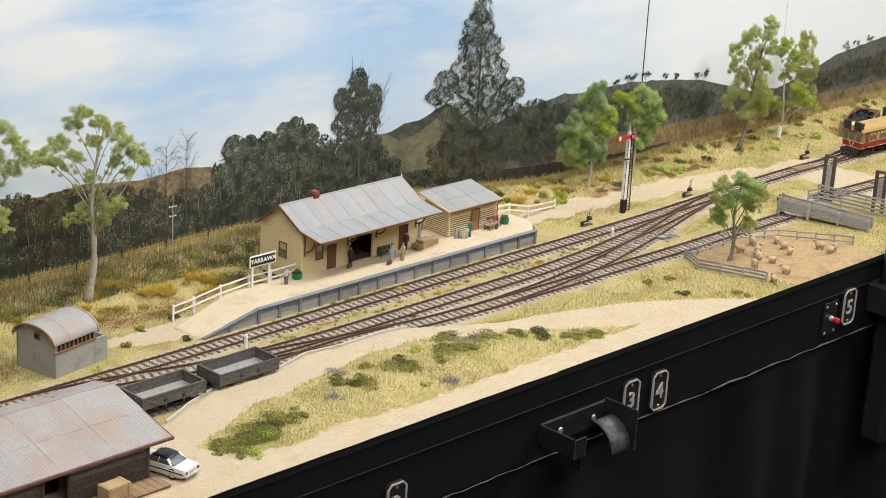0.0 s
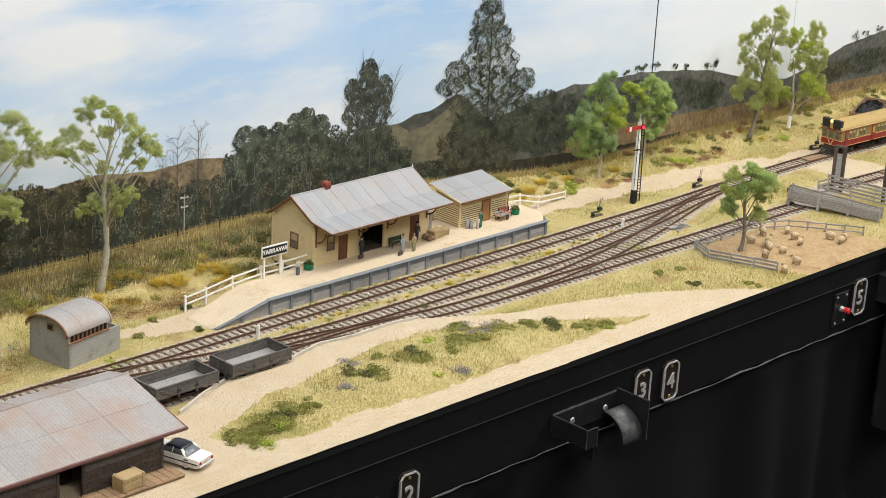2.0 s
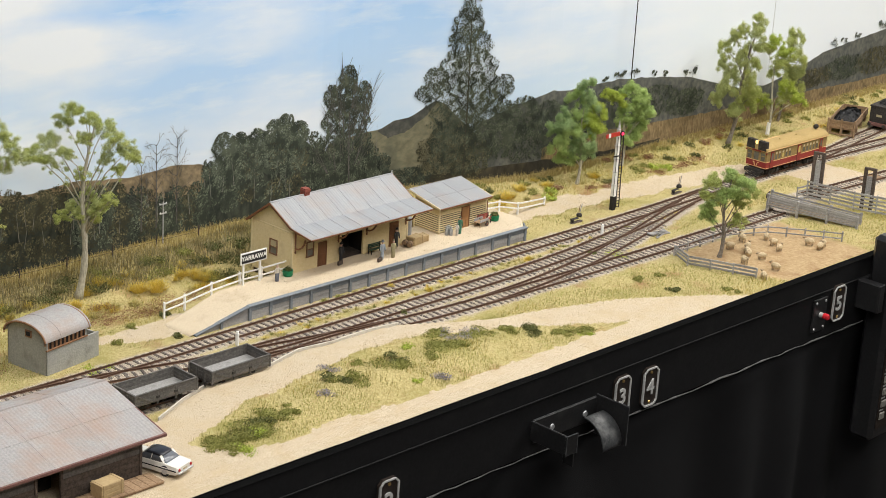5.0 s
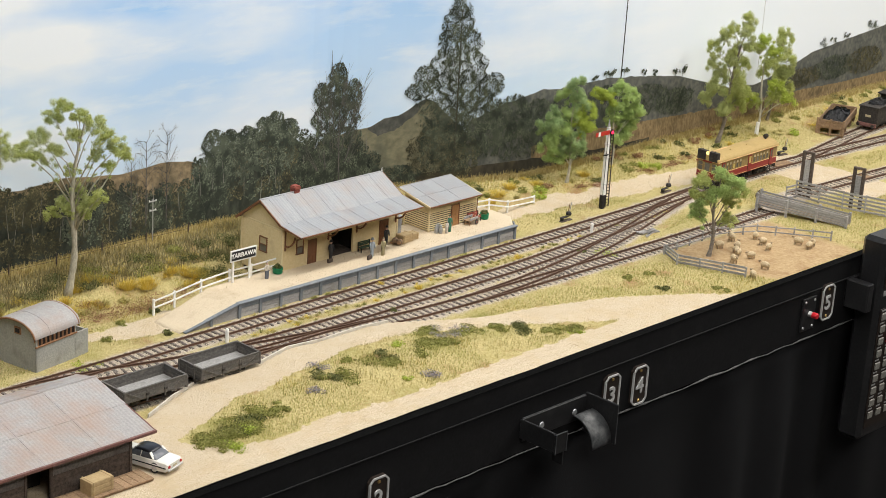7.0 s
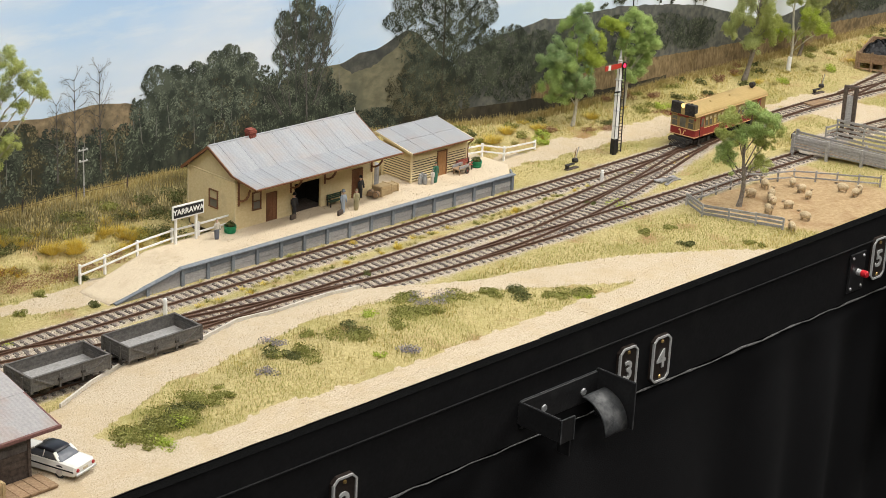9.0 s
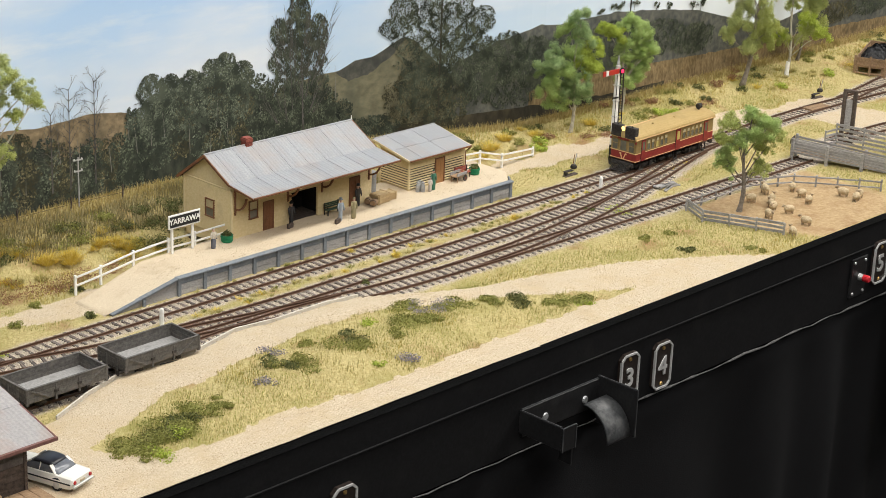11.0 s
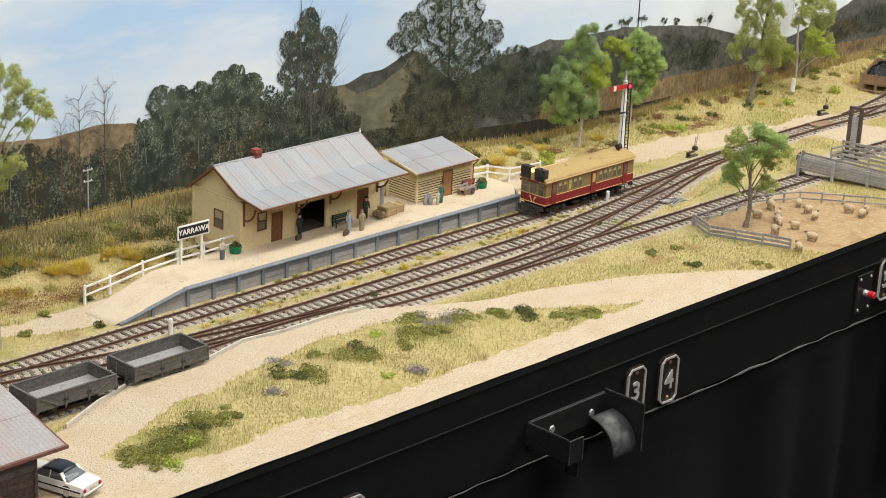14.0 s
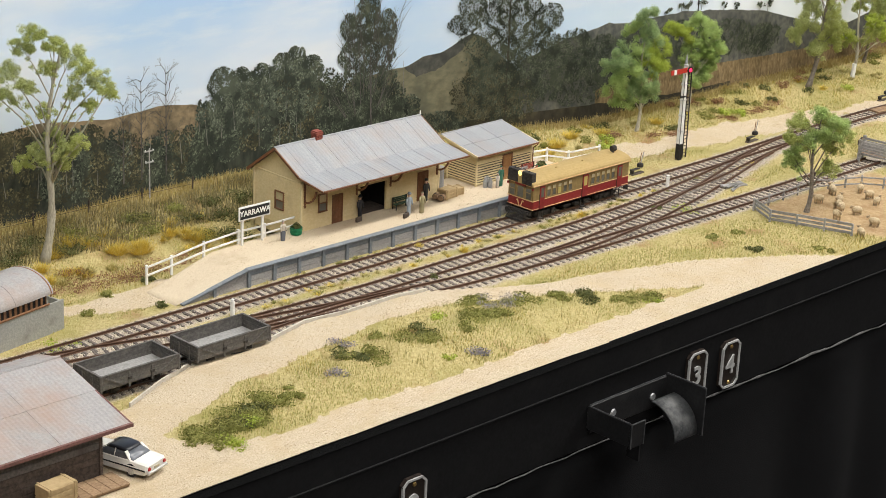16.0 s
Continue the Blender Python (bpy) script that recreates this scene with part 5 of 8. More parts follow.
        for v in o.data.vertices:
            v.co.x *= 1.08
            v.co.z *= 1.03


open_wagon(-0.1065, -0.0985, 0.6)
open_wagon(-0.1900, -0.0990, 0.4)


# ---- concrete hut with arched iron roof ----
def arched_hut():
    t = thing("arched_hut", pose(-0.2285, 0.006, 0, 0, 0, 11), "grey concrete toilet hut with a rounded rusty iron roof", "hut")
    W, L = 48.0, 50.0
    part("side_wall", box(0, 66, 0, 1.6, -3, 23.5, bevel=0.3), CONCRETE, t, "stained grey concrete wall")
    part("side_wall", box(0, L, W - 1.6, W, -3, 31, bevel=0.3), CONCRETE, t)
    part("screen_wall", box(64.4, 66, 1.6, W * 0.6, -3, 22, bevel=0.3), CONCRETE, t)
    n = 14
    arch = [(W / 2 - (W / 2) * math.cos(math.pi * k / n), 31.5 + 12.5 * math.sin(math.pi * k / n)) for k in range(n + 1)]
    for x in (0, L - 1.6):
        bm = bmesh.new()
        out = [(0, -3)] + [(0, 23.5)] + arch + [(W, -3)]
        f = [bm.verts.new((x * MM, y * MM, z * MM)) for y, z in out]
        g = [bm.verts.new(((x + 1.6) * MM, y * MM, z * MM)) for y, z in out]
        bm.faces.new(f)
        bm.faces.new(g[::-1])
        for i in range(len(f)):
            bm.faces.new((f[i], g[i], g[(i + 1) % len(f)], f[(i + 1) % len(f)]))
        bmesh.ops.recalc_face_normals(bm, faces=bm.faces)
        part("end_wall", bm, CONCRETE, t, "stained grey concrete end wall")
    # slatted vent band under the eave; a near-black sheet paints the shade behind
    part("vent_gloom", box(1.6, L - 1.6, 0.9, 1.4, 23.4, 31.5, bevel=0), GLOOM, t)
    part("vent_sill", box(-0.8, L + 1, -0.8, 0.9, 23.2, 24.6, bevel=0.2), RUSTWOOD, t)
    for k in range(10):
        x = 1 + k * 5.2
        part("vent_slat", box(x, x + 2.4, 0.1, 0.8, 24.6, 31.5, bevel=0.1), RUSTWOOD, t)
    roof = None
    for i in range(3):
        xa, xb = -2.5 + i * 18.6, -2.5 + (i + 1) * 18.6 + 0.4
        bm = bmesh.new()
        secs = []
        lift = 0.25 * (i % 2)
        for k in range(25):
            a = math.pi * (0.01 + 0.98 * k / 24)
            c, s = math.cos(a), math.sin(a)
            secs.append([bm.verts.new(Vector((x, W / 2 - (W / 2 + 1.2 + o) * c, 31.6 + (14.0 + o) * s)) * MM) for x, o in ((xa, lift), (xb, lift), (xb, lift + 0.7), (xa, lift + 0.7))])
        for a, b in zip(secs, secs[1:]):
            for j in range(4):
                bm.faces.new((a[j], a[(j + 1) % 4], b[(j + 1) % 4], b[j]))
        bm.faces.new(secs[0])
        bm.faces.new(secs[-1][::-1])
        bmesh.ops.recalc_face_normals(bm, faces=bm.faces)
        part("roof_sheet", bm, ZINC_RUST, t, "rusty curved iron sheet")
    for x in (-3.2, L + 1.8):
        bm = bmesh.new()
        pts = []
        for k in range(19):
            a = math.pi * (-0.03 + 1.06 * k / 18)
            pts.append((x, W / 2 - (W / 2 + 1.3) * math.cos(a), 31.4 + 14.2 * math.sin(a)))
        tube(bm, pts, [1.0] * 19, 6)
        part("roof_edge", bm, RUSTWOOD, t, "brown timber roof edge")
    v = part("vent", box(-0.8, 0.1, W / 2 - 6, W / 2 + 2, 31.5, 38.5, bevel=0.2), RUSTWOOD, t, "small brown vent frame")
    # near-black plate paints the shade in the vent's opening
    part("louvre", box(-1.0, -0.7, W / 2 - 4.6, W / 2 + 0.6, 33, 37, bevel=0), GLOOM, v)


RUSTWOOD = surface("reddish_timber", (0.20, 0.10, 0.05), (0.28, 0.15, 0.08), (0.14, 0.08, 0.05), 0.8, 500, 80)
arched_hut()


# ---- goods shed in the foreground ----
def goods_shed():
    t = thing("goods_shed", pose(-0.005, 0, 0), "dark timber goods shed with a rust-tinged iron roof and loading deck", "shed")
    xe = -288
    yr, yf, yb = -143.5, -214.5, -128
    bm = bmesh.new()
    dl, dr, dh = -385, -362, 37
    slab(bm, -600, dl, yf, yf + 1.6, 4, 42)
    slab(bm, dr, xe, yf, yf + 1.6, 4, 42)
    slab(bm, dl, dr, yf, yf + 1.6, dh, 42)
    slab(bm, xe - 1.6, xe, yf, yb, 4, 42)
    slab(bm, -600, xe, yb - 1.6, yb, 4, 50)
    part("wall", bm, BROWNWOOD, t)
    # near-black sheet paints the shade inside the shed's doorway
    part("gloom_panel", box(dl - 8, dr + 8, yf + 25, yf + 26, 8, 40, bevel=0), GLOOM, t)
    rng = random.Random(8)
    for a, b in ((-600, dl), (dr, xe)):
        n = 7
        for k in range(n):
            z = 8 + k * 4.8
            mt = SHEDIRON if z > 24 else BROWNWOOD
            part("board", box(a, b, yf - 1.0 + rng.uniform(-0.1, 0.1), yf, z, z + 4.6, bevel=0.25), mt, t)
    for x in (dl, dr, xe):
        part("door_post", box(x - 1.2, x + 1.2, yf - 1.8, yf + 0.4, 6, 42, bevel=0.2), BROWNWOOD, t)
    for k in range(7):
        z = 5 + k * 4.8
        part("board", box(xe, xe + 1.0, yf, yb, z, z + 4.6, bevel=0.25), BROWNWOOD, t)
    # gable
    bm = bmesh.new()
    prof = [(yf, 42), (yb, 42), (yb, 51), (yr, 58.5)]
    f = [bm.verts.new(Vector((xe, y, z)) * MM) for y, z in prof]
    g = [bm.verts.new(Vector((xe - 1.6, y, z)) * MM) for y, z in prof]
    bm.faces.new(f)
    bm.faces.new(g[::-1])
    for i in range(4):
        bm.faces.new((f[i], g[i], g[(i + 1) % 4], f[(i + 1) % 4]))
    bmesh.ops.recalc_face_normals(bm, faces=bm.faces)
    part("gable", bm, BROWNWOOD, t)
    roof = part("roof", box(-600, -272, yr - 0.8, yr + 0.8, 57.5, 59.4), BROWNWOOD, t)
    roof_sheets(roof, -600, -269.5, [(yr, 60.2), (-183, 51.0), (-221.5, 42.0)], ZINC_RUST, 26)
    roof_sheets(roof, -600, -269.5, [(yr, 60.2), (-118, 53.5)], ZINC_RUST, 26)
    part("ridge_cap", tube(bmesh.new(), [(-600, yr, 60.2), (-269, yr, 60.2)], [1.1, 1.1], 8), ZINC_RUST, roof)
    part("gutter", bar((-600, -222.6, 40.6), (-268.5, -222.6, 40.6), 2.2, 2.4), GUTTERRED, roof, "dull red eaves gutter")
    part("fascia_board", bar((-600, -220, 39.2), (-271, -220, 39.2), 1.2, 2.6), BROWNWOOD, roof)
    part("barge_board", bar((-269.3, yr, 58.8), (-269.3, -221.5, 40.8), 1.2, 2.4), GUTTERRED, roof)
    part("barge_board", bar((-269.3, yr, 58.8), (-269.3, -118, 52.2), 1.2, 2.4), BROWNWOOD, roof)
    # deck on short piles
    d = part("deck", box(-600, -281, -236, yf - 1.9, 6.5, 8, bevel=0.2), TANWOOD, t, "timber loading deck")
    for k in range(30):
        x = -281 - k * 7
        part("plank", box(x - 6.7, x, -237, yf - 2, 8.0, 9.4, bevel=0.25), TANWOOD, d)
    for k in range(8):
        x = -284 - k * 34
        part("pile", box(x - 2, x + 2, -234, -230, -4, 6.5, bevel=0.3), BROWNWOOD, d)
    part("beam", box(-600, -282, -234.5, -231, 4.2, 6.5, bevel=0.3), BROWNWOOD, d)


SHEDIRON = surface("dark_wall_iron", (0.10, 0.09, 0.085), (0.16, 0.145, 0.135), (0.07, 0.06, 0.055), 0.7, 500, 50, 0.1, 0.2, vary=0.1)
GUTTERRED = surface("dull_red_paint", (0.16, 0.075, 0.065), (0.22, 0.11, 0.095), (0.12, 0.07, 0.06), 0.7, 500, 60)
goods_shed()


def crate(x, y, z, sx, sy, sz, rz, label, mat=None):
    t = thing("crate", pose(x, y, z, 0, 0, rz), label, "crate", "crates and cases")
    part("case", box(-sx, sx, -sy, sy, 0, sz, bevel=0.3), mat or TANWOOD, t)
    for s in (-1, 1):
        for k in range(3):
            part("slat", box(-sx, sx, s * sy - 0.4, s * sy + 0.4, 0.4 + k * sz / 3, (k + 0.85) * sz / 3, bevel=0.1), mat or TANWOOD, t)
        part("batten", box(s * sx * 0.8 - 0.7, s * sx * 0.8 + 0.7, -sy - 0.8, sy + 0.8, 0.2, sz + 0.4, bevel=0.15), mat or TANWOOD, t)
    return t


CARD = surface("packing_case_board", (0.40, 0.29, 0.15), (0.48, 0.36, 0.20), (0.33, 0.23, 0.12), 0.85, 300, 60, 0, 0.2)
crate(-0.333, -0.2265, 0.0094, 11, 6.5, 11.5, 4, "wooden packing crate on the shed's loading deck", CARD)
crate(-0.410, -0.2265, 0.0094, 5, 5, 9, 8, "wooden box beside the shed's doorway", TANWOOD)


# ---- white saloon car ----
def saloon():
    t = thing("saloon_car", pose(-0.2725, -0.2075, height(-0.2725, -0.2075) + 0.0006, 0, 0, 107), "white 1960s saloon car with a black roof parked by the shed", "car")
    hl, hw = 27.0, 10.2

    def loft(secs):
        bm = bmesh.new()
        rings = [[bm.verts.new(Vector(p) * MM) for p in s] for s in secs]
        for a, b in zip(rings, rings[1:]):
            for k in range(len(a)):
                bm.faces.new((a[k], b[k], b[(k + 1) % len(a)], a[(k + 1) % len(a)]))
        bm.faces.new(rings[0])
        bm.faces.new(rings[-1][::-1])
        bmesh.ops.recalc_face_normals(bm, faces=bm.faces)
        return bm
    secs = []
    for x, w, z0, z1 in ((-hl, 9.0, 4.0, 8.6), (-hl + 1.5, 9.9, 2.8, 9.6), (-18, hw, 2.4, 10.0), (-8, hw, 2.2, 10.1), (6, hw, 2.2, 10.0), (16, hw, 2.4, 9.5), (hl - 2, 9.7, 2.8, 9.0), (hl, 8.8, 3.8, 8.2)):
        secs.append([(x, -w, z0), (x, -w - 0.2, (z0 + z1) / 2), (x, -w + 0.6, z1 - 0.6), (x, -w + 2.2, z1), (x, w - 2.2, z1), (x, w - 0.6, z1 - 0.6), (x, w + 0.2, (z0 + z1) / 2), (x, w, z0)])
    body = part("body", loft(secs), CARWHITE, t, "glossy white car body", smooth=False)
    def dome(rows):
        return loft([[(x, -w, z0), (x, -w2 - 0.3, z0 + (z1 - z0) * 0.75), (x, -w2 + 1.2, z1), (x, w2 - 1.2, z1), (x, w2 + 0.3, z0 + (z1 - z0) * 0.75), (x, w, z0)] for x, w, w2, z0, z1 in rows])
    part("cabin", dome(((-16.5, 8.4, 8.0, 9.6, 10.0), (-13.0, 8.6, 7.6, 9.7, 12.4), (-9.5, 8.8, 7.0, 9.8, 14.4), (-4, 8.8, 6.9, 9.8, 14.9), (3.5, 8.8, 6.9, 9.8, 14.7), (7.5, 8.7, 7.4, 9.6, 12.4), (11.5, 8.5, 8.2, 9.4, 9.8))), CARGLASS, t, "tinted car windows", smooth=True)
    part("roof", dome(((-11.0, 6.8, 6.0, 13.2, 14.0), (-9.0, 7.4, 6.6, 13.8, 15.2), (-3, 7.5, 6.8, 14.0, 15.8), (2.5, 7.4, 6.6, 13.9, 15.4), (4.8, 6.9, 6.0, 13.5, 14.4))), CARBLACK, t, "black vinyl roof", smooth=True)
    for s in (-1, 1):
        for xa, za, xb, zb, w in ((-14.2, 10, -9.8, 14.2, 2.4), (11.2, 10, 5.0, 14.2, 0.8), (-2, 10, -2.4, 14.4, 0.6)):
            part("pillar", bar((xa, s * 8.5, za), (xb, s * 7.2, zb), w, 0.8), CARWHITE, t)
        part("side_stripe", box(-hl + 1, hl - 1.5, s * (hw + 0.15) - 0.15, s * (hw + 0.15) + 0.15, 5.6, 6.5, bevel=0.05), CARBLACK, body)
        part("tail_lamp", tube(bmesh.new(), [(-hl - 0.1, s * 7.4, 6.8), (-hl - 0.8, s * 7.4, 6.8)], [1.25, 1.0], 12), CARRED, t, "round red tail lamp")
        part("headlamp", tube(bmesh.new(), [(hl - 0.4, s * 6.8, 6.4), (hl + 0.3, s * 6.8, 6.4)], [1.2, 1.0], 12), METAL, t)
        for x in (-15.5, 16):
            wh = part("wheel", tube(bmesh.new(), [(x, s * 7.2, 3.4), (x, s * 10.1, 3.4)], [3.6, 3.6], 18), TYRE, t, "black tyre with whitewall and chrome hubcap")
            part("rim", tube(bmesh.new(), [(x, s * 10.1, 3.4), (x, s * 10.35, 3.4), (x, s * 10.6, 3.4)], [2.4, 2.3, 1.0], 16), METAL, wh)
            part("wheel_arch", tube(bmesh.new(), [(x, s * 9.9, 4.0), (x, s * 10.15, 4.0)], [4.3, 4.3], 18), CARBLACK, t)
    for x, za in ((-hl - 0.7, 4.2), (hl + 0.7, 4.0)):
        part("bumper", box(x - 0.6, x + 0.6, -9.6, 9.6, za - 0.9, za + 0.9, bevel=0.35), METAL, t, "chrome bumper")
    part("number_plate", box(-hl - 0.5, -hl - 0.1, -2.4, 2.4, 5.6, 6.9, bevel=0.05), BLIND, t)
    for o in t.children_recursive:
        for v in o.data.vertices:
            v.co *= 1.05


CARWHITE = surface("car_white_gloss", (0.74, 0.72, 0.67), (0.78, 0.76, 0.71), None, 0.2, 100, 40, 0, 0)
CARBLACK = surface("car_black", (0.015, 0.016, 0.022), (0.022, 0.023, 0.03), None, 0.3, 200, 60, 0, 0)
CARGLASS = surface("car_glass", (0.12, 0.13, 0.15), (0.18, 0.19, 0.21), None, 0.05, 100, 40, 0, 0)
CARRED = surface("tail_lens", (0.4, 0.02, 0.02), (0.45, 0.03, 0.03), None, 0.3, 100, 40, 0, 0)
TYRE = surface("tyre_rubber", (0.02, 0.02, 0.02), (0.035, 0.035, 0.035), None, 0.8, 300, 60, 0, 0.1)


saloon()


# ---- signal and lineside ----
def semaphore():
    t = thing("semaphore_signal", pose(0.560, 0.0126, 0), "white semaphore signal with a red arm and glowing red lamp", "signal")
    part("base", box(-2.6, 2.6, -2.6, 2.6, -3, 17, bevel=0.3), BLACK, t, "black lower post")
    bm = bmesh.new()
    rings = [[bm.verts.new(Vector((sx * w, sy * w, z)) * MM) for sx, sy in ((-1, -1), (1, -1), (1, 1), (-1, 1))] for w, z in ((2.45, 17), (1.7, 97))]
    for k in range(4):
        bm.faces.new((rings[0][k], rings[0][(k + 1) % 4], rings[1][(k + 1) % 4], rings[1][k]))
    bm.faces.new(rings[0][::-1])
    bm.faces.new(rings[1])
    bmesh.ops.bevel(bm, geom=bm.edges[:], offset=0.0002, segments=1, affect="EDGES")
    part("post", bm, WHITE, t, "tapered white timber post")
    part("finial", lathe([(2.3, 97), (2.6, 98.2), (1.4, 99), (1.7, 100.5), (1.1, 103), (0.3, 109)], 12), METAL, t, "pointed grey finial")
    arm = part("arm", box(-26, -1, -2.9, -2.2, 91.2, 96.2, bevel=0.15), SIGRED, t, "red signal arm with a white band")
    part("band", box(-21.5, -17.5, -3.05, -2.05, 91.2, 96.2, bevel=0.1), WHITE, arm)
    part("spectacle", tube(bmesh.new(), [(3.0, -2.4, 93), (3.0, -3.6, 93)], [3.6, 3.4], 16), BLACK, t, "black spectacle casting")
    part("lens", tube(bmesh.new(), [(3.0, -3.6, 93), (3.0, -4.2, 93)], [2.1, 1.6], 14), RED_GLOW, t, "glowing red lamp glass")
    part("lamp_case", box(1, 5, -2, 2.5, 87.5, 92, bevel=0.4), BLACK, t)
    for z in (30, 46, 62, 78):
        part("strap", box(-2.7, 2.7, -2.7, 2.7, z, z + 0.9, bevel=0.15), METAL, t)
    part("down_rod", rod((-2.6, -2, 10), (-2.6, -2, 90), 0.3, 6), UNDER, t)
    part("crank_arm", bar((-9, -2.8, 67), (0, -2.8, 66.5), 0.8, 1.6), BLACK, t)
    lad = part("ladder", rod((7.6, 1, -1), (6.2, 1, 88), 0.65, 6), UNDER, t, "rusty iron ladder behind the post")
    part("stile", rod((13.2, 1, -1), (11.0, 1, 88), 0.65, 6), UNDER, lad)
    for k in range(24):
        z = 2 + k * 3.6
        f = z / 88
        part("rung", rod((7.6 - 1.4 * f, 1, z), (13.2 - 2.2 * f, 1, z), 0.45, 5), UNDER, lad)
    for z in (44, 84):
        part("ladder_stay", bar((0, 2, z), (10, 2.4, z), 0.7, 0.7), UNDER, lad)


SIGRED = surface("signal_red", (0.45, 0.03, 0.02), (0.52, 0.05, 0.03), None, 0.45, 300, 60, 0, 0)
semaphore()


def point_lever(x, y, rz):
    t = thing("point_lever", pose(x, y, height(x, y), 0, 0, rz), "black ground-frame lever beside the points", "point lever", "point levers")
    part("sleeper_end", box(-9, 9, -2.4, 2.4, -1.5, 1.2, bevel=0.2), BROWNWOOD, t)
    part("stand", box(-8, -6, -2, 2, 1.2, 5, bevel=0.2), UNDER, t)
    part("bench", box(-9, 3, -2, 2, 4.8, 5.6, bevel=0.15), UNDER, t)
    part("weight", lathe([(0.5, 5.6), (3.0, 6.4), (3.4, 8.2), (2.6, 10), (0.6, 10.6)], 12, (4.5, 0)), UNDER, t)
    part("lever", bar((5, 0, 9), (8.5, 0, 21), 0.7, 0.7), GREYWOOD, t)
    part("lever", bar((5, 1.2, 9), (6.5, 1.2, 20), 0.6, 0.6), RUSTWOOD, t)


point_lever(0.4905, 0.0080, 0)
point_lever(0.676, 0.0080, 4)
point_lever(0.935, 0.018, -4)


def marker(x, y, h=13):
    t = thing("marker_post", pose(x, y, 0), "small white fouling-point post between the tracks", "post", "marker posts")
    part("shaft", lathe([(1.9, -2), (1.7, h - 2), (1.2, h - 1.6), (1.7, h - 0.8), (0.9, h)], 10), WHITE, t)


marker(0.479, -0.0400)
marker(-0.0494, -0.0400, 14)


def sheds_wire(x, z, w):
    t = thing("hanging_wire", pose(x, backdrop_y(x) - 0.012, 0), "thin dark wire hanging in front of the backdrop", "wire", "wires")
    part("strand", tube(bmesh.new(), [(0, 0, z), (-2, 0, 400), (-4, 0, 640)], [w, w, w], 6), BLACK if w > 0.4 else METAL, t)


sheds_wire(0.715, 96, 0.7)
sheds_wire(1.012, 80, 0.3)


# ---- platform furniture ----
def white_fence(pts, label, heights, rails=(0.62, 1.0), height_mm=15):
    t = thing("white_fence", Matrix(), label, "fence", "white station fences")
    P = [Vector((x * 1000, y * 1000, z * 1000)) for (x, y), z in zip(pts, heights)]
    for p in P:
        part("post", box(p.x - 1, p.x + 1, p.y - 1, p.y + 1, p.z - 3, p.z + height_mm + 0.6, bevel=0.2), WHITE, t)
    for a, b in zip(P, P[1:]):
        for r in rails:
            u = Vector((0, -1.0, height_mm * r - 0.6))
            part("rail", bar(a + u, b + u, 0.9, 1.6), WHITE, t)
    return t


ramp_z = lambda x: PLATFORM_Z * max(0.0, min(1.0, 1 + x / 0.078))
fence_line = [(-0.0622, 0.0540), (-0.0394, 0.0515), (-0.0079, 0.0500), (0.0299, 0.0525), (0.0571, 0.0515), (0.0960, 0.0530)]
white_fence(fence_line, "white two-rail timber fence down the platform ramp", [ramp_z(x) * 0.9 for x, _ in fence_line], (0.45, 0.97), 13.5)
white_fence([(0.388, 0.060), (0.412, 0.057), (0.452, 0.064), (0.50, 0.066)], "white two-rail timber fence at the platform's far end", [0.0154, 0.0150, 0.003, 0.0], (0.5, 0.97), 13)


def text_mesh(name, body, size, parent, mat, m):
    cu = bpy.data.curves.new(name, "FONT")
    cu.body, cu.size, cu.align_x, cu.align_y, cu.extrude = body, size, "CENTER", "CENTER", size * 0.03
    cu.offset = size * 0.018
    tmp = new(name, cu)
    deps = bpy.context.evaluated_depsgraph_get()
    me = bpy.data.meshes.new_from_object(tmp.evaluated_get(deps))
    bpy.data.objects.remove(tmp)
    me.materials.clear()
    me.materials.append(mat)
    ob = new(name, me)
    ob.parent = parent
    ob.matrix_local = m
    return ob


def nameboard():
    t = thing("station_nameboard", pose(0.0299, 0.0475, PLATFORM_Z), "black station nameboard with white letters on two white posts", "nameboard")
    for x in (0, 21.5):
        part("post", box(x - 1, x + 1, -1, 1, -2, 28, bevel=0.2), WHITE, t)
    b = part("board", box(-5.0, 28.2, -2.2, -1.0, 22.0, 34.0, bevel=0.2), WHITE, t, "white-edged board")
    part("panel", box(-3.8, 27.0, -2.45, -2.2, 23.3, 32.7, bevel=0.05), BLACK, b, "black name panel")
    text_mesh("lettering", "YARRAWA", 0.0066, b, WHITE, Matrix.Translation((0.0116, -0.00262, 0.0280)) @ Matrix.Rotation(math.radians(90), 4, "X"))


nameboard()


def basket(x, y, rng):
    t = thing("planter_tub", pose(x, y, PLATFORM_Z), "green half-barrel planter with dark leafy plants", "planter", "planters on the platform")
    part("tub", lathe([(3.6, 0), (4.6, 0.4), (5.2, 5.6), (5.4, 6.4), (4.7, 6.4), (4.4, 5.0)], 18), BLUEGREEN, t)
    for z in (1.8, 4.6):
        part("hoop", lathe([(4.7 + z * 0.09, z - 0.4), (5.0 + z * 0.1, z - 0.3), (5.0 + z * 0.1, z + 0.3), (4.7 + z * 0.09, z + 0.4)], 18), BLUEGREEN, t)
    v, f = leaf_cloud(rng, [((0, 0, 7.5), (4.2, 4.2, 3.0))], 90, 1.4)
    soup("plants", v, f, DEEP, parent=t)


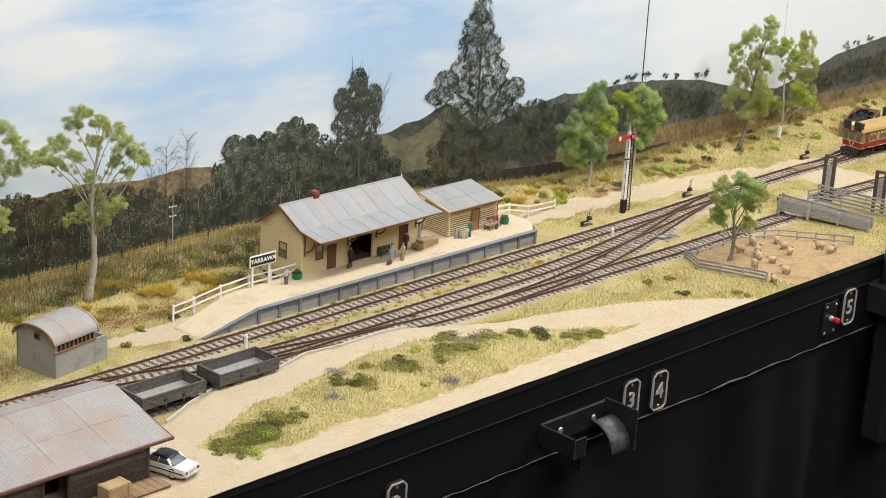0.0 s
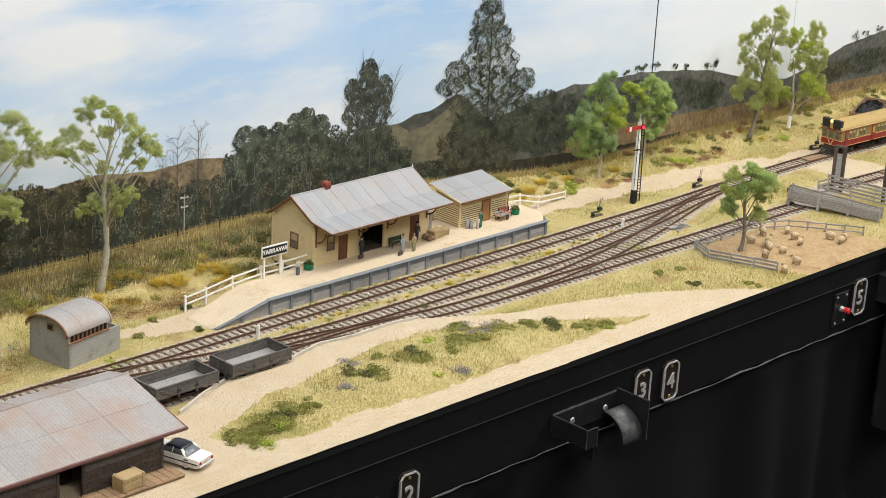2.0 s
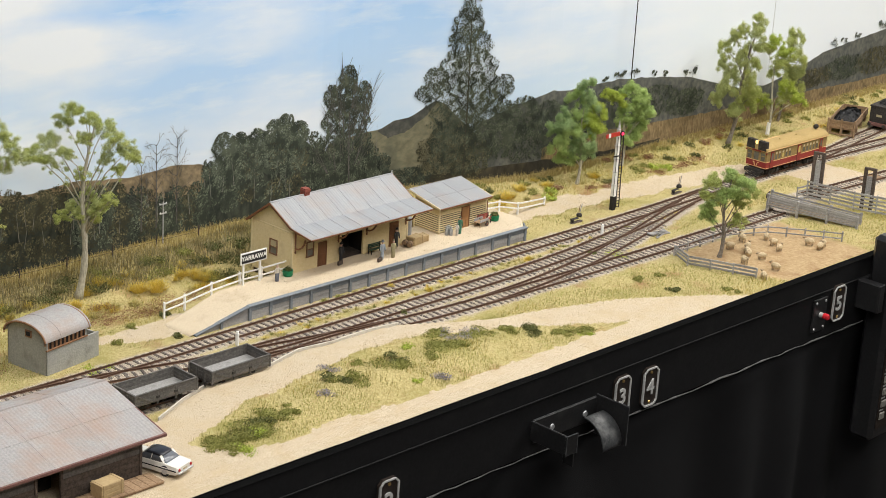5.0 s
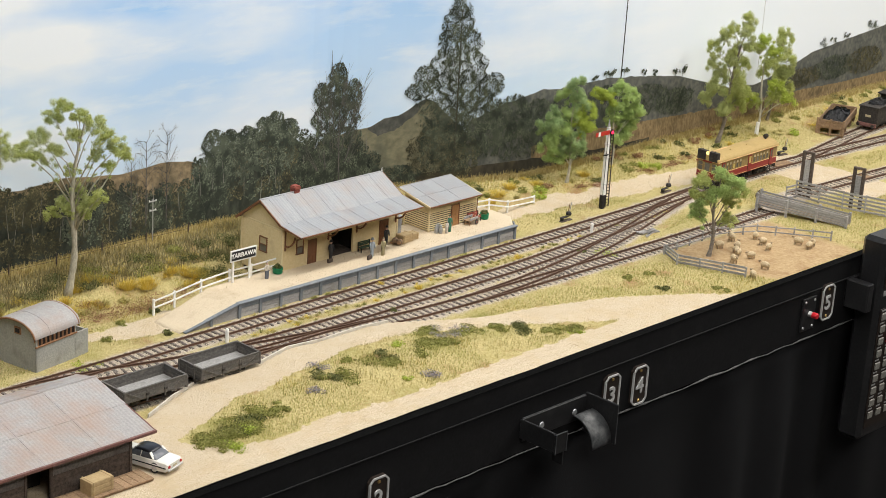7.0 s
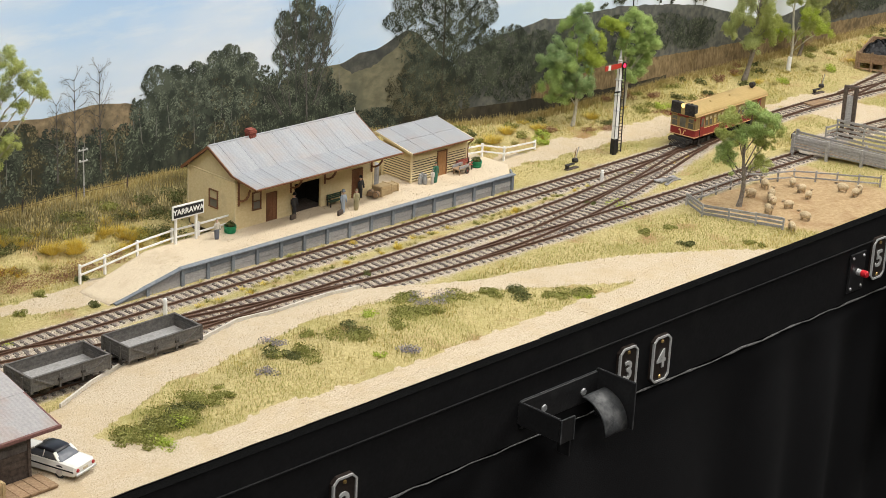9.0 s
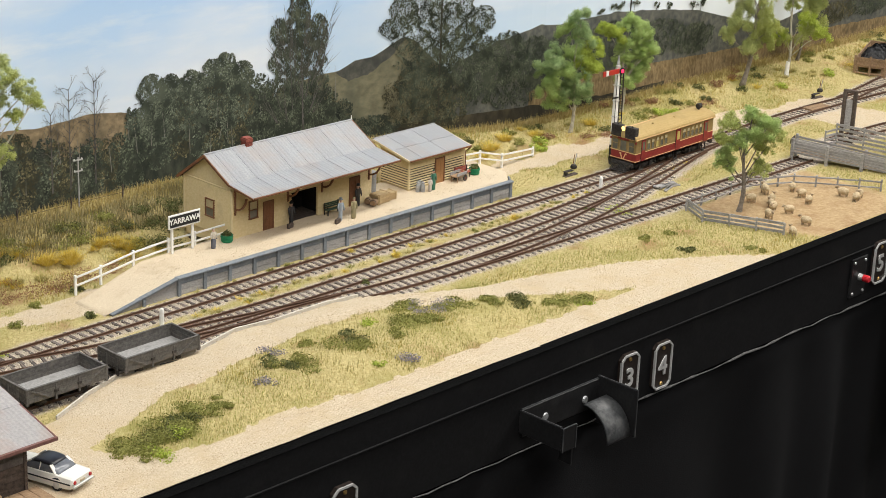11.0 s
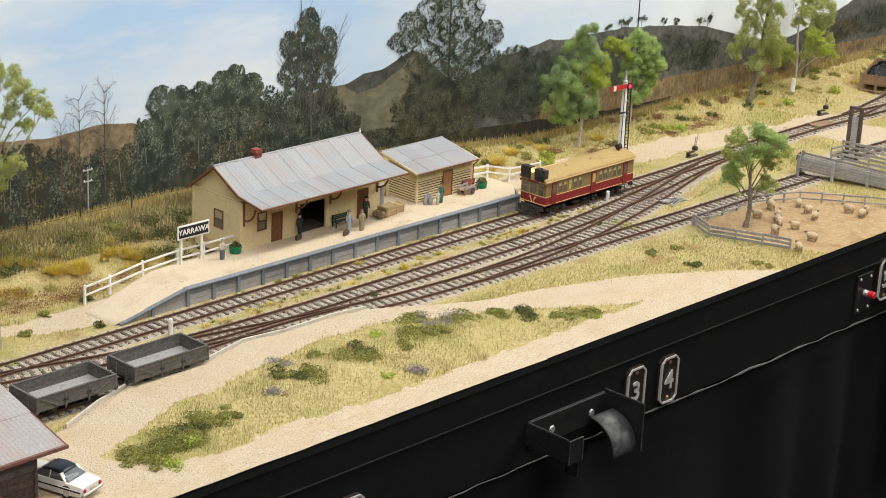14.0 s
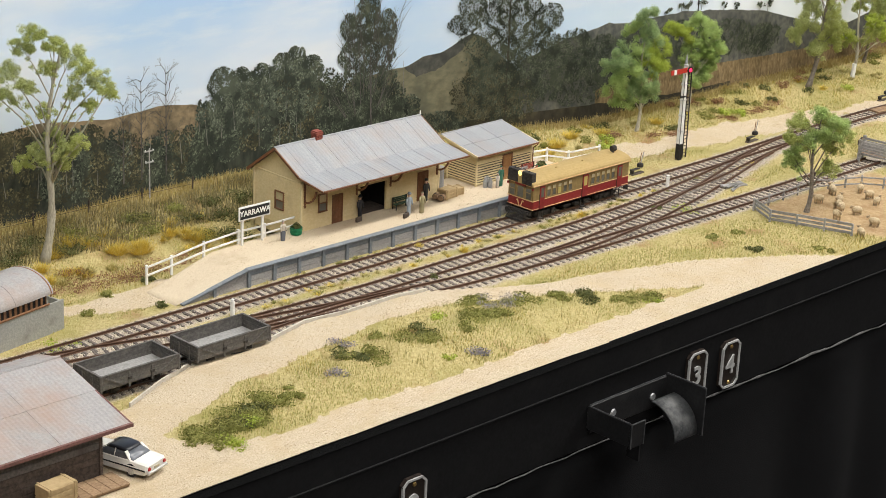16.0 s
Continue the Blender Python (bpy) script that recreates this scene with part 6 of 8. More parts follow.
def leaf_cloud(rng, blobs, n, size, flat=0.6, shell=0.35):
    """Small leaf quads filling ellipsoids (mm), denser towards their skins."""
    verts, faces = [], []
    vol = sum(b[1][0] * b[1][1] * b[1][2] for b in blobs) or 1
    for c, r in blobs:
        for _ in range(max(4, int(n * r[0] * r[1] * r[2] / vol))):
            d = Vector((rng.gauss(0, 1), rng.gauss(0, 1), rng.gauss(0, 1))).normalized()
            k = shell + (1 - shell) * rng.random() ** 0.6
            k *= 1 + 0.28 * noise.noise(d * 2.6 + Vector(c) * 0.05)
            p = Vector((c[0] + d.x * r[0] * k, c[1] + d.y * r[1] * k, c[2] + d.z * r[2] * k))
            s = size * rng.uniform(0.55, 1.25)
            nrm = (d + Vector((rng.uniform(-.8, .8), rng.uniform(-.8, .8), rng.uniform(-.3, 1.0)))).normalized()
            u = nrm.orthogonal().normalized()
            a = rng.uniform(0, math.tau)
            u, w = u * math.cos(a) + nrm.cross(u) * math.sin(a), nrm.cross(u) * math.cos(a) - u * math.sin(a)
            i = len(verts)
            for cu, cw in ((-1, 0), (0, -flat), (1, 0), (0, flat)):
                verts.append(tuple((p + u * cu * s + w * cw * s) * MM))
            faces.append((i, i + 1, i + 2, i + 3))
    return verts, faces


prng = random.Random(21)
basket(0.0830, 0.0410, prng)
basket(0.3830, 0.0370, prng)


def bench(x, y, mat, label, rz=0):
    t = thing("platform_bench", pose(x, y, PLATFORM_Z, 0, 0, rz), label, "bench", "platform benches")
    for k in range(3):
        part("seat_slat", box(-9, 9, -4.6 + k * 1.6, -3.3 + k * 1.6, 4.8, 5.4, bevel=0.1), mat, t)
    for k in range(3):
        part("back_slat", box(-9, 9, 0.3, 0.9, 6.3 + k * 1.6, 7.5 + k * 1.6, bevel=0.1), mat, t)
    for s in (-8, 8):
        part("leg", box(s - 0.5, s + 0.5, -4.6, -3.8, 0, 4.8, bevel=0.1), UNDER, t)
        part("leg", box(s - 0.5, s + 0.5, 0.0, 0.9, 0, 11, bevel=0.1), UNDER, t)
        part("arm", box(s - 0.5, s + 0.5, -4.6, 0.2, 7.0, 7.6, bevel=0.1), UNDER, t)


BENCHGREEN = surface("bench_green", (0.03, 0.06, 0.035), (0.045, 0.08, 0.05), None, 0.6, 300, 60)
BENCHRED = surface("trolley_red", (0.30, 0.07, 0.05), (0.36, 0.10, 0.07), None, 0.6, 300, 60)
bench(0.2015, 0.0395, BENCHGREEN, "dark green slatted bench against the station wall")


def figure(x, y, z, h, coat, legs, label, hat=None, skirt=False, rz=0):
    """A painted miniature: one plain turned shape."""
    k = h / 20.0
    prof = [(2.3 if skirt else 1.7, 0), (2.5 if skirt else 1.9, 1.2), (2.7 if skirt else 2.0, 8), (2.0, 10.5), (2.6, 14.5), (2.4, 16), (0.8, 16.6), (0.8, 17), (1.35, 17.9), (1.4, 19), (0.9, 20), (0.3, 20.3)]
    bm = lathe([(r * k, zz * k) for r, zz in prof], 12)
    for v in bm.verts:
        v.co.y *= 0.7
    for s in (-1, 1):
        tube(bm, [(s * 2.6 * k, 0, 15.4 * k), (s * 3.2 * k, -0.4 * k, 12 * k), (s * 2.9 * k, -1.2 * k, 9 * k)], [0.8 * k, 0.75 * k, 0.6 * k], 6)
    if hat:
        tube(bm, [(0, 0, 19.2 * k), (0, 0, 19.5 * k), (0, 0, 19.6 * k), (0, 0, 20.9 * k)], [2.0 * k, 2.0 * k, 1.3 * k, 1.2 * k], 10)
    ob = mesh_thing("figurine", bm, FIGMAT(coat, legs, h), label, "figurine", "painted miniature figures", smooth=True)
    ob.matrix_world = pose(x, y, z, 0, 0, rz)


def FIGMAT(coat, legs, h):
    m, nt, p = nodes_of("figurine_paint")
    tc = nt.nodes.new("ShaderNodeTexCoord")
    sep = nt.nodes.new("ShaderNodeSeparateXYZ")
    nt.links.new(tc.outputs["Object"], sep.inputs[0])
    r = nt.nodes.new("ShaderNodeMapRange")
    r.inputs[2].default_value = h * MM
    nt.links.new(sep.outputs[2], r.inputs[0])
    ramp = nt.nodes.new("ShaderNodeValToRGB")
    ramp.color_ramp.interpolation = "CONSTANT"
    e = ramp.color_ramp.elements
    e[0].color = (*legs, 1)
    e[1].position, e[1].color = 0.5, (*coat, 1)
    s = e.new(0.82)
    s.color = (0.5, 0.32, 0.24, 1)
    hd = e.new(0.945)
    hd.color = (*[c * 0.6 for c in coat], 1)
    nt.links.new(r.outputs[0], ramp.inputs[0])
    col = mixed(nt, ramp.outputs[0], (0.1, 0.09, 0.08), noisy(nt, 500, 0.55, 1.0))
    nt.links.new(col, p.inputs["Base Color"])
    p.inputs["Roughness"].default_value = 0.7
    return m


figure(0.1540, 0.0395, PLATFORM_Z, 20.5, (0.03, 0.03, 0.035), (0.02, 0.02, 0.025), "painted miniature figure in a black uniform by the waiting room", hat=True)
figure(0.1935, 0.0195, PLATFORM_Z, 20.5, (0.30, 0.34, 0.38), (0.28, 0.32, 0.36), "painted miniature figure in a grey-blue suit on the platform", hat=True)
figure(0.2070, 0.0170, PLATFORM_Z, 19.5, (0.30, 0.26, 0.14), (0.26, 0.22, 0.12), "painted miniature figure in a khaki coat and skirt on the platform", skirt=True)
figure(0.2330, 0.0390, PLATFORM_Z, 20.5, (0.03, 0.028, 0.028), (0.02, 0.02, 0.02), "painted miniature figure in dark clothes beside the luggage", hat=True)
figure(0.3190, 0.0290, PLATFORM_Z, 19.5, (0.03, 0.13, 0.08), (0.03, 0.14, 0.09), "painted miniature figure in a long green coat by the milk cans", skirt=True)
figure(0.3130, 0.0270, PLATFORM_Z, 14, (0.55, 0.50, 0.45), (0.45, 0.40, 0.35), "small painted miniature figure in pale clothes by the milk cans", skirt=True)
figure(0.0640, 0.0355, PLATFORM_Z, 18, (0.55, 0.50, 0.42), (0.10, 0.11, 0.14), "painted miniature figure in a white top near the nameboard", skirt=True)


def suitcase(x, y, rz, s=1.0):
    t = thing("suitcase", pose(x, y, PLATFORM_Z, 0, 0, rz), "small dark brown suitcase on the platform", "suitcase", "luggage")
    part("case", box(-3.6 * s, 3.6 * s, -1.2, 1.2, 0, 4.4 * s, bevel=0.4), BROWNWOOD, t)
    part("handle", tube(bmesh.new(), [(-1, 0, 4.3 * s), (-0.8, 0, 5.1 * s), (0.8, 0, 5.1 * s), (1, 0, 4.3 * s)], [0.25] * 4, 6), UNDER, t)


suitcase(0.1470, 0.0330, 10)
suitcase(0.1870, 0.0160, 15)
crate(0.2560, 0.0345, PLATFORM_Z, 8.5, 5, 9, 6, "tan packing case on the platform", CARD)
crate(0.2690, 0.0370, PLATFORM_Z, 6, 4.5, 7, -5, "tan packing case beside the outbuilding", CARD)


def barrel(x, y):
    t = thing("barrel", pose(x, y, PLATFORM_Z + 0.0034, 0, 90, 25), "brown wooden barrel lying on its side", "barrel", "luggage")
    part("staves", lathe([(2.4, -4), (3.0, -2), (3.3, 0), (3.0, 2), (2.4, 4)], 14), TANWOOD, t)
    for z in (-2.6, 2.6):
        part("hoop", lathe([(2.8, z - 0.4), (3.05, z - 0.3), (3.05, z + 0.3), (2.8, z + 0.4)], 14), UNDER, t)


barrel(0.2440, 0.0365)
barrel(0.2445, 0.0300)


def drum(x, y):
    t = thing("grey_tank", pose(x, y, PLATFORM_Z), "pale grey corrugated water tank at the station's end", "tank")
    part("shell", lathe([(4.2, 0)] + [(4.2 + 0.25 * (k % 2), k * 1.4) for k in range(1, 15)] + [(4.0, 21)], 18), ZINC, t)
    part("lid", lathe([(4.6, 21), (4.6, 21.6), (0.5, 22.8)], 18), ZINC, t)


drum(0.2660, 0.0560)


def milk_can(x, y):
    t = thing("milk_can", pose(x, y, PLATFORM_Z), "grey steel milk can standing on the platform", "milk can", "milk cans")
    part("can", lathe([(1.9, 0), (2.1, 0.3), (2.1, 6), (1.3, 7.6), (1.2, 8.6)], 14), METALDULL, t)
    part("lid", lathe([(1.5, 8.6), (1.6, 9.2), (0.7, 9.8)], 14), METALDULL, t)


METALDULL = surface("dull_steel", (0.30, 0.31, 0.32), (0.40, 0.41, 0.42), None, 0.45, 400, 60, 0.5, 0.1)
for x, y in ((0.3040, 0.0340), (0.3085, 0.0360), (0.3075, 0.0310)):
    milk_can(x, y)


def trolley(x, y, rz):
    t = thing("luggage_trolley", pose(x, y, PLATFORM_Z, 0, 0, rz), "wooden two-wheeled luggage trolley on the platform", "trolley")
    part("bed", box(-9, 7, -4, 4, 5, 6, bevel=0.2), TANWOOD, t)
    for s in (-1, 1):
        part("side", box(-9, 7, s * 4 - 0.4, s * 4 + 0.4, 6, 9, bevel=0.2), GREYWOOD, t)
        part("handle", bar((7, s * 3, 6), (14, s * 3, 9), 0.8, 0.8), BENCHRED, t)
        w = part("wheel", tube(bmesh.new(), [(3, s * 4.7, 3), (3, s * 5.4, 3)], [3.0, 3.0], 14), UNDER, t)
        part("hub", tube(bmesh.new(), [(3, s * 5.4, 3), (3, s * 5.8, 3)], [0.9, 0.7], 8), BENCHRED, w)
        part("leg", box(-8, -7, s * 3.5 - 0.4, s * 3.5 + 0.4, 0, 5, bevel=0.1), TANWOOD, t)


trolley(0.3580, 0.0330, 8)
bench(0.366, 0.0385, BENCHRED, "red slatted bench outside the outbuilding")

# painted telegraph pole standing at the foot of the backdrop
def telegraph(x, z0, h):
    t = thing("telegraph_pole", pose(x, backdrop_y(x) - 0.014, z0), "pale telegraph pole with two crossarms at the field's edge", "telegraph pole")
    part("pole", rod((0, 0, -6), (0, 0, h), 0.75, 8, 0.5), GREYWOOD, t)
    for z, w in ((h - 3, 5), (h - 13, 4.5)):
        arm = part("crossarm", box(-w, w, -0.6, 0.6, z, z + 1.1, bevel=0.1), GREYWOOD, t)
        for q in (-0.8, 0.8):
            part("insulator", lathe([(0.4, z + 1.1), (0.6, z + 1.6), (0.3, z + 2.2)], 6, (q * w, 0)), WHITE, arm)


telegraph(0.030, 0.0215, 46)


# ---- post-and-rail sheep pen, loading race and yards ----
def timber_fence(name, pts, h, rails, label, group, pitch=0.022, mat=None, plank=2.6):
    t = thing(name, Matrix(), label, "fence", group)
    for (xa, ya), (xb, yb) in zip(pts, pts[1:]):
        d = math.hypot(xb - xa, yb - ya)
        n = max(1, int(round(d / pitch)))
        P = []
        for i in range(n + 1):
            f = i / n
            x, y = xa + (xb - xa) * f, ya + (yb - ya) * f
            P.append(Vector((x * 1000, y * 1000, height(x, y) * 1000)))
        lean = random.Random(int(xa * 1e5))
        for p in P[:-1] if (xb, yb) != pts[-1] else P:
            part("post", bar((p.x, p.y, p.z - 3), (p.x + lean.uniform(-.4, .4), p.y + lean.uniform(-.4, .4), p.z + h + lean.uniform(-.5, .7)), 1.7, 1.7, 0.2), mat or GREYWOOD, t)
        o = Vector((yb - ya, -(xb - xa), 0)).normalized() * 0.95
        for a, b in zip(P, P[1:]):
            for k in range(rails):
                z = h * (k + 0.65) / rails
                j = lean.uniform(-0.35, 0.35)
                part("rail", bar(a + o + Vector((0, 0, z + j)), b + o + Vector((0, 0, z + lean.uniform(-.35, .35))), 0.7, plank, 0.15), mat or GREYWOOD, t)
    return t


timber_fence("pen_fence", [(0.507, -0.2315), (0.4772, -0.1624), (0.492, -0.1330)], 12, 3, "weathered grey rail fence round the sheep pen's open side", "sheep pen fences", 0.0235)
timber_fence("pen_fence", [(0.492, -0.1330), (0.588, -0.1305), (0.640, -0.1520), (0.690, -0.2190)], 12, 2, "weathered grey two-rail fence along the back of the sheep pen", "sheep pen fences", 0.022, plank=1.6)


def loading_race():
    t = thing("loading_race", Matrix(), "sloping silvered-timber stock loading race beside the siding", "loading race")
    a, b = Vector((706, -104, 0)), Vector((744, -204, 0))
    d = (b - a)
    side = Vector((-d.y, d.x, 0)).normalized() * -16
    if side.x < 0:
        side = -side
    for s in (0, 1):
        off = side * s
        for i in range(4):
            p = a + d * (i / 3) + off + side.normalized() * (-1.2 if s == 0 else 1.2)
            zt = 23 - 9.5 * i / 3
            part("post", box(p.x - 1.4, p.x + 1.4, p.y - 1.4, p.y + 1.4, -3, zt + 1, bevel=0.25), GREYWOOD, t)
        for k in range(5):
            z0, z1 = 21.5 - k * 3.1, 12.6 - k * 2.7
            o = side.normalized() * (0.6 if s == 0 else -0.6)
            part("board", bar(a + off + o + Vector((0, 0, z0)), b + off + o + Vector((0, 0, z1)), 0.9, 2.3, 0.2), GREYWOOD, t)
    part("floor", bar(a + side / 2 + Vector((0, 0, 9)), b + side / 2 + Vector((0, 0, 0.6)), 15, 1.0, 0.2), TANWOOD, t)
    part("headboard", bar(a + Vector((-1.5, 2, 20)), a + side + Vector((-1.5, 2, 20)), 1.2, 5, 0.2), BROWNWOOD, t)


loading_race()


def timber_pile(x, y):
    t = thing("timber_pile", pose(x, y, height(x, y)), "small heap of grey old sleepers lying in the grass", "timber pile")
    rng = random.Random(14)
    for k in range(6):
        a = math.radians(rng.uniform(-25, 25))
        cx, cy, z = rng.uniform(-4, 4), rng.uniform(-4, 4), 0.8 + (k // 3) * 1.7
        d = Vector((math.cos(a), math.sin(a), 0)) * 13
        part("sleeper", bar(Vector((cx, cy, z)) - d, Vector((cx, cy, z)) + d, 2.4, 1.7, 0.2), GREYWOOD, t)


timber_pile(0.535, -0.0790)
timber_fence("yard_fence", [(0.793, -0.100), (0.803, -0.160), (0.815, -0.2150)], 23, 5, "tall silvered-timber stock yard fence behind the race", "stock yard fences", 0.028, plank=2.6)
timber_fence("yard_fence", [(0.815, -0.2150), (0.850, -0.2150)], 18, 4, "tall silvered-timber stock yard fence near the fascia", "stock yard fences", 0.02, plank=2.2)
timber_fence("yard_fence", [(0.775, -0.098), (0.793, -0.100)], 18, 4, "short silvered-timber fence beside the gallows posts", "stock yard fences", 0.018, plank=2.2)


def gallows(x, y, h):
    t = thing("gate_gallows", pose(x, y, 0, 0, 0, -75), "tall dark timber gate frame of the stock yard", "gate frame", "stock yard gate frames")
    for s in (-5.5, 5.5):
        part("post", box(s - 2, s + 2, -1.8, 1.8, -3, h, bevel=0.3), BROWNWOOD, t)
    part("head", box(-7.5, 7.5, -1.6, 1.6, h - 2.5, h + 0.5, bevel=0.3), BROWNWOOD, t)
    part("gate_panel", box(-3.5, 3.5, -0.6, 0.6, 16, h - 10, bevel=0.2), GREYWOOD, t)


gallows(0.802, -0.106, 58)
gallows(0.8155, -0.170, 52)


def sheep(x, y, rz, s):
    t = thing("sheep", pose(x, y, height(x, y), 0, 0, rz), "small fawn woolly sheep in the dusty pen", "sheep", "sheep in the pen")
    bm = bmesh.new()
    bmesh.ops.create_icosphere(bm, subdivisions=2, radius=1)
    for v in bm.verts:
        n = 1 + 0.10 * noise.noise(v.co * 3)
        v.co = Vector((v.co.x * 5.4 * n, v.co.y * 3.1 * n, 5.0 + v.co.z * 3.2 * n)) * s * MM
    part("fleece", bm, WOOL, t, smooth=True)
    bm = bmesh.new()
    bmesh.ops.create_icosphere(bm, subdivisions=1, radius=1)
    for v in bm.verts:
        v.co = Vector((6.2 + v.co.x * 1.9, v.co.y * 1.1, 7.4 + v.co.z * 1.3 - v.co.x * 0.5)) * s * MM
    part("head", bm, WOOLDARK, t, smooth=True)
    for ex in (-3.2, 3.0):
        for ey in (-1.4, 1.4):
            part("leg", rod((ex * s, ey * s, -1), (ex * s, ey * s, 4 * s), 0.55 * s, 6), WOOLDARK, t)
    for ey in (-1.3, 1.3):
        part("ear", box((5.0) * s, 5.8 * s, (ey - 0.7) * s, (ey + 0.7) * s, 8.2 * s, 8.7 * s, bevel=0.1), WOOLDARK, t)


WOOL = surface("fleece", (0.48, 0.37, 0.22), (0.62, 0.50, 0.33), (0.42, 0.31, 0.19), 0.95, 700, 90, 0, 0.8)
WOOLDARK = surface("sheep_face", (0.36, 0.27, 0.17), (0.44, 0.34, 0.22), None, 0.9, 500, 90, 0, 0.2)
srng = random.Random(12)
for x, y, r in ((0.560, -0.158, 160), (0.575, -0.171, 20), (0.556, -0.186, 200), (0.563, -0.179, 60), (0.600, -0.196, 10), (0.6215, -0.163, 30), (0.612, -0.180, 170), (0.594, -0.150, 60), (0.645, -0.205, 100), (0.653, -0.218, 190), (0.641, -0.222, 10), (0.535, -0.196, 240), (0.561, -0.2005, 150), (0.545, -0.230, 100), (0.512, -0.238, 60)):
    sheep(x, y, r, srng.uniform(1.0, 1.22))


# ---- coal stage and locomotive at the far end ----
COAL = surface("coal", (0.010, 0.010, 0.011), (0.03, 0.03, 0.032), None, 0.5, 300, 60, 0, 0.8)


def coal_stage():
    t = thing("coal_stage", pose(1.062, 0.049, -0.0035, 0, 0, 22), "raised timber coal stage heaped with black coal", "coal stage")
    L, W = 95, 34
    part("floor", box(0, L, -W, 0, 14, 16, bevel=0.3), TANWOOD, t)
    for x in (2, 32, 62, 92):
        for y in (-W + 2, -W / 2, -2):
            part("leg", box(x - 1.6, x + 1.6, y - 1.6, y + 1.6, -4, 14, bevel=0.3), TANWOOD, t)
    for y in (-W, 0):
        for k in range(3):
            part("side_plank", box(0, L, y - 0.7, y + 0.7, 16 + k * 3.4, 19.2 + k * 3.4, bevel=0.2), TANWOOD, t)
    for x in (0, L):
        for k in range(3):
            part("end_plank", box(x - 0.7, x + 0.7, -W + 0.8, -0.8, 16 + k * 3.4, 19.2 + k * 3.4, bevel=0.2), TANWOOD, t)
    for y in (-W - 1, -W / 2, 1):
        part("end_post", box(-2, 0, y - 1.3, y + 1.3, -4, 28, bevel=0.25), TANWOOD, t)
    part("cross_beam", box(-1.6, 0.4, -W, 0, 6, 8, bevel=0.2), TANWOOD, t)
    rng = random.Random(5)
    v, f = leaf_cloud(rng, [((L / 2, -W / 2, 22), (L / 2 - 4, W / 2 - 2, 6.5))], 2200, 2.2, 0.9, 0.7)
    soup("coal_layer", v, f, COAL, parent=t, kind="stuff")
    bm = bmesh.new()
    bmesh.ops.create_icosphere(bm, subdivisions=3, radius=1)
    for q in bm.verts:
        n = 1 + 0.15 * noise.noise(q.co * 4)
        q.co = Vector((L / 2 + q.co.x * (L / 2 - 3) * n, -W / 2 + q.co.y * (W / 2 - 2) * n, 21.5 + q.co.z * 6 * n)) * MM
    part("coal_heap", bm, COAL, t)


coal_stage()


def locomotive():
    t = thing("steam_locomotive", pose(1.138, 0.0190, 0, 0, 0, 8), "black steam locomotive with its tender beside the coal stage", "locomotive")
    part("tender_body", box(0, 62, -14, 14, 12, 33, bevel=0.6), UNDER, t, "black tender tank")
    part("tender_coping", box(-0.5, 62.5, -15, 15, 33, 35, bevel=0.4), UNDER, t)
    v, f = leaf_cloud(random.Random(6), [((34, 0, 34), (24, 12, 6))], 500, 2.2, 0.9, 0.7)
    soup("tender_coal", v, f, COAL, parent=t)
    part("frame", box(-2, 150, -12, 12, 8, 12, bevel=0.4), UNDER, t)
    part("buffer_beam", box(-3, -0.2, -14, 14, 7, 12, bevel=0.3), GUTTERRED, t, "dull red buffer beam")
    for s in (-1, 1):
        part("buffer", tube(bmesh.new(), [(-3, s * 10.5, 9.5), (-6, s * 10.5, 9.5), (-6.8, s * 10.5, 9.5)], [1.3, 1.1, 2.5], 10), UNDER, t)
        part("handrail", rod((66, s * 13.6, 14), (66, s * 13.6, 38), 0.6, 6), WHITE, t)
    part("tank_number", box(-0.4, 0, -4, 4, 20, 23, bevel=0.05), BLIND, t)
    part("cab", box(66, 92, -14, 14, 12, 40, bevel=0.6), UNDER, t)
    part("cab_roof", box(60, 94, -15.5, 15.5, 40, 42, bevel=0.6), UNDER, t, "dark cab roof")
    part("boiler", tube(bmesh.new(), [(92, 0, 27), (148, 0, 27)], [11, 10.5], 18), UNDER, t)
    part("chimney", lathe([(3, 36), (2.6, 40), (3.2, 46), (2.6, 47)], 12, (140, 0)), UNDER, t)
    part("dome", lathe([(4.5, 35), (4.3, 40), (2.5, 43), (0.4, 44)], 12, (112, 0)), UNDER, t)
    for x in (12, 32, 50, 82, 104, 124, 142):
        wheelset(t, x, 5.0 if x < 60 else 6.5)


locomotive()


def crossing(x, y):
    t = thing("level_crossing", pose(x, y, 0, 0, 0, -6), "pale timber planks of the level crossing between the rails", "level crossing", kind="structure")
    for k in range(4):
        part("plank", box(-16, 16, -6.5 + k * 3.4, -3.4 + k * 3.4, 0.5, 2.8, bevel=0.2), TANWOOD, t)


crossing(0.895, along(MAIN, 0.895))
crossing(0.930, along(BACK_ROAD, 0.930))


# ---- fittings on the fascia ----
BRASS = surface("brass_screw", (0.42, 0.28, 0.10), (0.5, 0.34, 0.14), None, 0.35, 300, 60, 0.8, 0)
CASTBLACK = surface("satin_black", (0.012, 0.012, 0.013), (0.02, 0.02, 0.021), (0.035, 0.035, 0.036), 0.35, 400, 40, 0, 0.1)
SCUFF = surface("scuffed_black_plastic", (0.035, 0.037, 0.04), (0.075, 0.078, 0.08), (0.16, 0.16, 0.16), 0.5, 300, 60, 0, 0.2)
FRONT = FASCIA_Y * 1000 - 8


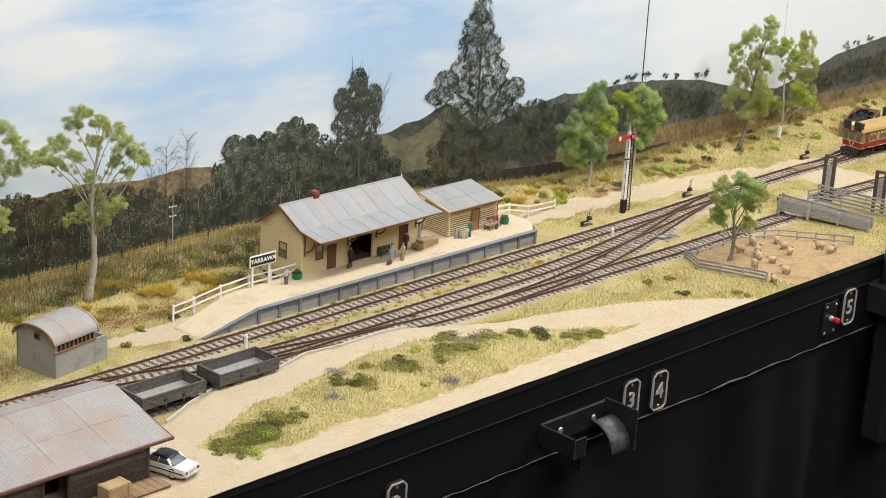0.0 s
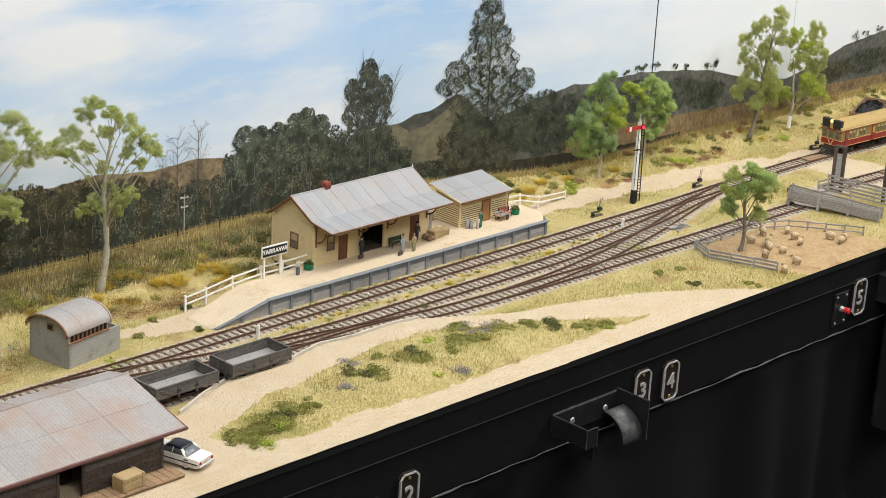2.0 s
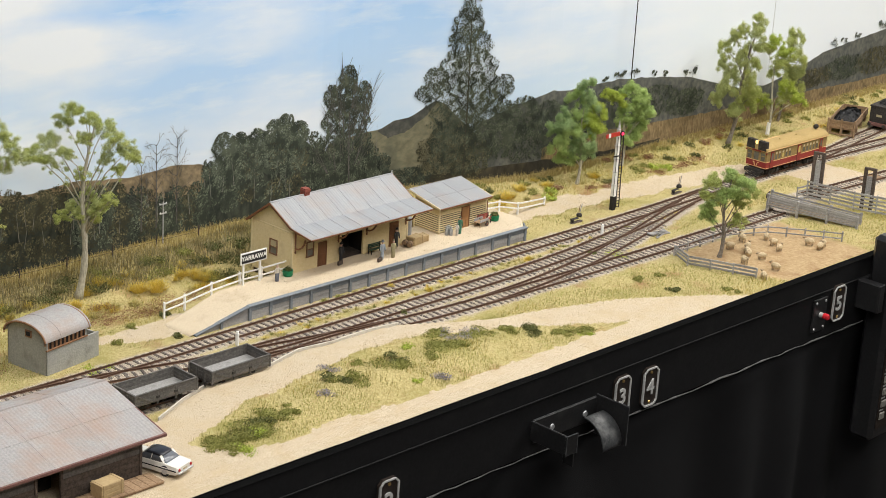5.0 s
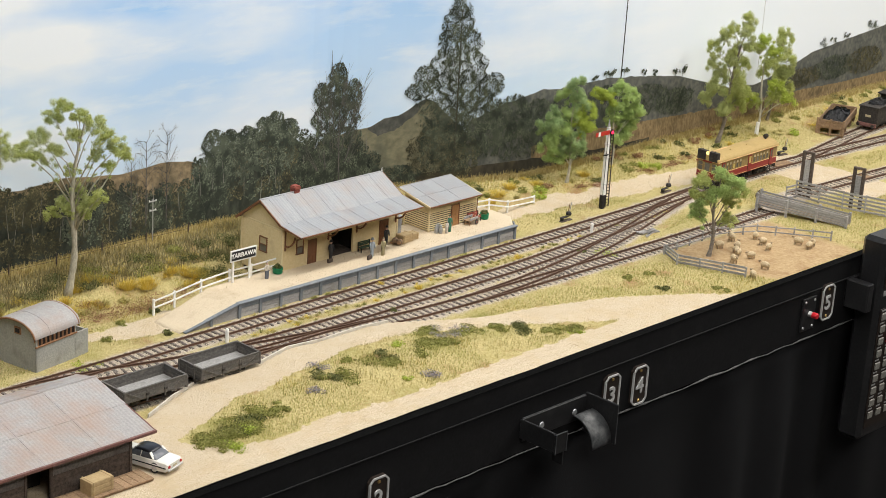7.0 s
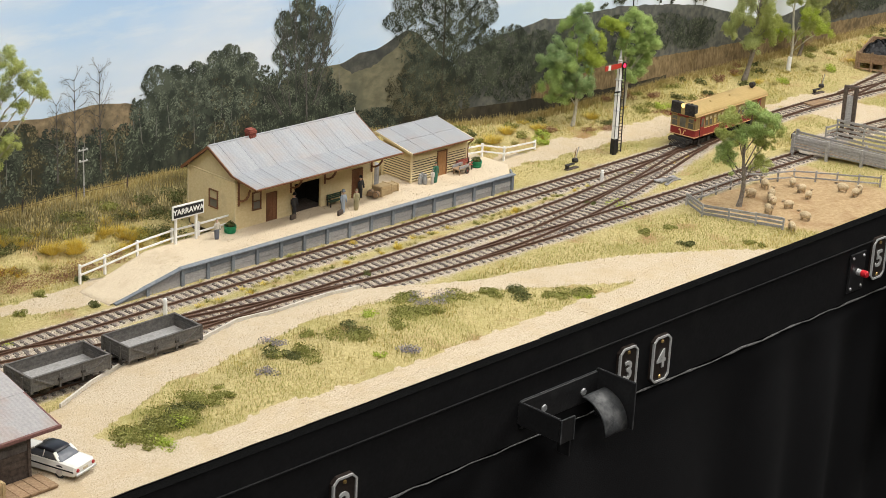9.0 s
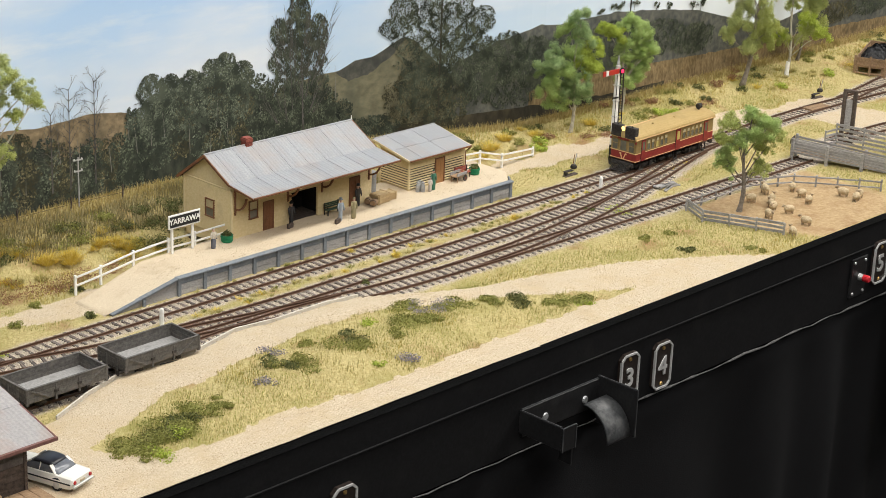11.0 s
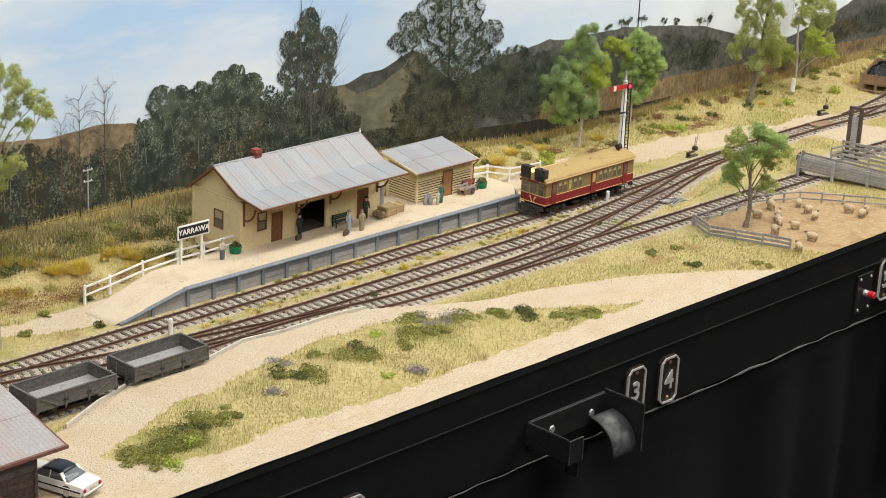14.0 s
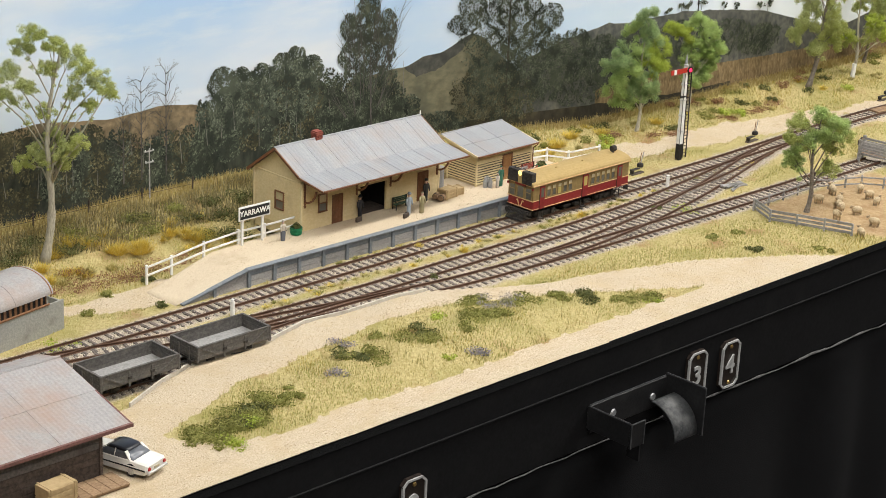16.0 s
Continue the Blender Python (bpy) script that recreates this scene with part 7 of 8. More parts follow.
def number_plate_tile(x, z, digit):
    t = thing("number_plate", pose(x, FRONT * MM, z), "black cast number tile with a bright metal rim on the fascia", "number tile", "numbered tiles on the fascia")
    w, h, c = 11.4, 20.8, 4.2

    def octo(s, y):
        return [(-w + c, y, -h), (w - c, y, -h), (w, y, -h + c), (w, y, h - c), (w - c, y, h), (-w + c, y, h), (-w, y, h - c), (-w, y, -h + c)]
    bm = bmesh.new()
    a = [bm.verts.new(Vector(p) * MM) for p in octo(1, 0)]
    b = [bm.verts.new(Vector(p) * MM) for p in octo(1, -3.2)]
    for i in range(8):
        bm.faces.new((a[i], b[i], b[(i + 1) % 8], a[(i + 1) % 8]))
    bm.faces.new(b)
    bm.faces.new(a[::-1])
    bmesh.ops.recalc_face_normals(bm, faces=bm.faces)
    part("tile", bm, BROWNBLACK, t)
    rim = bmesh.new()
    p = octo(1, -3.4)
    for u, v in zip(p, p[1:] + p[:1]):
        beam(rim, Vector(u) * 0.94 + Vector((0, -0.2, 0)), Vector(v) * 0.94 + Vector((0, -0.2, 0)), 2.0, 1.6)
    part("rim", rim, METALBRIGHT, t, "bright cast metal rim")
    text_mesh("numeral", digit, 0.0225, t, METALBRIGHT, Matrix.Translation((0, -0.0036, -0.001)) @ Matrix.Rotation(math.radians(90), 4, "X"))
    for zz in (-16, 15.5):
        part("screw", tube(bmesh.new(), [(0, -3.0, zz), (0, -4.2, zz)], [1.9, 1.3], 12), BRASS, t, "brass screw head")


METALBRIGHT = surface("polished_alloy", (0.62, 0.62, 0.61), (0.72, 0.72, 0.71), None, 0.35, 500, 90, 0.4, 0.2)
BROWNBLACK = surface("enamel_black", (0.018, 0.013, 0.011), (0.03, 0.022, 0.018), None, 0.4, 300, 60, 0, 0.1)
number_plate_tile(-0.0755, -0.0600, "2")
number_plate_tile(0.2365, -0.0480, "3")
number_plate_tile(0.2800, -0.0500, "4")
number_plate_tile(0.6075, -0.0385, "5")


def switch_plate():
    t = thing("push_button_plate", pose(0.5740, FRONT * MM, -0.0450), "black switch plate with a red push button on the fascia", "switch")
    part("plate", box(-12.5, 12.5, -2.2, 0, -19, 19, bevel=0.4), CASTBLACK, t)
    for sx in (-8.5, 8.5):
        for sz in (-15, 15):
            part("screw", tube(bmesh.new(), [(sx, -2.2, sz), (sx, -3.2, sz)], [1.5, 1.2], 10), METAL, t)
    part("collar", tube(bmesh.new(), [(1, -2.2, 0), (1, -7, 0)], [3.4, 2.8], 14), METAL, t, "metal collar")
    part("button", tube(bmesh.new(), [(1, -7, 0), (1, -12, 0), (1, -13, 0)], [3.4, 3.4, 2.6], 16), BUTTONRED, t, "red push button")


BUTTONRED = surface("red_plastic", (0.55, 0.02, 0.03), (0.6, 0.03, 0.04), None, 0.3, 200, 60, 0, 0)
switch_plate()


def card_tray():
    t = thing("card_tray", pose(0.110, FRONT * MM, -0.040), "black plastic card tray screwed to the fascia with a scooped flap", "tray")
    W, D = 90, 42
    part("back", box(0, W, -2.2, 0, -22, 1, bevel=0.3), CASTBLACK, t)
    part("end", box(-2, 0, -D, 0, -18, 0.6, bevel=0.3), CASTBLACK, t)
    part("end", box(W, W + 2.2, -D + 2, 0, -37, 3, bevel=0.3), CASTBLACK, t)
    part("front_lip", box(-2, 13, -D - 2, -D, -19, 0.4, bevel=0.3), CASTBLACK, t)
    part("leg", box(11, 13, -D, -D + 12, -34, -17, bevel=0.3), CASTBLACK, t)
    for x in (26, 73):
        part("screw", tube(bmesh.new(), [(x, -2.2, -12), (x, -3.4, -12)], [3.2, 2.6], 12), METALDULL, t)
    # lighter grey strips along the rims
    rim = bmesh.new()
    for a, b in (((0, -0.6, 1.2), (W, -0.6, 1.2)), ((-1, -D, 0.8), (-1, -1, 0.8)), ((-2, -D - 2.1, 0.6), (13, -D - 2.1, 0.6)), ((W + 1, -D + 2, 3.2), (W + 1, -1, 3.2)), ((-2, -D - 2.1, 0.4), (-2, -D - 2.1, -19)), ((13, -D - 2.1, 0.4), (13, -D - 2.1, -19)), ((W + 1, -D + 1.9, 3), (W + 1, -D + 1.9, -37))):
        beam(rim, a, b, 0.7, 0.7)
    part("grey_rim", rim, SCUFF, t, "grey plastic edges")
    bm = bmesh.new()
    rows = []
    for k in range(13):
        a = math.pi / 2 * k / 12
        y = -10 - 26 * math.sin(a)
        z = -10 - 26 * (1 - math.cos(a))
        rows.append([bm.verts.new(Vector(p) * MM) for p in ((W - 27, y, z), (W - 0.2, y, z), (W - 0.2, y + 1.2, z - 1.6), (W - 27, y + 1.2, z - 1.6))])
    for a, b in zip(rows, rows[1:]):
        for j in range(4):
            bm.faces.new((a[j], a[(j + 1) % 4], b[(j + 1) % 4], b[j]))
    bm.faces.new(rows[0])
    bm.faces.new(rows[-1][::-1])
    bmesh.ops.recalc_face_normals(bm, faces=bm.faces)
    part("scoop", bm, SCUFF, t, "scuffed grey curved flap", smooth=True)


card_tray()


def throttle():
    t = thing("handheld_throttle", pose(0.662, FRONT * MM, 0.0), "black handheld train controller with a green screen in its holster", "controller")
    body = part("body", box(0, 84, -34, -3, -212, 30, bevel=5), CASTBLACK, t)
    scr = part("screen_bezel", box(8, 78, -35.2, -34, -28, 16, bevel=0.4), BROWNBLACK, t)
    part("screen", box(11, 75, -35.8, -35.2, -22, 12, bevel=0.2), LCD, scr, "green display")
    part("brand_mark", box(9, 24, -34.6, -34, -37, -31, bevel=0.1), METAL, t, "pale lettering block")
    part("keypad", box(7, 78, -35, -34, -198, -52, bevel=0.4), BROWNBLACK, t)
    for r in range(9):
        for c in range(4):
            mt = BUTTONRED if (r, c) in ((2, 1),) else KEYCAP
            part("key", box(9.5 + c * 17, 19.5 + c * 17, -37, -35, -66 - r * 15, -57 - r * 15, bevel=0.9), mt, t)
            part("key_caption", box(10 + c * 17, 18 + c * 17, -35.3, -35, -55.4 - r * 15, -53.6 - r * 15, bevel=0), METAL, t)
    h = thing("holster", pose(0.645, FRONT * MM, -0.050), "black plastic bracket holding the controller", "bracket")
    part("cradle", box(0, 11.5, -30, 0, -3, 30, bevel=1.2), CASTBLACK, h)
    part("cradle_back", box(0, 100, -2.6, 0, -3, 30, bevel=0.8), CASTBLACK, h)


LCD = glow("green_display", (0.06, 0.28, 0.03), 0.25)
KEYCAP = surface("grey_keys", (0.17, 0.165, 0.145), (0.23, 0.22, 0.20), None, 0.5, 300, 60, 0, 0)
throttle()


# ---- trees ----
def tree(name, x, y, clumps, mats, trunk_r, label, bark, lean=(0, 0), n=420, leaf=1.5, fork=0.45, z=None, r=(13, 12, 9), twist=1.0):
    """Clumps are (across, up) in mm, across meaning square to the usual line of sight."""
    rng = random.Random(int(x * 1000) + 77)
    t = thing(name, pose(x, y, height(x, y) if z is None else z, 0, 0, -45), label, "tree", "trees on the layout")
    top = max(c[1] for c in clumps)
    bm = bmesh.new()
    spine = []
    for k in range(17):
        f = k / 16
        spine.append(Vector((lean[0] * f + twist * 1.6 * math.sin(f * 7), lean[1] * f + twist * 1.3 * math.sin(f * 5 + 1), -4 + (top * 0.93 + 4) * f)))
    tube(bm, spine, [trunk_r * 0.62 * (1.35 if k == 0 else 1 - 0.82 * k / 16) * (1 + 0.12 * math.sin(k * 2.1)) for k in range(17)], 9)
    trunk = part("trunk", bm, bark, t, smooth=True)
    limbs = []
    cl = []
    for i, c in enumerate(clumps):
        cx, cz = c[0], c[1]
        s = c[2] if len(c) > 2 else 1.0
        cy = rng.uniform(-0.45, 0.45) * max(12, abs(cx))
        tip = Vector((cx, cy, cz))
        start_f = min(0.9, max(fork * 0.85, (cz - abs(cx) * 1.0) / top * 0.9))
        j = start_f * 16
        a = spine[int(j)].lerp(spine[min(16, int(j) + 1)], j - int(j))
        mid = a.lerp(tip, 0.5) + Vector((rng.uniform(-5, 5), rng.uniform(-5, 5), rng.uniform(1, 8)))
        rr = trunk_r * (1 - 0.8 * start_f) * 0.24
        b = tube(bmesh.new(), [a, mid, tip + Vector((0, 0, -2))], [rr, rr * 0.7, rr * 0.25], 6)
        part("limb", b, bark, t, smooth=True)
        for _ in range(3):
            e = tip + Vector((rng.uniform(-11, 11), rng.uniform(-11, 11), rng.uniform(-2, 6))) * s
            limbs.append((mid.lerp(tip, rng.uniform(0.3, 1.0)), e, rr * 0.3))
        subs = []
        for q in (0.45, 0.7, 0.85):
            w = a.lerp(mid, q * 2) if q < 0.5 else mid.lerp(tip, q * 2 - 1)
            g = rng.uniform(0.25, 0.45)
            if w.z > top * fork:
                subs.append(((w.x + rng.uniform(-4, 4), w.y + rng.uniform(-4, 4), w.z + rng.uniform(-3, 4)), (r[0] * s * g, r[1] * s * g, r[2] * s * g)))
        for _ in range(20):
            g = rng.uniform(0.26, 0.62)
            th, q = rng.uniform(0, math.tau), math.sqrt(rng.random())
            ox, oy = math.cos(th) * q * r[0] * s * 1.15, math.sin(th) * q * r[1] * s * 1.15
            oz = r[2] * s * (0.75 * (1 - q * q) + rng.uniform(-1.1, 0.25))
            subs.append(((cx + ox, cy + oy, cz + oz), (r[0] * s * g, r[1] * s * g, r[2] * s * g * 0.95)))
        cl.append((subs, mats[i % len(mats)] if len(c) < 4 else c[3], s))
    tw = bmesh.new()
    for a, b, rr in limbs:
        tube(tw, [a, b], [max(rr, 0.25), 0.12], 5)
    tagged(part("twig_spray", tw, bark, t), kind="stuff")
    for subs, mt, s in cl:
        v, f = leaf_cloud(rng, subs, int(16 * n * s * s), leaf * 0.44, 0.6, 0.1)
        soup("foliage", v, f, mt, parent=t)
    return t


GUM2 = leafy("pale_gum_leaves", [(0.36, 0.41, 0.15), (0.50, 0.54, 0.22), (0.66, 0.68, 0.34)], thin=0.42)
BLUISH = leafy("blue_green_leaves", [(0.24, 0.35, 0.15), (0.38, 0.49, 0.23), (0.54, 0.64, 0.34)], thin=0.42)
tree("gum_tree", -0.112, 0.126, [(-2, 190, 0.8), (-12, 178, 0.8), (14, 181, 0.8), (27, 175, 0.8), (40, 168, 0.8), (50, 156, 0.8), (50, 140, 0.7), (-25, 158, 0.8), (-36, 147, 0.9), (-24, 140, 0.7), (8, 163, 0.7), (30, 146, 0.6), (40, 136, 0.6), (-10, 148, 0.7), (6, 128, 0.6), (-4, 93, 0.8), (10, 88, 0.9), (24, 97, 0.9), (33, 106, 0.7), (10, 108, 0.7), (-14, 84, 0.6)], [GUM, GUM2], 6.4, "tall pale-barked gum tree with open yellow-green foliage", BARK, (16, 0), 330, twist=2.2, r=(11, 11, 10))
tree("gum_tree", -0.209, 0.163, [(0, 182), (-20, 164), (24, 170, 0.9), (38, 158, 0.8), (44, 143, 0.8), (20, 142), (-30, 144), (32, 130, 0.7), (5, 154), (10, 97), (22, 90, 0.8), (30, 82, 0.6), (-15, 107)], [GUM2, GUM], 6.0, "tall gum tree with yellow-green foliage behind the hut", BARK, (4, 0), 330, twist=1.8, r=(11, 11, 10))
tree("pepper_tree", 0.5285, -0.1664, [(4, 97, 0.9), (-12, 87), (20, 86), (-20, 74, 0.8), (8, 78), (27, 75, 0.8), (-9, 66), (20, 62, 0.8), (-14, 46, 0.9), (20, 43, 0.9), (-18, 56, 0.7), (12, 90, 0.8)], [FRESH, GUM], 4.3, "small spreading green tree in the sheep pen", BARK_DARK, (3, 0), 420, 1.35, 0.35, r=(10, 10, 9), twist=1.4)
tree("shade_tree", 0.5815, 0.0868, [(3, 124, 0.9), (-8, 108, 0.9), (9, 104, 0.9), (-22, 84), (-2, 86), (18, 92, 0.9, LIME), (-26, 66), (-10, 66), (6, 62), (18, 70, 0.9, LIME), (-24, 48), (-6, 44), (10, 40, 0.9), (-16, 34, 0.9), (10, 80, 0.8, LIME)], [BLUISH, FRESH, BLUISH], 3.6, "bushy blue-green tree beside the lane", BARK, (3, 0), 400, 1.5, 0.25, r=(11, 10, 11), twist=1.4)
tree("shade_tree", 0.6800, 0.1000, [(4, 100, 0.9), (-10, 90, 0.9, LIME), (16, 92), (4, 78), (22, 80), (18, 62), (2, 58, 0.9), (14, 42), (0, 34, 0.9), (24, 68, 0.8), (-20, 92, 0.8, LIME), (20, 48, 0.8)], [FRESH], 3.8, "bright green rounded tree behind the signal", BARK, (2, 0), 420, 1.5, 0.25, r=(11, 10, 10), twist=1.4)
tree("gum_tree", 0.8832, 0.0865, [(25, 170, 0.8), (25, 156, 0.8), (4, 152, 0.8), (-6, 142, 0.8), (-16, 128, 0.8), (26, 138, 0.8), (14, 122, 0.9), (-14, 108, 0.9), (22, 108, 0.8), (-2, 92), (18, 86), (-10, 74), (14, 66), (-22, 62, 0.9), (26, 50, 0.8), (4, 48), (30, 72, 0.8), (6, 112, 0.9)], [GUM, GUM2], 5.0, "tall leaning gum tree beyond the crossing", BARK_DARK, (22, 0), 300, 1.7, 0.25, r=(10, 10, 13), twist=1.6)
SLENDER = tree("gum_tree", 0.9672, 0.0831, [(0, 128, 0.9), (-11, 117, 0.8), (11, 116, 0.8), (5, 102, 0.8), (-14, 50, 0.8), (22, 56, 0.9), (36, 55, 0.8), (-4, 46, 0.8), (18, 70, 0.8), (0, 86, 0.7)], [LIME, GUM], 3.6, "slender bright yellow-green gum tree", BARK, (2, 0), 300, 1.7, 0.25, r=(11, 10, 11), twist=1.4)
part("painted_band", tube(bmesh.new(), [(0, 0, -2), (0.5, 0.3, 9), (0.9, 0.5, 17)], [3.0, 2.6, 2.4], 9), WHITE, SLENDER, "whitewashed foot of the trunk")
tree("gum_tree", 1.025, 0.108, [(14, 122, 0.9), (10, 106, 0.9), (19, 90, 0.9), (10, 70), (19, 52), (4, 36, 0.9), (2, 84, 0.7), (22, 70, 0.8)], [GUM, GUM2], 3.4, "tall narrow gum tree near the backdrop", BARK_DARK, (10, 0), 300, 1.7, 0.25, r=(10, 10, 14), twist=1.4)


# ---- scrub, tussocks and grass ----
def bush(name, x, y, rx, h, mat, label, group, n=260, leaf=1.3, ry=None):
    rng = random.Random(int((x + 3) * 7919) + int((y + 3) * 104729))
    t = thing(name, pose(x, y, height(x, y), 0, 0, rng.uniform(0, 60)), label, "shrub", group)
    rx, h = rx * 1.4, h * 1.05
    ry = ry or rx
    blobs = []
    for _ in range(5):
        blobs.append(((rng.uniform(-.7, .7) * rx, rng.uniform(-.7, .7) * ry, h * rng.uniform(0.15, 0.35)), (rx * rng.uniform(.35, .65), ry * rng.uniform(.35, .65), h * rng.uniform(.3, .5))))
    v, f = leaf_cloud(rng, blobs, int(n * 2.4), leaf * 0.7)
    soup("leaves", v, f, mat, parent=t)
    return t


def tussock(x, y, r, h, mat, label, group, n=120):
    rng = random.Random(int((x + 3) * 7919) + int((y + 3) * 104729) + 5)
    t = thing("grass_tussock", pose(x, y, height(x, y)), label, "tussock", group)
    v, f = [], []
    for _ in range(n):
        a, q = rng.uniform(0, math.tau), rng.random() ** 0.7
        bx, by = math.cos(a) * r * q * 0.6, math.sin(a) * r * q * 0.6
        tx, ty, tz = bx * 2.3 + rng.uniform(-1.5, 1.5), by * 2.3 + rng.uniform(-1.5, 1.5), h * rng.uniform(0.35, 0.9)
        w = 0.32
        k = len(v)
        p = a + math.pi / 2
        v += [((bx - w * math.cos(p)) * MM, (by - w * math.sin(p)) * MM, -0.5 * MM), ((bx + w * math.cos(p)) * MM, (by + w * math.sin(p)) * MM, -0.5 * MM), (tx * MM, ty * MM, tz * MM)]
        f.append((k, k + 1, k + 2))
    soup("grass_clump", v, f, mat, parent=t)


for x, y, r, h, m in ((-0.192, -0.205, 16, 7, OLIVE), (-0.172, -0.196, 16, 7, OLIVE), (-0.160, -0.211, 14, 6, OLIVE), (-0.206, -0.208, 11, 5, OLIVE), (-0.142, -0.200, 11, 5, OLIVE), (-0.184, -0.206, 11, 6, DEEP), (-0.158, -0.199, 9, 6, DEEP), (-0.216, -0.213, 9, 4, OLIVE), (-0.204, -0.222, 8, 4, OLIVE), (-0.122, -0.200, 8, 4, OLIVE), (-0.044, -0.186, 13, 6, OLIVE), (-0.052, -0.180, 10, 6, DEEP), (0.014, -0.185, 14, 6, OLIVE), (0.022, -0.178, 9, 5, DEEP), (0.080, -0.178, 15, 5, OLIVE), (0.090, -0.190, 10, 5, OLIVE), (0.135, -0.175, 12, 5, OLIVE), (0.190, -0.193, 12, 6, DEEP), (0.240, -0.214, 12, 4, OLIVE), (0.222, -0.208, 9, 4, OLIVE), (0.165, -0.182, 8, 5, OLIVE), (0.404, -0.201, 6, 5, DEEP), (0.452, -0.239, 6, 4, OLIVE), (0.427, -0.164, 5, 3, OLIVE), (0.395, -0.158, 6, 3, OLIVE), (0.105, -0.150, 12, 4, OLIVE), (-0.005, -0.155, 8, 4, OLIVE), (0.13, -0.078, 4, 5, DEEP), (0.42, -0.075, 4, 3, DEEP)):
    bush("scrub_bush", x, y, r, h, m, "low olive-green scrub bush on the grassy ground", "low scrub", int(44 * r))
for x, y, r in ((0.118, -0.167, 13), (0.105, -0.163, 8), (0.032, -0.227, 8), (-0.033, -0.148, 7), (-0.079, -0.197, 6)):
    bush("flowering_bush", x, y, r, 6, LILAC, "low grey-lilac flowering bush on the mound", "flowering bushes", 24 * r, 1.1)
bush("flowering_bush", 0.052, -0.195, 7, 6, OLIVE, "low bronze-green bush on the mound", "flowering bushes", 190)
bush("lime_bush", -0.200, -0.227, 9, 6, LIME, "small lime-green bush by the road", "lime bushes", 180)
bush("lime_bush", -0.172, -0.213, 7, 10, LIME, "small lime-green bush by the road", "lime bushes", 150)
bush("lime_bush", 0.055, -0.160, 9, 3, LIME, "flat lime-green patch on the mound", "lime bushes", 150)
bush("lime_bush", 0.005, -0.222, 5, 3, LIME, "flat lime-green patch on the mound", "lime bushes", 90)
bush("lime_bush", 0.235, -0.226, 6, 3, LIME, "flat lime-green patch on the mound", "lime bushes", 90)
bush("lime_bush", -0.186, -0.006, 9, 2.5, LIME, "flat lime-green growth at the hut's foot", "lime bushes", 120)
for lx, ly, lr in ((0.515, 0.073, 8), (0.535, 0.083, 7), (0.72, 0.078, 7), (0.735, 0.070, 6), (0.93, 0.060, 7), (1.02, 0.062, 8)):
    bush("lime_bush", lx, ly, lr, 9, LIME, "bright green bush on the bank by the lane", "lime bushes", 260)
bush("lime_bush", 0.445, -0.090, 10, 2.5, LIME, "flat lime-green growth beside the siding", "lime bushes", 120)
for x, y, r, h, m in ((-0.057, 0.060, 4, 7, DEEP), (-0.040, 0.018, 4, 8, DEEP), (-0.081, 0.009, 4, 7, DEEP), (-0.135, 0.030, 4, 6, OLIVE), (-0.100, 0.055, 5, 5, OLIVE), (0.06, 0.100, 12, 16, DEEP), (0.075, 0.118, 12, 18, DEEP), (0.045, 0.105, 9, 12, OLIVE)):
    bush("leafy_bush", x, y, r, h, m, "small dark green bush by the platform path", "dark bushes", int(40 * r), 1.3)
for _ in range(60):
    gx = prng.uniform(-0.36, 0.06)
    tussock(gx, prng.uniform(0.095, 0.145), prng.uniform(5, 11), prng.uniform(4, 8), prng.choice((GOLD, GOLD, STRAW)), "yellow grass tussock on the lower hillside", "golden tussocks", 160)
for _ in range(40):
    gx = prng.uniform(0.42, 1.2)
    tussock(gx, backdrop_y(gx) - prng.uniform(0.02, 0.075), prng.uniform(4, 9), prng.uniform(3, 6), prng.choice((GOLD, STRAW, STRAW)), "yellow grass tussock on the bank", "golden tussocks", 120)
for x, y, r, h in ((-0.050, 0.015, 5, 6), (0.173, -0.016, 4, 5), (0.197, -0.047, 5, 5), (0.351, -0.045, 5, 5), (0.03, 0.045, 6, 4), (0.075, 0.014, 4, 3), (-0.026, 0.113, 14, 12), (-0.045, 0.118, 12, 11), (-0.081, 0.139, 10, 10), (-0.10, 0.130, 10, 9), (-0.12, 0.118, 9, 8), (0.032, 0.112, 14, 9), (0.012, 0.122, 10, 8), (-0.135, 0.112, 9, 8), (-0.065, 0.135, 8, 8), (0.47, 0.098, 12, 8), (0.45, 0.090, 9, 7), (0.50, 0.105, 10, 8), (0.54, 0.098, 9, 7), (0.62, 0.092, 9, 7), (0.43, 0.078, 7, 5)):
    tussock(x, y, r, h, GOLD, "golden yellow grass tussock", "golden tussocks", 34 * r)
scrub_rng = random.Random(31)
for _ in range(34):
    x = scrub_rng.uniform(-0.40, 0.20)
    bush("hillside_bush", x, backdrop_y(x) - scrub_rng.uniform(0.030, 0.062), scrub_rng.uniform(9, 16), scrub_rng.uniform(5, 8), scrub_rng.choice((OLIVE, DEEP)), "sprawling olive-green bush on the hillside", "hillside scrub", 240, 1.5)
for _ in range(46):
    x = scrub_rng.uniform(0.40, 1.35)
    bush("bank_bush", x, backdrop_y(x) - scrub_rng.uniform(0.008, 0.06), scrub_rng.uniform(4, 9), scrub_rng.uniform(4, 9), scrub_rng.choice((OLIVE, OLIVE, RUSSET, OLIVE, DEEP)), "small bush on the grassy bank below the backdrop", "bank scrub", 130, 1.4)
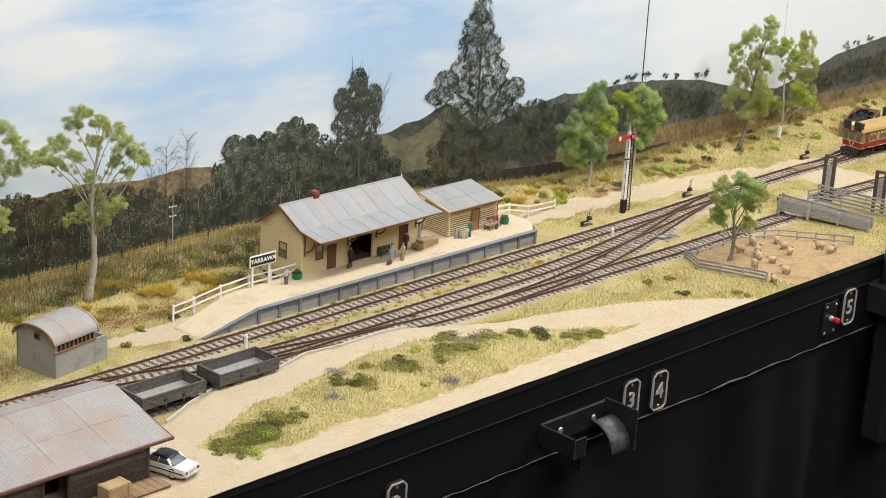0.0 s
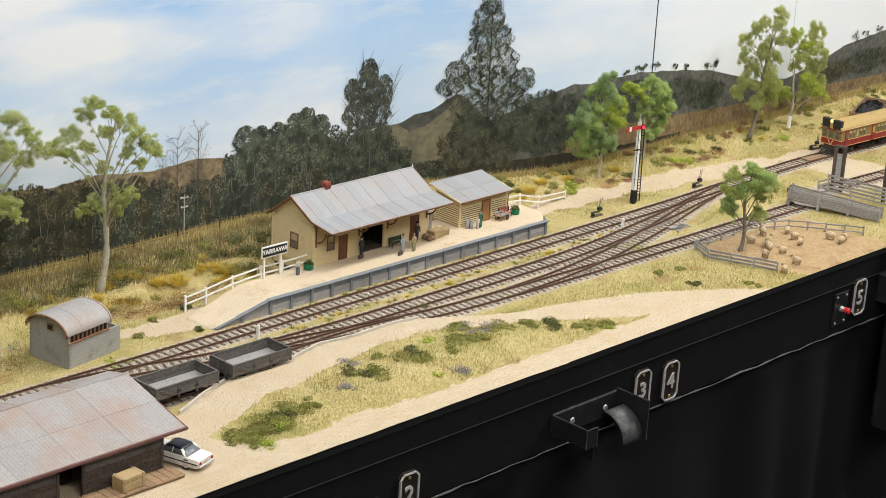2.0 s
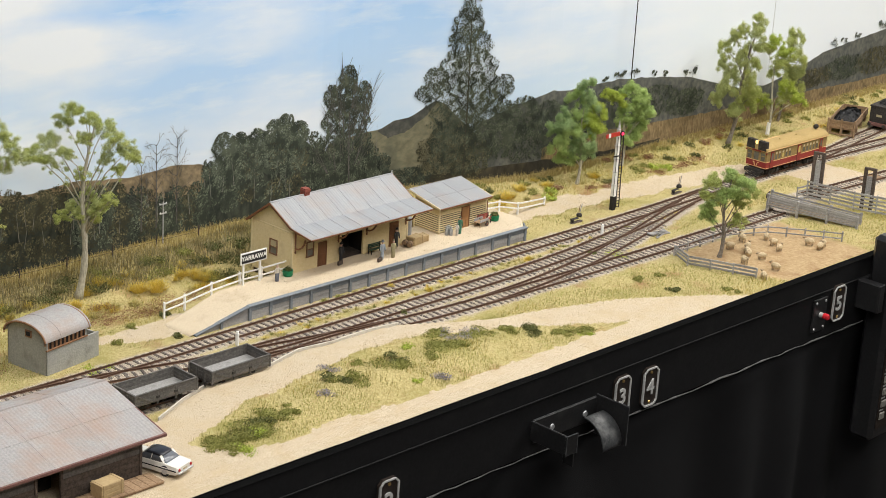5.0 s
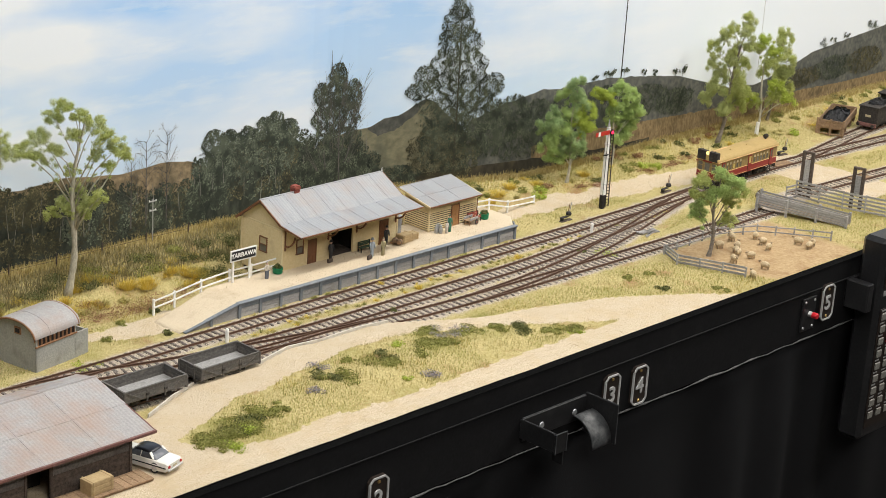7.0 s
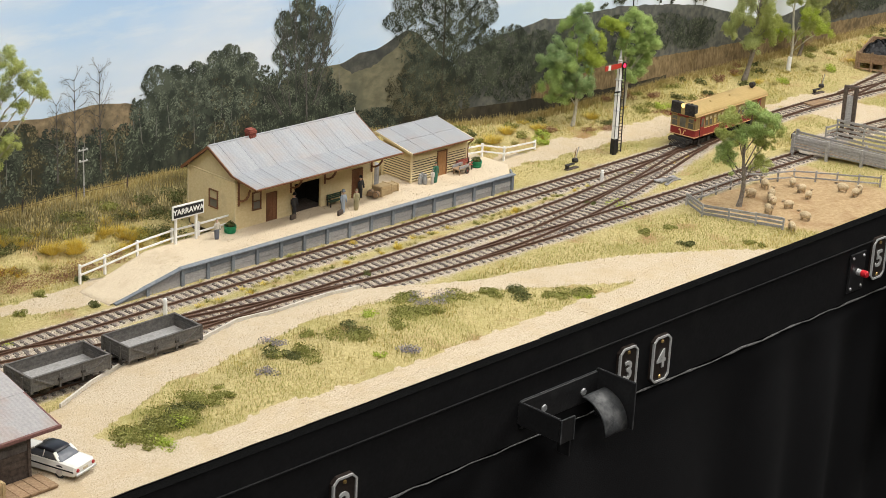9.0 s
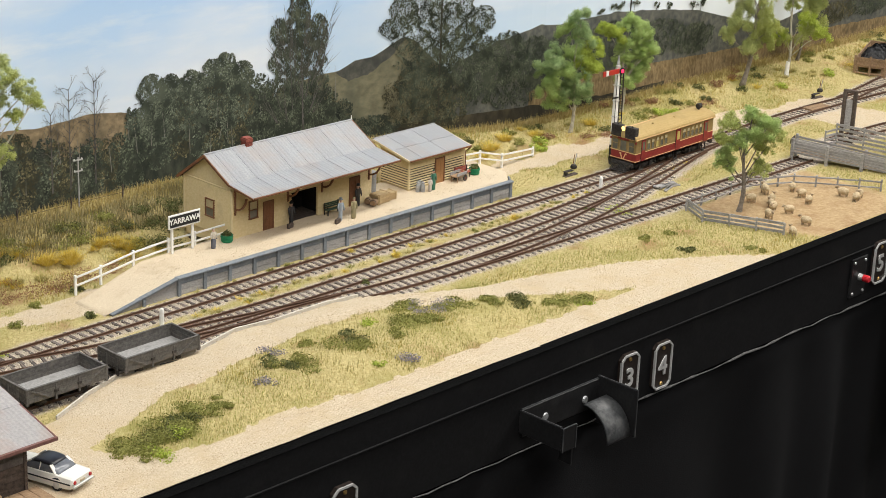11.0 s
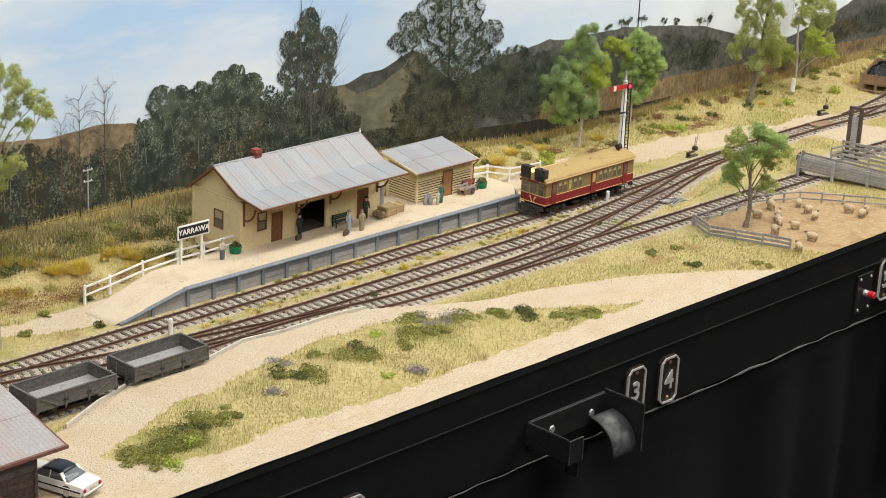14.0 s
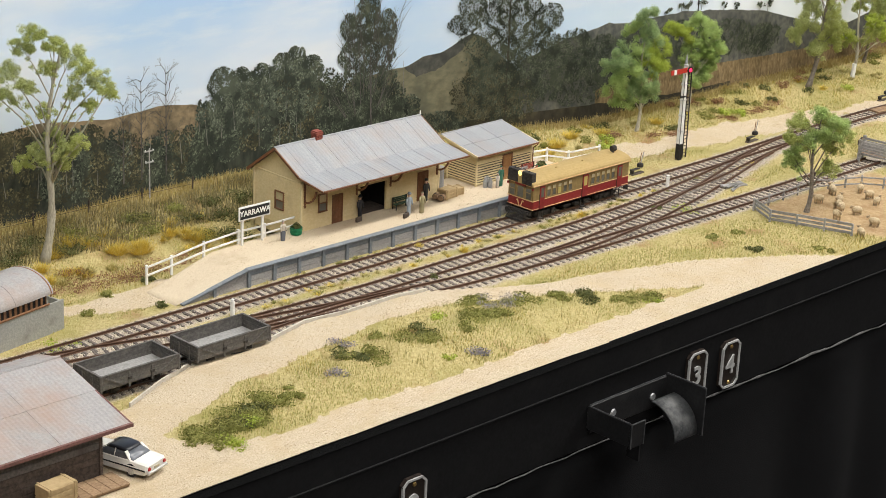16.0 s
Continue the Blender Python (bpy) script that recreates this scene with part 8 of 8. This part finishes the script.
for x, y, r in ((-0.062, 0.083, 20), (-0.045, 0.090, 20), (-0.025, 0.098, 18), (-0.080, 0.100, 18), (-0.100, 0.085, 16), (-0.039, 0.078, 16), (-0.02, 0.088, 14), (-0.110, 0.096, 16), (-0.10, 0.112, 12), (-0.058, 0.092, 12), (0.012, 0.098, 14), (0.62, 0.068, 14), (0.60, 0.075, 12), (0.76, 0.070, 14), (0.80, 0.074, 14), (0.71, 0.072, 10), (-0.27, 0.05, 16), (-0.30, 0.04, 16)):
    bush("leaf_litter", x, y, r, 2.5, RUSSET, "patch of russet leaf litter in the grass", "leaf litter", 22 * r, 1.0)
bush("white_flowers", -0.250, 0.085, 12, 8, leafy("white_blossom", [(0.12, 0.16, 0.08), (0.62, 0.62, 0.60), (0.75, 0.75, 0.72)]), "bush with tiny white blossoms behind the hut", "flowering bushes", 300, 1.1)


def far_fence():
    t = thing("wire_fence", Matrix(), "old post-and-wire fence at the foot of the hillside", "fence")
    P = []
    for k in range(10):
        x = -0.42 + k * 0.055
        y = backdrop_y(x) - 0.016
        P.append(Vector((x * 1000, y * 1000, height(x, y) * 1000)))
        part("post", bar(P[-1] + Vector((0, 0, -2)), P[-1] + Vector((0.5, 0, 13)), 1.1, 1.1, 0.15), BROWNWOOD, t)
    for a, b in zip(P, P[1:]):
        for z in (6, 11):
            part("wire", tube(bmesh.new(), [a + Vector((0, 0, z)), b + Vector((0, 0, z))], [0.18, 0.18], 5), UNDER, t)


far_fence()
tuft_rng = random.Random(44)
for _ in range(26):
    tussock(tuft_rng.uniform(0.0, 0.40), -0.0045 + tuft_rng.uniform(-0.001, 0.001), tuft_rng.uniform(2, 4), tuft_rng.uniform(2.5, 4.5), tuft_rng.choice((STRAW, STRAW, OLIVE)), "dry grass tuft at the platform's foot", "platform tufts", 50)
for _ in range(90):
    ux = tuft_rng.uniform(-0.02, 0.62)
    tussock(ux, -0.0425 + tuft_rng.uniform(-0.006, 0.006), tuft_rng.uniform(2, 5), tuft_rng.uniform(2, 4), tuft_rng.choice((STRAW, STRAW, OLIVE, GOLD)), "dry grass tuft between the tracks", "tufts between the tracks", 60)


def grass():
    rng = np.random.default_rng(9)
    green = leafy("dull_green_grass", [(0.27, 0.29, 0.07), (0.39, 0.40, 0.11), (0.50, 0.49, 0.18)])
    amber = leafy("amber_grass", [(0.42, 0.31, 0.07), (0.53, 0.42, 0.11), (0.60, 0.50, 0.18)])
    sedge = leafy("grey_olive_sedge", [(0.21, 0.18, 0.085), (0.34, 0.295, 0.155), (0.52, 0.46, 0.28)])
    fringe = leafy("tawny_fringe", [(0.34, 0.26, 0.09), (0.50, 0.40, 0.18), (0.70, 0.59, 0.31)])

    def hill(x, y):
        return backdrop_y(x) - y
    kinds = [("dry_grass", STRAW, 120000, "short straw-coloured static grass over the ground", lambda x, y: True, (1.5, 3.4), 0.22),
             ("green_grass", green, 85000, "patches of dull green static grass", lambda x, y: noise.noise(Vector((x * 16, y * 16, 10))) > (-0.12 if y < -0.12 else 0.0), (1.5, 3.4), 0.22),
             ("gold_grass", amber, 36000, "amber static grass on the banks", lambda x, y: noise.noise(Vector((x * 18, y * 18, 20))) > (0.05 if y > 0.04 else 0.33), (2.5, 5.0), 0.26),
             ("rough_grass", STRAW, 30500, "ragged tawny grass in tufts over the mound and yard", lambda x, y: y < -0.05 and noise.noise(Vector((x * 75, y * 75, 30))) > 0.05, (2.8, 6.0), 0.26),
             ("hillside_sedge", sedge, 20000, "long grey-olive sedge across the hillside", lambda x, y: x < 0.32 and 0.020 + 0.01 * noise.noise(Vector((x * 12, 0, 0))) < hill(x, y) < 0.066, (4, 9), 0.4),
             ("hilltop_grass", fringe, 22000, "tall tawny grass along the foot of the backdrop", lambda x, y: hill(x, y) < (0.030 if x < 0.32 else 0.020), (3.5, 8), 0.34)]
    for name, mat, n, label, where, span, w in kinds:
        m = n * 9 if n < 30000 else n * 3
        xs = rng.uniform(-0.50, 1.38, m)
        ys = rng.uniform(FASCIA_Y + 0.003, 0.19, m) if n > 25000 else rng.uniform(0.06, 0.19, m)
        verts, faces = [], []
        hs = rng.uniform(span[0], span[1], m) * MM
        an = rng.uniform(0, math.tau, m)
        ln = rng.uniform(0.0, 0.6, m)
        w *= MM
        for x, y, h, a, l in zip(xs, ys, hs, an, ln):
            if len(faces) >= n:
                break
            x, y = float(x), float(y)
            if y > backdrop_y(x) - 0.002 or not where(x, y):
                continue
            if -0.03 < x < 0.41 and 0.0 < y < 0.088:
                continue
            if sandiness(x, y) > 0.3 or dustiness(x, y) > 0.5:
                continue
            near = min(abs(y - along(t, x)) if t[0][0] - 0.01 < x < t[-1][0] + 0.01 else 9 for t in TRACKS)
            if near < 0.0165 + 0.006 * noise.noise(Vector((x * 60, y * 60, 2))):
                continue
            z = height(x, y) - 0.0004
            h *= 0.55 if near < 0.03 else 1.0
            l *= h
            c, s = math.cos(a), math.sin(a)
            k = len(verts)
            verts += [(x - w * s, y + w * c, z), (x + w * s, y - w * c, z), (x + l * c, y + l * s, z + h)]
            faces.append((k, k + 1, k + 2))
        soup(name, verts, faces, mat, label, "grass", "stuff")


grass()


def grit():
    """Loose pebbles on the sandy roads."""
    rng = random.Random(17)
    verts, faces = [], []
    while len(faces) < 60000:
        x, y = rng.uniform(-0.45, 0.95), rng.uniform(FASCIA_Y + 0.003, 0.09)
        on_deck = -0.05 < x < 0.40 and 0.004 < y < 0.042
        if not on_deck and sandiness(x, y) < 0.5:
            continue
        s = rng.uniform(0.0002, 0.00055) * (1.5 if rng.random() < 0.06 else 1)
        z = (ramp_z(x) if on_deck else height(x, y)) + 0.00005
        k = len(verts)
        for dx, dy, dz in ((1, 0, 0), (-0.5, 0.87, 0), (-0.5, -0.87, 0), (0, 0, 1)):
            verts.append((x + s * (dx + rng.uniform(-.3, .3)), y + s * (dy + rng.uniform(-.3, .3)), z + s * dz * 0.9))
        faces += [(k, k + 1, k + 3), (k + 1, k + 2, k + 3), (k + 2, k, k + 3)]
    soup("grit", verts, faces, leafy("sand_grit", [(0.38, 0.28, 0.17), (0.58, 0.47, 0.33), (0.78, 0.68, 0.52)], thin=0), "loose sandy grit on the roads and platform", "grit", "stuff")


grit()


# ---- what moves: the railcar rolls in along the main line ----
def motions():
    seen = [(0.0, 0.994), (1.5, 0.946), (3.5, 0.873), (5.2, 0.804), (7.0, 0.727), (9.0, 0.633), (11.0, 0.536), (12.5, 0.466), (14.5, 0.366), (16.0, 0.293)]
    line = smooth_line(MAIN, 0.004)

    def on_line(x):
        for a, b in zip(line, line[1:]):
            if a.x <= x <= b.x:
                f = (x - a.x) / (b.x - a.x)
                return a.lerp(b, f)
        return line[-1]
    rows = []
    for i in range(33):
        t = i * 0.5
        x = along(seen, t)
        a, b = on_line(x + 0.0226), on_line(x + 0.1053)
        ang = math.degrees(math.atan2(b.y - a.y, b.x - a.x))
        y = a.y - (b.y - a.y) * 0.0226 / 0.0827
        rows.append((t, pose(x, y, 0, 0, 0, ang)))
    walk(RAILCAR, rows)
    for w in RAILCAR_WHEELS:
        x, z = w.location.x, w.location.z
        spin = []
        for i in range(161):
            t = i * 0.1
            turn = -(0.994 - along(seen, t)) / 0.0046
            spin.append((t, pose(x, 0, z, 0, math.degrees(turn) % 360, 0)))
        walk(w, spin)


motions()
